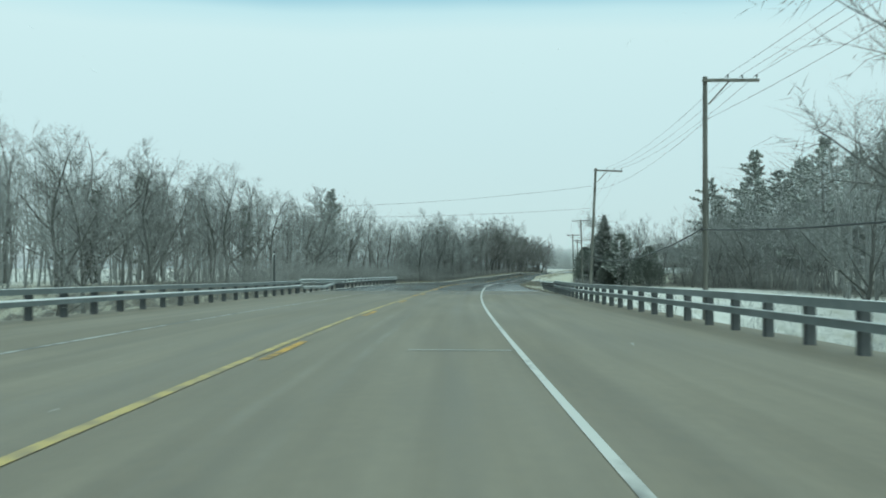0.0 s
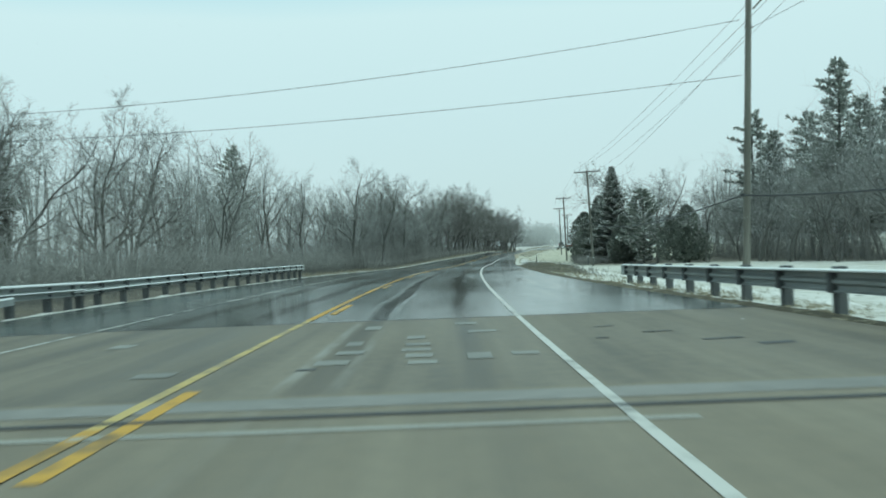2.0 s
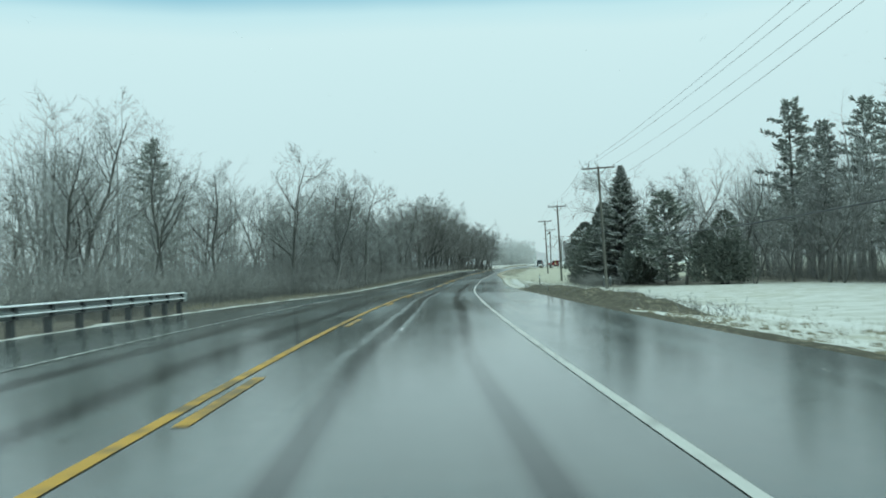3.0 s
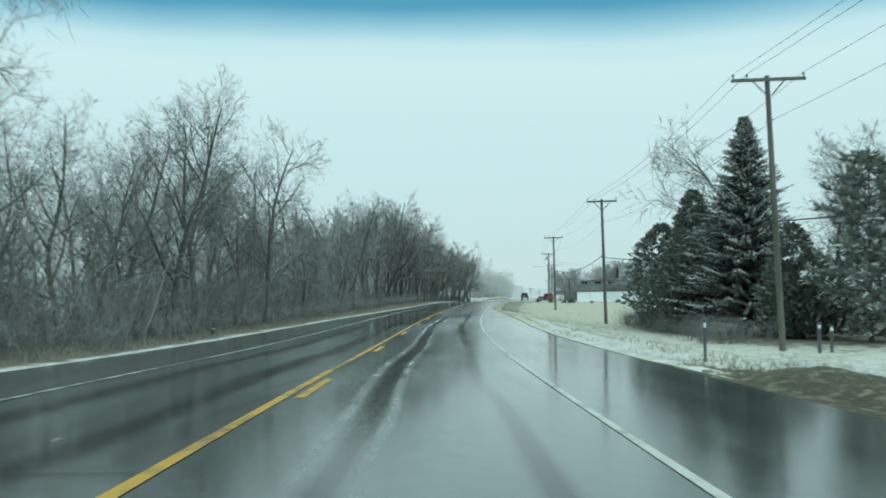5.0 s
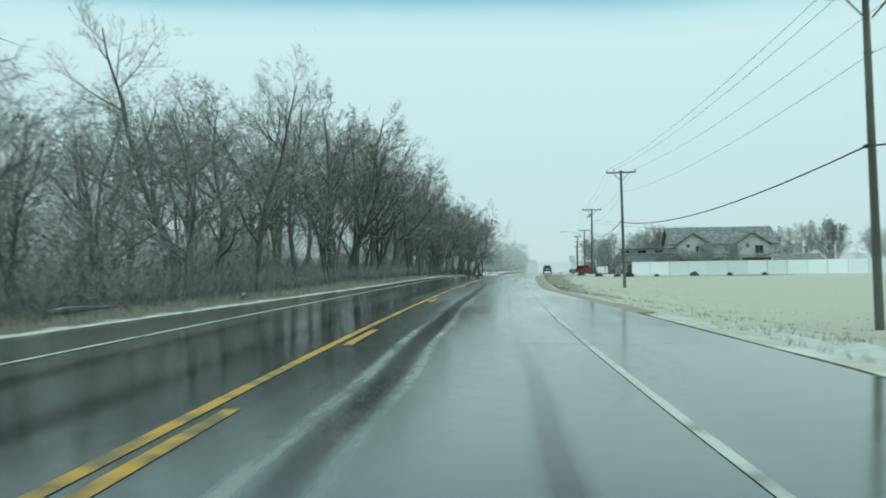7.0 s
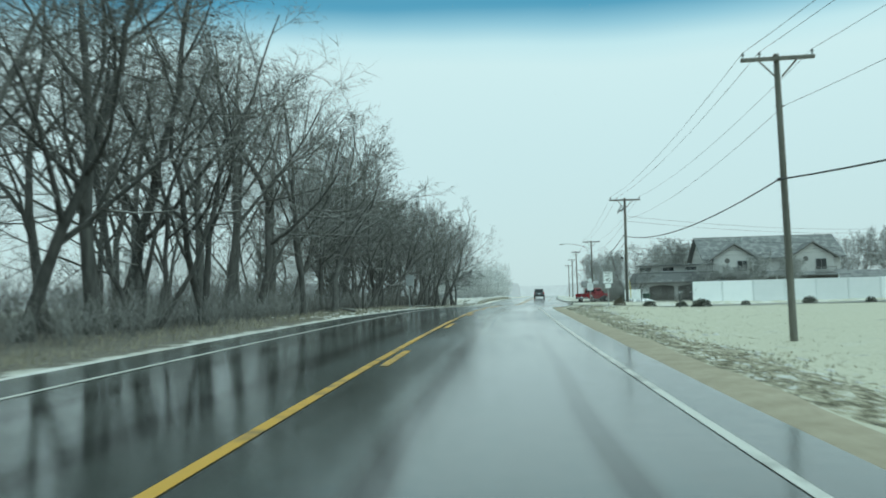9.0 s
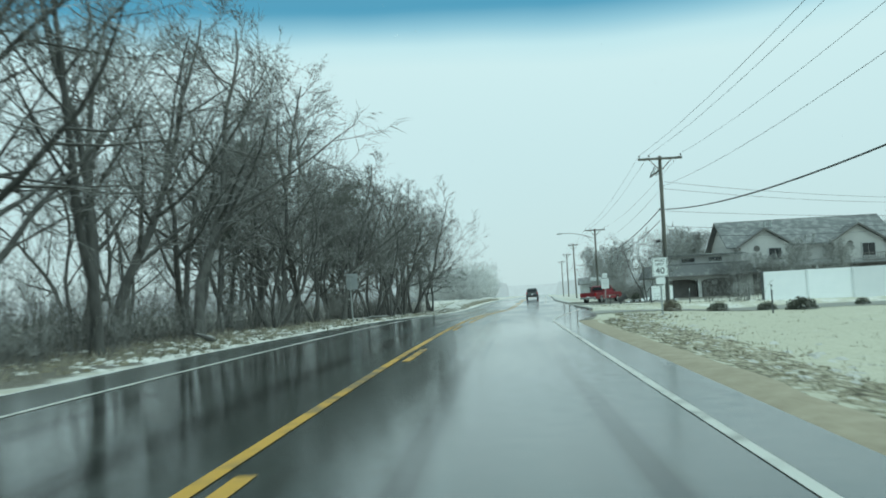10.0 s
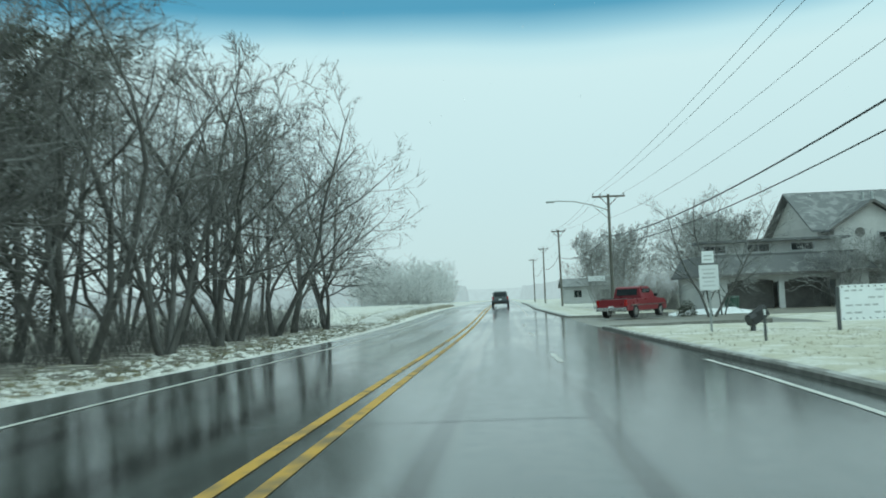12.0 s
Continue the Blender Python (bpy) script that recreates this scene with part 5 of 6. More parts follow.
for s, u, k, size, rz in ((153.5, 21.5, 0, 0.85, 20), (135, 38, 0, 1.1, 250)):
    stand(BROAD[k], ("pine_tree", "trunk", "needles"), s, u, -0.9, rz, size, "broad low-branched evergreen with snow along its boughs", "pine tree", "evergreens beside the road")
for s, u, k, size, rz in ((149.5, 22.5, 0, 0.9, 40), (144, 27, 2, 0.85, 130), (138, 31, 3, 0.85, 90), (131, 32.5, 1, 0.8, 10), (126, 34, 4, 0.95, 70), (120, 34, 0, 0.85, 200), (113, 34.5, 3, 0.8, 300), (105, 35, 2, 0.8, 150), (97, 34, 1, 0.75, 20), (88, 34, 4, 0.9, 80), (151, 28, 3, 0.85, 10), (146, 31, 1, 0.85, 240), (140, 33, 5, 0.85, 60), (134, 30.5, 2, 0.75, 160), (128, 31, 0, 0.7, 100), (122, 31.5, 3, 0.7, 20), (116, 31, 4, 0.75, 200), (109, 31.5, 1, 0.65, 310)):
    stand(EDGE[k % 3], NAMES, s, u, -0.8, rz, size * 1.12, "leafless tree at the edge of the snowy field", "tree", "bare trees behind the field")
for s, u, k, size, rz in ((178, 23.5, 4, 1.2, 130), (166, 24.5, 1, 1.0, 220), (158, 25, 2, 1.0, 100)):
    stand(BARE[k], NAMES, s, u, -0.8, rz, size, "leafless tree rising behind the evergreens", "tree", "bare trees behind the evergreens")
heavy = sum((v.co for v in CROOKED[1].vertices), Vector()) / len(CROOKED[1].vertices)
stand(CROOKED, NAMES, 173.0, 22.4, -0.8, 180 - math.degrees(math.atan2(heavy.y, heavy.x)), 1.4, "crooked leafless tree leaning out behind the evergreens", "tree", "bare trees behind the evergreens")
for s, u, k, size, rz in ((144.5, 41.5, 0, 1.13, 0), (165.9, 37.4, 1, 1.02, 80), (112, 40, 1, 0.86, 50), (96, 38, 2, 0.85, 140), (126, 41, 0, 0.86, 260), (116, 47, 2, 0.88, 15), (84, 40, 0, 0.8, 75), (134, 40, 1, 0.85, 100), (157, 42, 2, 0.92, 160), (158, 38.2, 0, 0.82, 330), (144, 47, 1, 0.96, 210), (131, 46, 2, 0.95, 20), (170, 40, 2, 0.75, 300), (104, 44, 1, 0.85, 70)):
    stand(PINES[k], ("pine_tree", "trunk", "needles"), s, u, -0.9, rz, size, "tall pine with layered grey-green boughs", "pine tree", "pines")
made = 0
for _ in range(500):
    s, u = rng.uniform(50, 205), rng.uniform(30, 44)
    if made > 28 or u < np.interp(s, [40, 100, 150, 175, 215], [26, 33, 33, 30, 42]) or not free(s, u, 4.3):
        continue
    made += 1
    stand(rng.choice(THIN + EDGE[:2]), NAMES, s, u, gz(s, u), rng.uniform(0, 360), rng.uniform(0.8, 1.15), "bare thin-twigged tree at the edge of a snowy field", "tree", "bare trees behind the field")
for s, u, k, size, rz in ((43, 29.5, 4, 1.1, 60), (50, 30, 2, 0.9, 190), (30, 27, 0, 1.0, 10), (56, 27, 3, 0.9, 80), (18, 22, 3, 1.0, 120)):
    stand(BARE[k], NAMES, s, u, -3.4, rz, size * 1.2, "leafless tree growing from the low bank beside the bridge", "tree", "bare trees beside the bridge")

stand(NEAR[1], NAMES, 25.5, 20.3, -3.4, 70, 1.3, "dark crooked leafless tree reaching up beside the bridge", "tree", "bare trees beside the bridge")

# trees round the houses and far off
stand(BARE[4], NAMES, 316.5, 14.2, -0.6, 30, 0.86, "leafless many-stemmed tree in front of the houses", "tree", "bare trees by the houses")
stand(THIN[1], NAMES, 318.8, 15.4, -0.6, 140, 0.85, "leafless many-stemmed tree in front of the houses", "tree", "bare trees by the houses")
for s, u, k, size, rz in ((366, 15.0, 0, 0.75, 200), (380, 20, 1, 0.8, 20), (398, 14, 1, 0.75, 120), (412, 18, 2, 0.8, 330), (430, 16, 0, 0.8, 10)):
    stand(FAR[k], NAMES, s, u, -0.3, rz, size, "leafless tree farther along the road, paled as by haze", "tree", "bare trees by the houses")
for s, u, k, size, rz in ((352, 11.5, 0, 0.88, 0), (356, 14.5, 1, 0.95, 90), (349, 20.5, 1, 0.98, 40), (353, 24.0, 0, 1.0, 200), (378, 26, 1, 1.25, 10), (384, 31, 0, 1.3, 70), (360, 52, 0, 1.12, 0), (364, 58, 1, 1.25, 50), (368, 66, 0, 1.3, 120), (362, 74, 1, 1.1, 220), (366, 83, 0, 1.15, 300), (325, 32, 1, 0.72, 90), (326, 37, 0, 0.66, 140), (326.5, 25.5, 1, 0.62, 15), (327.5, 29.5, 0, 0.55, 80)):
    stand(ROUND[k], NAMES, s, u, -0.4, rz, size, "round-crowned leafless tree near the houses, paled as by haze", "tree", "bare trees by the houses")
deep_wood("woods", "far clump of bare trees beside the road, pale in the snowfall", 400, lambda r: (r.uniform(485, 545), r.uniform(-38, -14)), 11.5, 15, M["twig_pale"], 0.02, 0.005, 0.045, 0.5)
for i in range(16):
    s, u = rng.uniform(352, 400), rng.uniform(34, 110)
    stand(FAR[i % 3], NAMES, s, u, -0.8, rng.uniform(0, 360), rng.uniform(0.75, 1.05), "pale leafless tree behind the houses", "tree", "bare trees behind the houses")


# ---- undergrowth and grass ----
def thicket(name, label, places, height, material, stems, seed):
    r = random.Random(seed)
    so = Soup()
    for s, u in places:
        o = at(s, u, ground_height(s, u) - 0.05)
        for _ in range(stems):
            d = Vector((r.uniform(-0.55, 0.55), r.uniform(-0.55, 0.55), 1)).normalized()
            h = height * r.uniform(0.45, 1.1)
            p = o + Vector((r.uniform(-0.5, 0.5), r.uniform(-0.5, 0.5), 0))
            q, k = limb(r, p, d, h, 0.009, 2, 0.02, 0.18)
            so.tube(q, k, 3, True)
            for _ in range(5):
                a, e, _r = pick(q, k, r.uniform(0.3, 0.95))
                so.blade(a, spread(e, r.uniform(0.3, 1.0), r.uniform(0, 6.28)) * h * r.uniform(0.2, 0.45), 0.008)
    return tagged(new(name, so.mesh(name, material)), label, "undergrowth", kind="stuff")


r2 = random.Random(5)
spots = []
for _ in range(2200):
    s = r2.uniform(100, 322)
    near = 7.4 if s > 130 else 10.0
    spots.append((s, -near - abs(r2.gauss(0, 2.6))))


def patchy(places, gaps):
    """Brush stands in clumps with open ground between them towards the wood's end."""
    return [(s, u) for s, u in places if (s < 236 or noise.noise((s * 0.24, u * 0.12, 7.0)) > gaps) and (s < 262 or u < -9.3)]


thicket("undergrowth", "tangled brown brush under the bare trees", [(s, u - (0.9 if s > 236 else 0)) for s, u in patchy(spots, -0.12)], 1.25, M["brush"], 4, 1)
thicket("undergrowth", "dense grey brush close behind the guard rail", [(s := r2.uniform(38, 132), -8.7 - abs(r2.gauss(0, 2.6)) - float(np.interp(s, [38, 60], [3, 0]))) for _ in range(1300)], 2.0, M["brush"], 4, 37)
thicket("undergrowth", "dense dark brush under the last trees", patchy([(r2.uniform(204, 319), -9.2 - abs(r2.gauss(0, 2.6))) for _ in range(1150)], -0.32), 1.9, M["dark_brush"], 4, 35)
thicket("undergrowth", "tall tangled brush at the foot of the wood", [(r2.uniform(130, 202), -8.0 - abs(r2.gauss(0, 2.6))) for _ in range(450)], 2.7, M["brush"], 4, 33)
thicket("undergrowth", "tall dark brush along the foot of the wood", [(r2.uniform(128, 202), -8.6 - abs(r2.gauss(0, 2.6))) for _ in range(520)], 3.0, M["dark_brush"], 4, 39)
spots = [(s := r2.uniform(112, 262), -(8.4 if s < 202 else 9.5) - abs(r2.gauss(0, 5))) for _ in range(560)]
thicket("undergrowth", "grey brush and saplings behind the guard rail", [(s := r2.uniform(10, 140), -float(np.interp(s, [10, 100, 140], [15, 12.5, 10])) - abs(r2.gauss(0, 6))) for _ in range(900)], 3.2, M["brush"], 4, 31)
thicket("undergrowth", "taller grey saplings under the bare trees", spots, 4.2, M["twig"], 3, 2)
spots = [(r2.uniform(152, 181), 13.8 + abs(r2.gauss(0, 1.8))) for _ in range(230)]
thicket("undergrowth", "brown brush on the soil mound", [(r2.uniform(90, 129), r2.uniform(7.2, 9.6)) for _ in range(150)], 0.5, M["brush"], 5, 9)
thicket("undergrowth", "brown brush at the foot of the evergreens", spots, 1.3, M["brush"], 7, 3)
spots = [(r2.uniform(60, 190), r2.uniform(30.5, 40)) for _ in range(1100)]
thicket("undergrowth", "brown brush at the far edge of the field", spots, 3.4, M["brush"], 4, 4)
spots = [(r2.uniform(270.5, 272.5), r2.uniform(12.6, 15.0)) for _ in range(22)]
thicket("undergrowth", "dull brown bush beside the fence corner", spots, 1.5, M["brush"], 6, 21)
spots = [(r2.uniform(323, 332), r2.uniform(24, 31)) for _ in range(70)]
thicket("undergrowth", "dark brush in front of the house", spots, 2.2, M["brush"], 6, 22)
spots = [(r2.uniform(334, 346), r2.uniform(10.3, 16.5)) for _ in range(260)]
thicket("undergrowth", "tall grey-brown hedge of bare brush beside the yard", spots, 3.1, M["brush"], 6, 23)
spots = [(r2.uniform(20, 56), r2.uniform(11, 24)) for _ in range(160)]
thicket("undergrowth", "bare brush on the bank beside the bridge", spots, 2.4, M["brush"], 5, 8)


def grass(name, label, count, pick_place, tall, material, seed):
    r = random.Random(seed)
    so = Soup()
    for _ in range(count):
        s, u = pick_place(r)
        o = at(s, u, ground_height(s, u) - 0.02)
        for _ in range(4):
            p = o + Vector((r.uniform(-0.12, 0.12), r.uniform(-0.12, 0.12), 0))
            w = Vector((r.uniform(-1, 1), r.uniform(-1, 1), 0)) * 0.014
            so.tri(p - w, p + w, p + Vector((r.uniform(-0.5, 0.5), r.uniform(-0.5, 0.5), 1)) * tall * r.uniform(0.4, 1.1))
    return tagged(new(name, so.mesh(name, material, False)), label, "grass", kind="stuff")


grass("dry_grass", "dry dull grass along the foot of the wood", 2900, lambda r: ((s := r.uniform(104, 268)), left_edge(s) - 0.9 - abs(r.gauss(0, 1.6))), 0.28, M["straw"], 1)
grass("dry_grass", "matted dark grass on the churned verge", 2600, lambda r: ((s := r.uniform(193, 258)), right_edge(s) + 0.8 + abs(r.gauss(0, 1.1))), 0.09, M["brown_tuft"], 12)
grass("dry_grass", "short dead grass poking through the snow of the field", 1600, lambda r: ((s := r.uniform(170, 262)), right_edge(s) + 1.0 + abs(r.gauss(0, 5))), 0.11, M["straw"], 2)
grass("dry_grass", "dead grass poking through the snowy verge", 2500, lambda r: ((s := r.uniform(56, 172)), right_edge(s) + 0.6 + abs(r.gauss(0, 3))), 0.16, M["straw"], 3)
grass("dry_grass", "dead grass poking through the snow of the island", 1100, lambda r: ((s := r.uniform(266, 291)), r.uniform(6.6, 15)), 0.09, M["straw"], 4)
grass("dry_grass", "matted brown grass and litter under the last trees", 3000, lambda r: (r.uniform(240, 330), left_edge(300) - 0.5 - abs(r.gauss(0, 1.9))), 0.15, M["brown_tuft"], 13)
grass("dry_grass", "tufts of dead grass on the roadside bank", 2500, lambda r: (r.uniform(327, 400), -5.8 - abs(r.gauss(0, 2.0))), 0.5, M["straw"], 6)


def clods(name, label, count, pick_place, size, material, seed):
    """Low uneven lumps lying about."""
    r, so = random.Random(seed), Soup()
    for _ in range(count):
        s, u = pick_place(r)
        o, k = at(s, u, ground_height(s, u) - 0.015), size * r.uniform(0.4, 1.3)
        n, w0 = 6, r.uniform(0, 6)
        ring = [o + Vector((math.cos(w0 + i * 1.047) * k * r.uniform(0.7, 1.4), math.sin(w0 + i * 1.047) * k * r.uniform(0.7, 1.4), 0)) for i in range(n)]
        top = [o.lerp(p, 0.5) + Vector((0, 0, k * r.uniform(0.25, 0.55))) for p in ring]
        for i in range(n):
            j = (i + 1) % n
            so.quad(ring[i], ring[j], top[j], top[i])
        base = len(so.v)
        so.v += top
        so.f.append(tuple(range(base, base + n)))
    tagged(new(name, so.mesh(name, material)), label, "ground clutter", kind="stuff")


clods("snow_clumps", "small clumps of wet snow on the leaf litter", 1500, lambda r: (r.uniform(236, 332), left_edge(300) - 0.35 - abs(r.gauss(0, 1.7))), 0.13, M["snow"], 41)
clods("soil_clods", "dark clods of soil and leaves beside the road", 900, lambda r: (r.uniform(236, 330), left_edge(300) - 0.5 - abs(r.gauss(0, 2.0))), 0.12, M["mud"], 42)
clods("snow_clumps", "small clumps of wet snow on the churned verge", 700, lambda r: ((s := r.uniform(193, 258)), right_edge(s) + 1.0 + abs(r.gauss(0, 1.2))), 0.10, M["snow"], 43)
clods("soil_clods", "dark clods of soil on the churned verge", 700, lambda r: ((s := r.uniform(193, 258)), right_edge(s) + 0.8 + abs(r.gauss(0, 0.9))), 0.09, M["mud"], 44)
clods("soil_clods", "clods of soil and dead grass on the dirt strip", 600, lambda r: ((s := r.uniform(56, 130)), right_edge(s) + 0.4 + abs(r.gauss(0, 0.9))), 0.10, M["mud"], 45)


def snowfall(count, seed):
    """Sparse wet flakes in the air."""
    r, so = random.Random(seed), Soup()
    for _ in range(count):
        s, u, z = r.uniform(0, 335), r.uniform(-13, 16), r.uniform(0.05, 6.5)
        if abs(u - 1.8) < 1.6 and z < 2.4:
            continue
        p, k = at(s, u, z), r.uniform(0.004, 0.009)
        a, b, c, d = (p + Vector(v) * k for v in ((1, 0, -0.6), (-0.6, 0.9, -0.6), (-0.6, -0.9, -0.6), (0, 0, 0.9)))
        so.tri(a, b, d)
        so.tri(b, c, d)
        so.tri(c, a, d)
        so.tri(a, c, b)
    tagged(new("snowfall", so.mesh("snowfall", M["flake"], False)), "sparse wet snowflakes falling over the road", "snow", kind="stuff")


snowfall(6500, 77)

# ---- houses, fence and signs beside the road ----
def roof_sheet(pts, thick):
    """A sloping slab from four corners."""
    bm = B()
    a = [bm.verts.new(p) for p in pts]
    b = [bm.verts.new(Vector(p) - Vector((0, 0, thick))) for p in pts]
    bm.faces.new(a)
    bm.faces.new(b[::-1])
    for i in range(4):
        j = (i + 1) % 4
        bm.faces.new((a[i], b[i], b[j], a[j]))
    bmesh.ops.recalc_face_normals(bm, faces=bm.faces)
    return bm


def prism(profile, y0, y1):
    """An (x, z) outline drawn out along y."""
    bm = B()
    a = [bm.verts.new((x, y0, z)) for x, z in profile]
    b = [bm.verts.new((x, y1, z)) for x, z in profile]
    bm.faces.new(a)
    bm.faces.new(b[::-1])
    n = len(profile)
    for i in range(n):
        j = (i + 1) % n
        bm.faces.new((a[i], a[j], b[j], b[i]))
    bmesh.ops.recalc_face_normals(bm, faces=bm.faces)
    return bm


def window(parent, x, y, z, w, h, panes=2):
    """A framed window in a wall that faces -y."""
    f = B()
    for cx, cz, sx, sz in ((x, z + h / 2 + 0.05, w + 0.2, 0.1), (x, z - h / 2 - 0.05, w + 0.2, 0.1), (x - w / 2 - 0.05, z, 0.1, h), (x + w / 2 + 0.05, z, 0.1, h)):
        box(f, (cx, y - 0.04, cz), (sx, 0.1, sz), bevel=0.01)
    fr = part("window", f, M["dull_trim"], parent)
    for k in range(panes):
        part("pane", box(B(), (x - w / 2 + (k + 0.5) * w / panes, y - 0.012, z), (w / panes - 0.05, 0.02, h)), M["glass"], fr)


def big_house():
    """Two storeys under a long shingled roof, with two gables towards the road."""
    hs = thing("house", "large two-storey house, pale stucco over dark boards, grey shingle roof", "house", m=place(335, 27.0, -0.1, 3))
    W, D, E, R = 19.5, 10.0, 6.0, 9.2
    part("lower_wall", box(B(), (W / 2, D / 2, 1.55), (W - 0.6, D - 0.6, 3.1)), M["brick_dark"], hs)
    part("upper_wall", prism([(0.0, 3.1), (W, 3.1), (W, E), (0.0, E)], 0.0, D), M["siding"], hs)
    for x in (0.0, W - 0.2):
        bm = B()
        a, b = ([bm.verts.new((xx, y, z)) for y, z in ((0.0, E), (D, E), (D / 2, R - 0.2))] for xx in (x, x + 0.2))
        bm.faces.new(a[::-1]), bm.faces.new(b)
        for i in range(3):
            bm.faces.new((a[i], a[(i + 1) % 3], b[(i + 1) % 3], b[i]))
        part("gable_wall", bm, M["siding"], hs)
    for y0, y1 in ((-0.7, D / 2 + 0.03), (D + 0.7, D / 2 - 0.03)):
        part("roof", roof_sheet([(-0.7, y0, E - 0.35), (W + 0.7, y0, E - 0.35), (W + 0.7, y1, R), (-0.7, y1, R)], 0.18), M["shingle"], hs)
    for x in (3.9, 15.2):
        part("front_gable", prism([(x - 3.0, 3.1), (x + 3.0, 3.1), (x + 3.0, 5.7), (x, 7.6), (x - 3.0, 5.7)], -1.0, 3.4), M["siding"], hs)
        for sg in (-1, 1):
            part("gable_roof", roof_sheet([(x, -1.5, 7.85), (x, 4.4, 7.85), (x + sg * 3.6, 4.4, 5.55), (x + sg * 3.6, -1.5, 5.55)], 0.16), M["shingle"], hs)
        part("fascia", box(B(), (x - 1.75, -1.5, 6.62), (4.15, 0.06, 0.2), tilt=(0, -32.5, 0)), M["brick_dark"], hs)
        part("fascia", box(B(), (x + 1.75, -1.5, 6.62), (4.15, 0.06, 0.2), tilt=(0, 32.5, 0)), M["brick_dark"], hs)
        window(hs, x + 1.2, -1.02, 4.5, 1.5, 1.5)
        part("round_vent", rod(B(), (x - 1.0, -1.06, 5.3), (x - 1.0, -0.98, 5.3), 0.38, None, 16), M["brick_dark"], hs)
        bal = part("balcony", box(B(), (x + 1.4, -1.7, 3.12), (3.0, 1.4, 0.14), bevel=0.02), M["brick_dark"], hs)
        part("rail", box(B(), (x + 1.4, -2.36, 4.0), (3.0, 0.07, 0.09)), M["brick_dark"], bal)
        for k in range(11):
            part("baluster", box(B(), (x - 0.05 + k * 0.29, -2.36, 3.58), (0.06, 0.05, 0.85)), M["brick_dark"], bal)
    for x in (0.4, 6.6, 9.6, 12.6, 18.4):
        part("porch_post", box(B(), (x, -2.3, 1.5), (0.22, 0.22, 3.1), bevel=0.02), M["trim"], hs)
    for x in (2.4, 8.1, 11.1, 15.5):
        window(hs, x, 0.28, 1.5, 1.3, 1.4)
    part("porch_roof", roof_sheet([(-0.4, -2.7, 2.95), (W + 0.4, -2.7, 2.95), (W + 0.4, 0.2, 3.75), (-0.4, 0.2, 3.75)], 0.12), M["shingle"], hs)
    for x in (5.4, 6.2):
        part("roof_vent", rod(B(), (x, 3.6, 7.9), (x, 3.6, 8.9), 0.14, 0.12, 10), M["steel"], hs)
    part("skylight", box(B(), (10.5, 2.0, 7.15), (0.7, 1.0, 0.12), tilt=(31, 0, 0)), M["trim"], hs)


def garage():
    """A low garage with two arched doorways under a mansard roof."""
    g = thing("garage", "low pale garage with dark arched doorways and shingled mansard roof", "garage", m=place(327, 16.2, -0.35, 2))
    W, D, H = 11.5, 8.0, 2.65
    part("back_wall", box(B(), (W / 2, D - 0.1, H / 2), (W, 0.2, H)), M["garage_wall"], g)
    for x in (0.1, W - 0.1):
        part("side_wall", box(B(), (x, D / 2, H / 2), (0.2, D - 0.4, H)), M["garage_wall"], g)
    x = 0.0
    front = B()
    for x0, x1 in ((0.0, 1.6), (5.2, 5.6), (9.2, W)):
        box(front, ((x0 + x1) / 2, 0.1, H / 2), (x1 - x0, 0.22, H))
    for x0, x1 in ((1.6, 5.2), (5.6, 9.2)):
        n = 12
        for k in range(n):
            a = x0 + (x1 - x0) * k / n
            c = ((k + 0.5) / n - 0.5) * 2
            low = 1.85 + 0.42 * math.sqrt(max(0, 1 - c * c))
            box(front, (a + (x1 - x0) / n / 2, 0.1, (low + H) / 2), ((x1 - x0) / n, 0.2, H - low))
    part("front_wall", front, M["garage_wall"], g)
    part("garage_door", box(B(), (3.4, 1.2, 1.2), (3.6, 0.1, 2.4)), M["brick_dark"], g)
    part("garage_door", box(B(), (7.4, 1.2, 1.2), (3.6, 0.1, 2.4)), M["brick_dark"], g)
    part("floor_slab", box(B(), (W / 2, D / 2, 0.03), (W - 0.2, D - 0.2, 0.1)), M["kerb"], g)
    part("mansard", roof_sheet([(-0.5, -0.6, H), (W + 0.5, -0.6, H), (W - 0.2, 0.9, H + 1.45), (0.3, 0.9, H + 1.45)], 0.14), M["shingle"], g)
    part("mansard", roof_sheet([(-0.5, -0.6, H), (0.3, 0.9, H + 1.45), (0.3, D, H + 1.45), (-0.5, D + 0.4, H)], 0.14), M["shingle"], g)
    part("roof_deck", box(B(), (W / 2, D / 2 + 0.4, H + 1.35), (W - 0.6, D - 0.6, 0.12)), M["shingle"], g)
    part("fascia", box(B(), (W / 2, -0.58, H - 0.08), (W + 1.0, 0.06, 0.22)), M["brick_dark"], g)
    for k in range(3):
        window(g, 1.5 + 3.2 * k, 2.4, H + 1.9, 1.6, 0.5)
    part("clerestory_wall", box(B(), (W / 2, 3.0, H + 1.85), (W - 1.5, 1.2, 1.0)), M["siding"], g)
    part("clerestory_roof", box(B(), (W / 2, 3.0, H + 2.45), (W - 0.6, 2.4, 0.18), bevel=0.02), M["shingle"], g)


big_house()
garage()


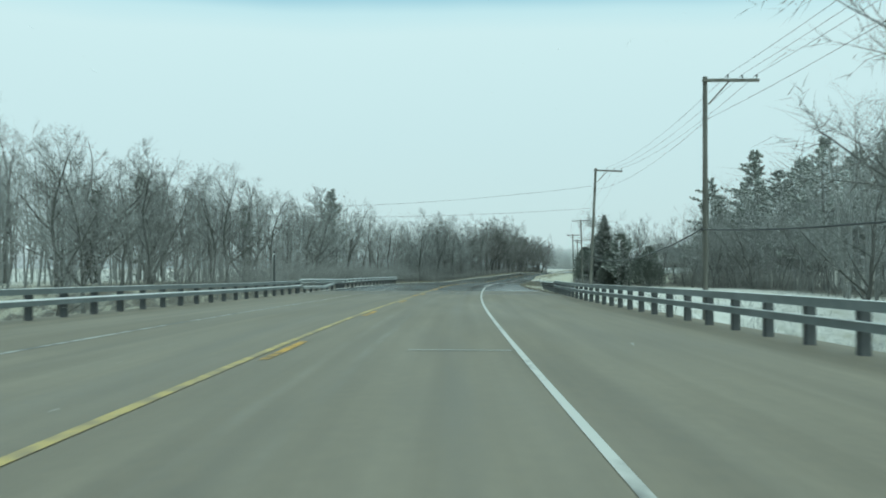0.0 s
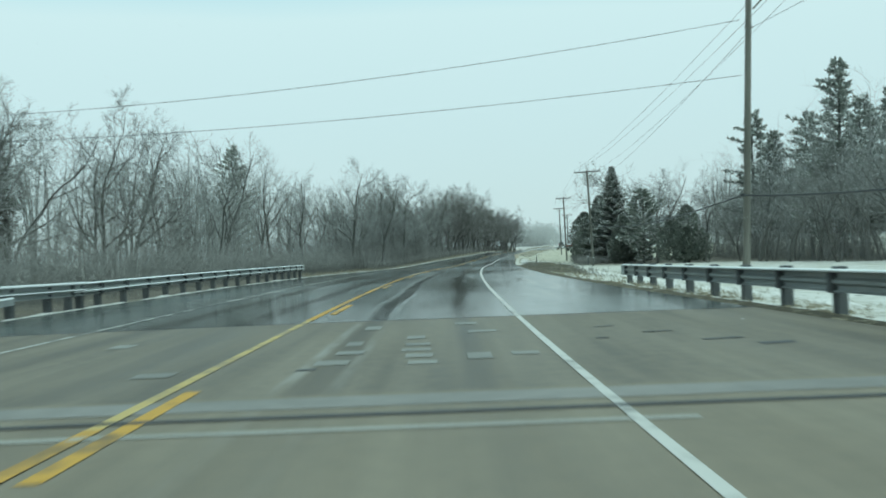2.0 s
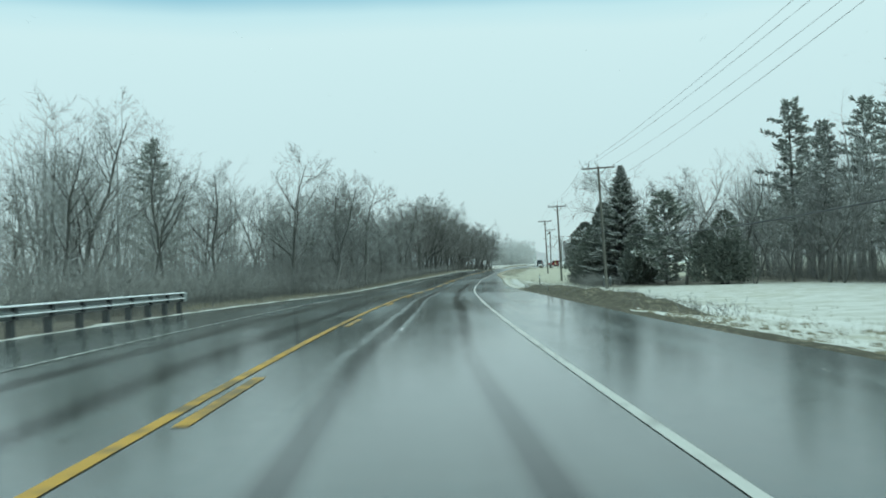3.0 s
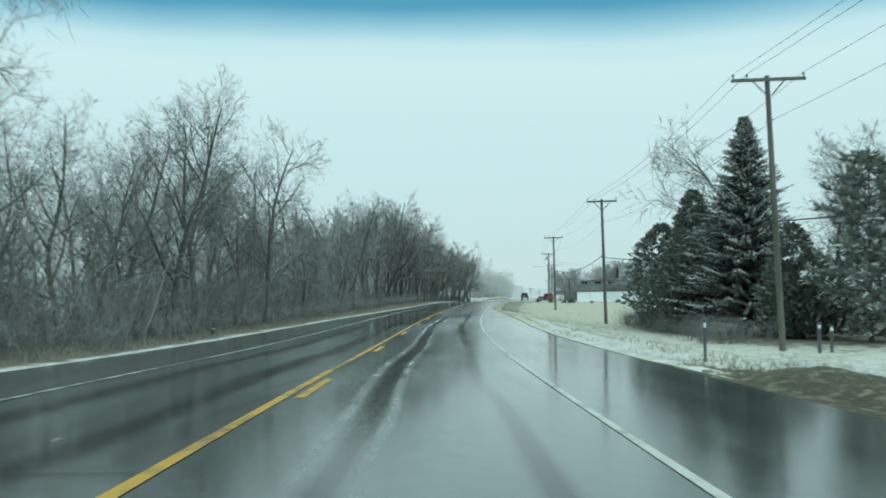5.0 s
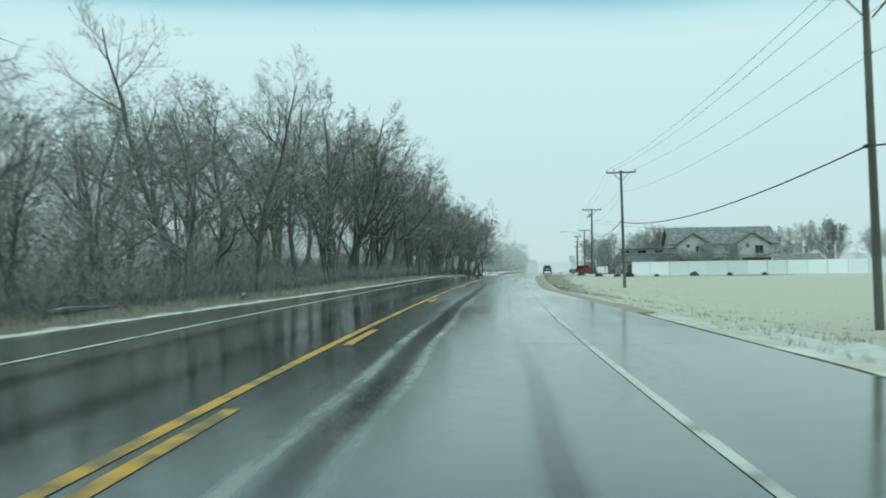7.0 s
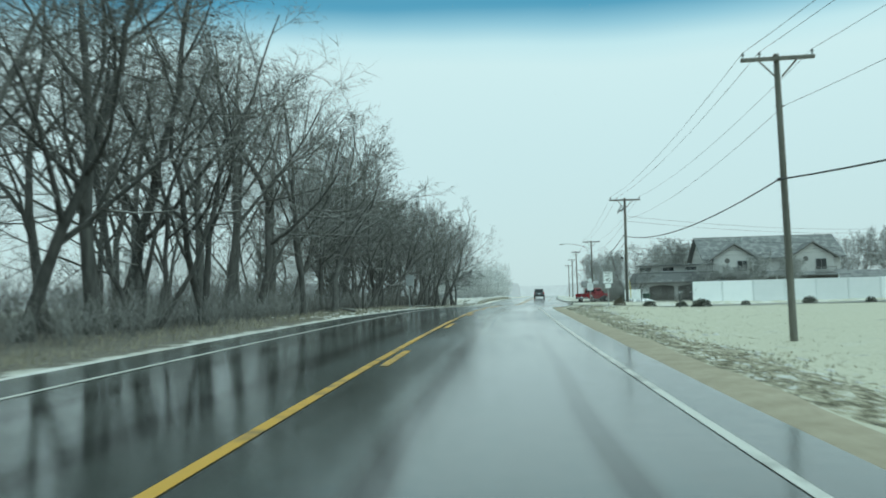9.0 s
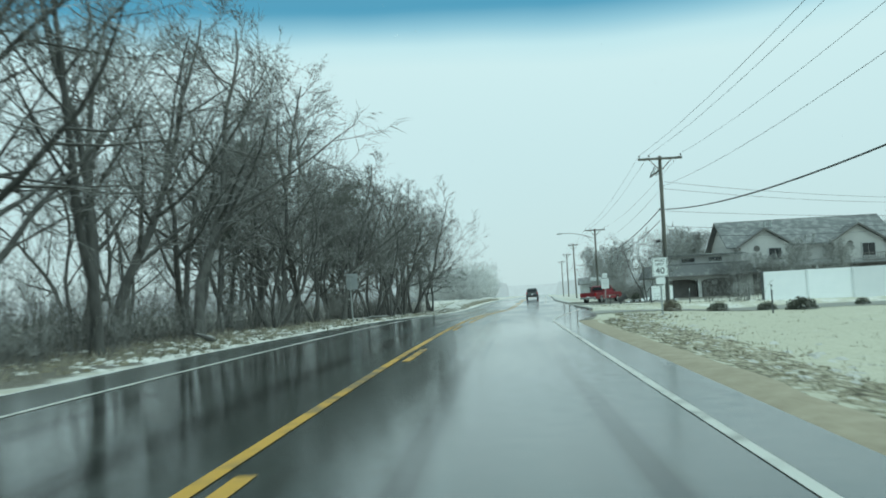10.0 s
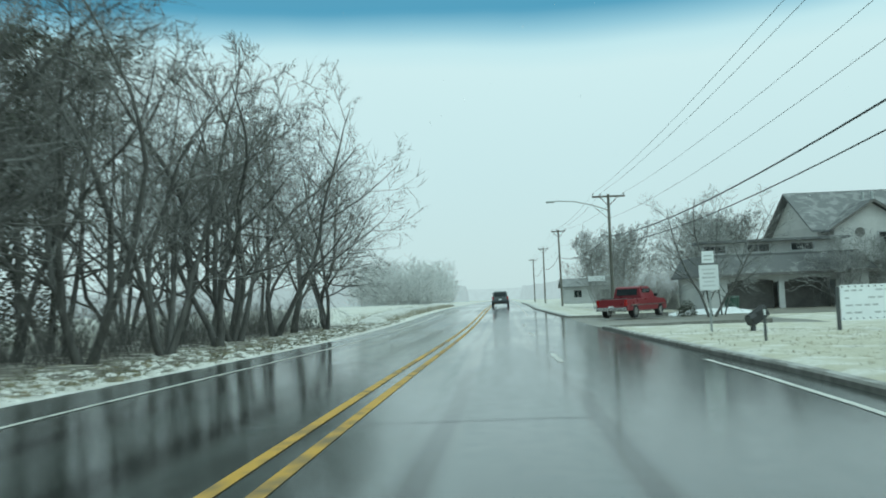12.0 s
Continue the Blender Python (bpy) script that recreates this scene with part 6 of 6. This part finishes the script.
def low_shed(s, u, w, d, h, rz, label, wall):
    b = thing("outbuilding", label, "building", m=place(s, u, -0.4, rz))
    part("wall", box(B(), (w / 2, d / 2, h / 2), (w, d, h)), M[wall], b)
    part("roof", roof_sheet([(-0.4, -0.4, h), (w + 0.4, -0.4, h), (w + 0.4, d / 2, h + 1.2), (-0.4, d / 2, h + 1.2)], 0.14), M["shingle"], b)
    part("roof", roof_sheet([(-0.4, d + 0.4, h), (w + 0.4, d + 0.4, h), (w + 0.4, d / 2, h + 1.2), (-0.4, d / 2, h + 1.2)], 0.14), M["shingle"], b)
    for k in range(max(1, int(w / 4))):
        window(b, 2 + 4 * k, 0, h * 0.58, 1.1, 1.0)
    return b


low_shed(352, 47.5, 12, 8, 2.8, 2, "low house with a pale snowy roof beside the larger house", "siding")
low_shed(392, 10.5, 8, 7, 2.6, 0, "small grey building farther along the road", "dull_trim")


def white_fence():
    """Vinyl panels between posts, running away from the road."""
    f = thing("fence", "long plain white panel fence across the grassy lot", "fence")
    n = 14
    for i in range(n + 1):
        s, u = 270.8 - 0.10 * i, 15.3 + 2.35 * i
        p = part("fence_post", box(B(), (0, 0, 0.75), (0.13, 0.13, 2.3), bevel=0.015), M["trim" if i else "post"], f)
        p.matrix_world = place(s, u, -0.35)
        if i < n:
            q = part("fence_panel", box(B(), (1.175, 0, 0.92), (2.24, 0.05, 1.92), bevel=0.01), M["vinyl"], f)
            q.matrix_world = place(s, u, -0.35, -2.4)


white_fence()


def shrub(s, u, size, squash, label, seed, kind):
    """A clipped shrub of small leaves round a stem."""
    r = random.Random(seed)
    wood, leaf = Soup(), Soup()
    for _ in range(6):
        q, k = limb(r, Vector((0, 0, -0.1)), spread(Vector((0, 0, 1)), r.uniform(0.2, 0.9), r.uniform(0, 6.28)), 0.5, 0.02, 3, 0.02, 0.1)
        wood.tube(q, k, 4)
    for _ in range(1700):
        w, t = r.uniform(0, 6.28), math.acos(r.uniform(-0.25, 1))
        d = Vector((math.cos(w) * math.sin(t), math.sin(w) * math.sin(t), math.cos(t)))
        k = r.uniform(0.15, 1.0) ** 0.5 * (1 + 0.22 * noise.noise(d * 2.2 + Vector((seed, 0, 0))))
        p = Vector((d.x * 0.5 * k, d.y * 0.5 * k, 0.03 + max(0, d.z * squash * k)))
        way = (d + Vector((r.uniform(-0.7, 0.7), r.uniform(-0.7, 0.7), r.uniform(-0.3, 0.7)))).normalized() * r.uniform(0.04, 0.09)
        f = way.orthogonal().normalized() * 0.022
        leaf.quad(p, p + way * 0.5 + f, p + way, p + way * 0.5 - f)
    t = thing("shrub", label, "shrub", "clipped shrubs", m=place(s, u, gz(s, u), 0, size))
    part("stems", wood.mesh("stems", M["bark"]), None, t)
    part("leaves", leaf.mesh("leaves", M[kind], False), None, t)


for i, (s, u, size, sq, kind) in enumerate(((260.5, 8.8, 0.85, 0.58, "brown_hedge"), (260.9, 10.9, 0.92, 0.42, "hedge"), (261.3, 13.1, 0.85, 0.38, "hedge"), (260.2, 14.3, 1.3, 0.36, "hedge"), (262.7, 17.7, 0.65, 0.5, "hedge"), (262.6, 22.0, 1.0, 0.5, "hedge"), (262.4, 26.0, 0.75, 0.5, "hedge"), (263.0, 30.0, 0.7, 0.5, "hedge"), (319.5, 13.4, 1.2, 0.8, "hedge"))):
    shrub(s, u, size, sq, "low brown twiggy shrub on the snowy grass" if kind == "brown_hedge" else "low dark clipped shrub on the snowy grass", i + 3, kind)


def text_part(name, body, size, material, parent, m):
    """Letters as a mesh."""
    cu = bpy.data.curves.new(name, "FONT")
    cu.body, cu.size, cu.align_x, cu.align_y, cu.extrude = body, size, "CENTER", "CENTER", 0.002
    tmp = bpy.data.objects.new(name, cu)
    me = bpy.data.meshes.new_from_object(tmp)
    bpy.data.objects.remove(tmp)
    me.materials.append(material)
    ob = part(name, me, material, parent)
    ob.matrix_local = m
    return ob


def speed_sign():
    t = thing("speed_limit_sign", "white speed limit 40 sign on a thin steel post", "road sign", m=place(255.9, 7.75, 0.2, 3))
    part("post", box(B(), (0, 0.03, 0.7), (0.06, 0.04, 2.5)), M["steel"], t)
    plate = box(B(), (0, 0, 1.52), (0.61, 0.012, 0.76))
    part("plate", plate, M["sign_white"], t)
    fr = B()
    for cx, cz, sx, sz in ((0, 1.875, 0.56, 0.014), (0, 1.165, 0.56, 0.014), (-0.275, 1.52, 0.014, 0.70), (0.275, 1.52, 0.014, 0.70)):
        box(fr, (cx, -0.009, cz), (sx, 0.004, sz))
    part("border", fr, M["black"], t)
    up = Matrix.Rotation(radians(90), 4, "X")
    for body, size, z in (("SPEED", 0.145, 1.77), ("LIMIT", 0.145, 1.62), ("40", 0.36, 1.36)):
        text_part("lettering", body, size, M["black"], t, Matrix.Translation((0, -0.012, z)) @ up)
    part("small_plate", box(B(), (0, 0.0, 0.98), (0.36, 0.012, 0.26)), M["sign_white"], t)


speed_sign()


def sign_back():
    t = thing("road_sign", "grey metal back of a road sign on a steel post", "road sign", m=place(265.0, -6.45, -0.1, 184))
    part("post", box(B(), (0, 0.03, 1.0), (0.06, 0.045, 2.7), tilt=(0, 2, 0)), M["steel"], t)
    part("plate", box(B(), (-0.06, -0.01, 2.2), (0.56, 0.012, 0.80), bevel=0.003), M["back_metal"], t)
    for z in (1.95, 2.45):
        part("bracket", box(B(), (-0.05, 0.05, z), (0.40, 0.03, 0.05)), M["steel"], t)


sign_back()


def board_sign():
    t = thing("notice_board", "white board with rows of small unreadable print on two dark posts", "sign", m=place(288.7, 11.3, 0.05, -4))
    for x in (0.12, 1.78):
        part("post", box(B(), (x, 0.05, 0.45), (0.10, 0.10, 1.5), bevel=0.01), M["post"], t)
    part("board", box(B(), (0.95, 0, 0.74), (1.56, 0.04, 1.0), bevel=0.006), M["sign_white"], t)
    r = random.Random(4)
    for row in range(4):
        x = 0.30
        while x < 1.5:
            w = r.uniform(0.08, 0.22)
            if r.random() < 0.8:
                part("print_bar", box(B(), (x + w / 2, -0.024, 1.08 - 0.21 * row), (w, 0.006, 0.05)), M["faint_print"], t)
            x += w + 0.07
    for k in range(9):
        for z in (1.19, 0.29):
            part("dot", rod(B(), (0.23 + 0.18 * k, -0.028, z), (0.23 + 0.18 * k, -0.02, z), 0.022, None, 8), M["post"], t)


board_sign()


def small_sign(s, u, z, w, h, label, bars, topper=False):
    t = thing("small_sign", label, "sign", m=place(s, u, 0, 2))
    part("post", box(B(), (0, 0.03, z / 2 - 0.1), (0.06, 0.05, z + 0.3)), M["steel"], t)
    part("plate", box(B(), (0, 0, z), (w, 0.02, h), bevel=0.004), M["sign_white"], t)
    for k in range(bars):
        part("print_bar", box(B(), (0, -0.014, z + h * (0.32 - 0.64 * k / max(1, bars - 1))), (w * (0.7 - 0.15 * (k % 2)), 0.006, h * 0.07)), M["faint_print"], t)
    if topper:
        part("topper", box(B(), (0, 0.02, z + h / 2 + 0.24), (w * 0.62, 0.02, 0.36), bevel=0.004), M["sign_white"], t)
        for dz in (0.16, 0.28):
            part("print_bar", box(B(), (0, 0.007, z + h / 2 + dz), (w * 0.4, 0.006, 0.04)), M["faint_print"], t)


small_sign(290.0, 8.15, 1.70, 0.58, 0.76, "white sign with unreadable lines and a topper on a steel post", 5, True)
small_sign(349, 10.9, 2.6, 1.6, 0.5, "long pale sign near low buildings", 0)


def post_box():
    t = thing("mailbox", "black mailbox tipped over on a short dark post", "mailbox", m=place(289.5, 9.35, 0, -62))
    part("post", box(B(), (0, -0.16, 0.12), (0.11, 0.11, 0.85), bevel=0.01), M["post"], t)
    tip = Matrix.Translation((0, 0, 0.52)) @ Matrix.Rotation(radians(27), 4, "X")
    bm = prism([(-0.15, -0.16), (0.15, -0.16), (0.15, 0.06), (0.10, 0.15), (0, 0.19), (-0.10, 0.15), (-0.15, 0.06)], -0.33, 0.33)
    body = part("body", bm, M["black"], t)
    body.matrix_local = tip
    part("door", box(B(), (0, -0.345, -0.01), (0.25, 0.02, 0.26), bevel=0.005), M["post"], body)
    part("flag", box(B(), (0.165, 0.0, 0.10), (0.015, 0.16, 0.10)), M["black"], body)


post_box()


def marker(s, u, h, label, w=0.07):
    t = thing("marker_post", label, "post", "roadside marker posts", m=place(s, u, 0))
    part("post", box(B(), (0, 0, h / 2 - 0.2), (w, 0.04, h + 0.5), bevel=0.008), M["post"], t)
    part("reflector", box(B(), (0, -0.026, h - 0.1), (w * 0.8, 0.012, 0.12)), M["sign_white"], t)


marker(133.6, 8.4, 0.75, "thin dark delineator post at the pavement edge")
marker(140.5, 14.0, 0.5, "short dark wooden marker post", 0.12)
marker(141.0, 14.6, 0.4, "short dark wooden marker post", 0.10)
marker(52.4, -8.7, 2.45, "thin dark post behind the railing", 0.11)
for s, u, h in ((258.0, 12.5, 0.75), (284, 8.0, 0.8), (276, 12.2, 0.9), (278, 15.5, 0.9), (279, 16.4, 0.9), (281, 20.5, 0.85)):
    marker(s, u, h, "short thin post in the snowy grass", 0.06)


def bin_thing(s, u):
    t = thing("litter_bin", "dark green plastic bin before the garage", "bin", m=place(s, u, -0.25))
    part("body", rod(B(), (0, 0, 0), (0, 0, 1.0), 0.42, 0.5, 14), M["green_bin"], t)
    part("lid", rod(B(), (0, 0, 1.0), (0, 0, 1.12), 0.54, 0.45, 14), M["green_bin"], t)


bin_thing(322.5, 16.9)
patch("snow_bed", 319.6, 323.8, 12.6, 18.2, M["rail_snow"], "snow-covered planting bed before the garage", "snow",
      lambda s, u, a, b: 0.06 + 0.32 * min(1, 3 * a) * min(1, 5 * b) * (1 + 0.4 * noise.noise((s * 1.1, u * 1.1, 2))), 14, 10)
t = thing("fallen_branch", "pale fallen branch leaning in the brush", "branch")
so = Soup()
q, k = limb(random.Random(3), at(142.0, -8.3, -0.1), Vector((0.35, 0.1, 1)).normalized(), 3.4, 0.05, 5, 0.0, 0.08)
so.tube(q, k, 6)
part("stem", so.mesh("stem", M["twig_hazed"]), None, t)
for i, (s, u, a) in enumerate(((150, -8.1, 20), (176, -7.6, -15), (188, -7.2, 8), (268, -6.8, 12), (275, -7.0, -20), (246, -7.1, 30))):
    t = thing("fallen_log", "snow-topped fallen log at the foot of the wood", "log", "fallen logs", m=place(s, u, gz(s, u) + 0.12, a + 90))
    so = Soup()
    q, k = limb(random.Random(i), Vector((-1.4, 0, 0)), Vector((1, 0, 0.02)), 2.8, 0.12, 5, 0.0, 0.04)
    k[0] = 0.03
    so.tube(q, k, 7, True)
    part("stem", so.mesh("stem", M["bark"]), None, t)


# ---- vehicles ----
def shell(profile, half, inset):
    """A car body drawn across y=-half..half from an (x, z) outline; points above the belt lean in."""
    bm = B()
    a, b = [], []
    for x, z in profile:
        lean = inset * max(0.0, z - 0.95)
        a.append(bm.verts.new((x, -half + lean, z)))
        b.append(bm.verts.new((x, half - lean, z)))
    bm.faces.new(a)
    bm.faces.new(b[::-1])
    n = len(profile)
    for i in range(n):
        j = (i + 1) % n
        bm.faces.new((a[i], a[j], b[j], b[i]))
    bmesh.ops.recalc_face_normals(bm, faces=bm.faces)
    bmesh.ops.bevel(bm, geom=bm.edges[:], offset=0.04, segments=2, affect="EDGES", profile=0.6)
    return bm


def wheel(parent, x, y, r):
    w = part("wheel", rod(B(), (x, y - 0.12, r), (x, y + 0.12, r), r, None, 22), M["tyre"], parent)
    part("rim", rod(B(), (x, y - 0.135, r), (x, y + 0.135, r), r * 0.62, None, 16), M["chrome"], w)


def pickup(m):
    v = thing("pickup_truck", "red pickup truck turning into a side entrance", "pickup truck", m=m)
    part("body", shell([(-2.65, 0.42), (-2.68, 0.62), (-2.66, 1.06), (-0.62, 1.08), (-0.55, 1.10), (1.05, 1.10), (2.35, 1.02), (2.62, 0.88), (2.66, 0.48), (2.5, 0.40)], 0.95, 0.1), M["red"], v)
    part("cab", shell([(-0.72, 1.02), (-0.62, 1.68), (-0.40, 1.76), (0.55, 1.76), (0.78, 1.70), (1.45, 1.06)], 0.90, 0.22), M["red"], v)
    part("rear_window", box(B(), (-0.685, 0, 1.44), (0.03, 1.25, 0.36), tilt=(0, 9, 0)), M["glass"], v)
    part("windscreen", box(B(), (1.13, 0, 1.42), (0.03, 1.3, 0.58), tilt=(0, -46, 0)), M["glass"], v)
    for y in (-0.80, 0.80):
        part("side_window", box(B(), (0.1, y, 1.44), (1.05, 0.04, 0.36), bevel=0.01, tilt=(-13 if y > 0 else 13, 0, 0)), M["glass"], v)
    part("cargo_floor", box(B(), (-1.68, 0, 1.085), (1.75, 1.5, 0.03)), M["tyre"], v)
    part("tailgate", box(B(), (-2.69, 0, 0.82), (0.04, 1.5, 0.44), bevel=0.012), M["red"], v)
    part("rear_bumper", box(B(), (-2.76, 0, 0.52), (0.16, 1.8, 0.2), bevel=0.03), M["chrome"], v)
    part("front_bumper", box(B(), (2.68, 0, 0.5), (0.14, 1.8, 0.22), bevel=0.03), M["chrome"], v)
    for y in (-0.85, 0.85):
        part("tail_lamp", box(B(), (-2.69, y, 0.86), (0.06, 0.16, 0.34), bevel=0.01), M["tail"], v)
        part("headlamp", box(B(), (2.62, y * 0.85, 0.82), (0.1, 0.34, 0.18), bevel=0.02), M["sign_white"], v)
        part("mirror", box(B(), (0.95, y * 1.22, 1.24), (0.12, 0.2, 0.18), bevel=0.03), M["black"], v)
        for x in (-1.65, 1.75):
            wheel(v, x, y * 0.98, 0.37)
    part("stripe", box(B(), (0.0, -0.955, 0.72), (4.6, 0.02, 0.05)), M["chrome"], v)
    part("number_plate", box(B(), (-2.79, 0, 0.62), (0.01, 0.32, 0.15)), M["sign_white"], v)


def suv(m):
    v = thing("suv", "dark grey sport utility vehicle driving along the wet road", "car", m=m)
    part("body", shell([(-2.25, 0.38), (-2.32, 0.7), (-2.25, 1.08), (1.0, 1.10), (2.1, 1.0), (2.3, 0.8), (2.3, 0.42)], 0.93, 0.1), M["grey_car"], v)
    part("cabin", shell([(-2.2, 1.02), (-2.02, 1.70), (-1.8, 1.78), (0.35, 1.76), (1.2, 1.06)], 0.89, 0.24), M["grey_car"], v)
    part("rear_window", box(B(), (-2.12, 0, 1.42), (0.03, 1.24, 0.42), tilt=(0, 14, 0)), M["glass"], v)
    part("windscreen", box(B(), (0.83, 0, 1.42), (0.03, 1.3, 0.62), tilt=(0, -50, 0)), M["glass"], v)
    for y in (-0.79, 0.79):
        part("side_window", box(B(), (-0.7, y, 1.43), (2.1, 0.04, 0.38), bevel=0.01, tilt=(-14 if y > 0 else 14, 0, 0)), M["glass"], v)
        part("tail_lamp", box(B(), (-2.28, y * 1.04, 1.02), (0.08, 0.16, 0.34), bevel=0.01), M["tail"], v)
        part("headlamp", box(B(), (2.25, y * 0.9, 0.82), (0.1, 0.34, 0.16), bevel=0.02), M["sign_white"], v)
        part("roof_rail", box(B(), (-0.7, y * 0.82, 1.81), (2.0, 0.04, 0.05), bevel=0.01), M["black"], v)
        for x in (-1.45, 1.4):
            wheel(v, x, y * 1.08, 0.36)
    part("rear_bumper", box(B(), (-2.34, 0, 0.52), (0.12, 1.75, 0.26), bevel=0.04), M["black"], v)
    part("number_plate", box(B(), (-2.345, 0, 0.86), (0.02, 0.32, 0.15)), M["sign_white"], v)


pickup(place(315.0, 9.4, 0.0, 57))
suv(place(364, 1.5, 0.0, 90))


# ---- distance ----
def far_woods(name, label, points, height, seed, tone):
    """A far band of woods with an uneven top; its haze is put in as a glowing tone."""
    verts, faces = [], []
    rows = []
    for (s0, u0), (s1, u1) in zip(points, points[1:]):
        n = 60
        rows += [(s0 + (s1 - s0) * i / n, u0 + (u1 - u0) * i / n) for i in range(n)]
    for i, (s, u) in enumerate(rows):
        w = (s + u) * 0.013 + seed
        h = height * (0.8 + 0.22 * noise.noise((w, seed, 0)) + 0.12 * noise.noise((w * 5, seed, 4)) + 0.05 * noise.noise((w * 16, seed, 9)))
        p = at(s, max(-60, min(60, u)), -1.0) + Vector((u - max(-60, min(60, u)), 0, 0))
        for z, back in ((0, 0), (h * 0.7, 2), (h, 6), (0, 14)):
            verts.append(p + Vector((0, back, z)))
        if i:
            for j in range(3):
                a = (i - 1) * 4 + j
                faces.append((a, a + 4, a + 5, a + 1))
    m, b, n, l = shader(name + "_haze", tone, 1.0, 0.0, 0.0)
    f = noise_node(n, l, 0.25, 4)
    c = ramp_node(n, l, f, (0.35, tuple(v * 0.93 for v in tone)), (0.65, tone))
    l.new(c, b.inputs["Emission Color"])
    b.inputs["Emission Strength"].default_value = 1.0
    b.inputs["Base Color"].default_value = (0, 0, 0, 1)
    me = mesh_of(name, verts, faces, m)
    me.polygons.foreach_set("use_smooth", [True] * len(me.polygons))
    tagged(new(name, me), label, "backdrop", kind="structure")


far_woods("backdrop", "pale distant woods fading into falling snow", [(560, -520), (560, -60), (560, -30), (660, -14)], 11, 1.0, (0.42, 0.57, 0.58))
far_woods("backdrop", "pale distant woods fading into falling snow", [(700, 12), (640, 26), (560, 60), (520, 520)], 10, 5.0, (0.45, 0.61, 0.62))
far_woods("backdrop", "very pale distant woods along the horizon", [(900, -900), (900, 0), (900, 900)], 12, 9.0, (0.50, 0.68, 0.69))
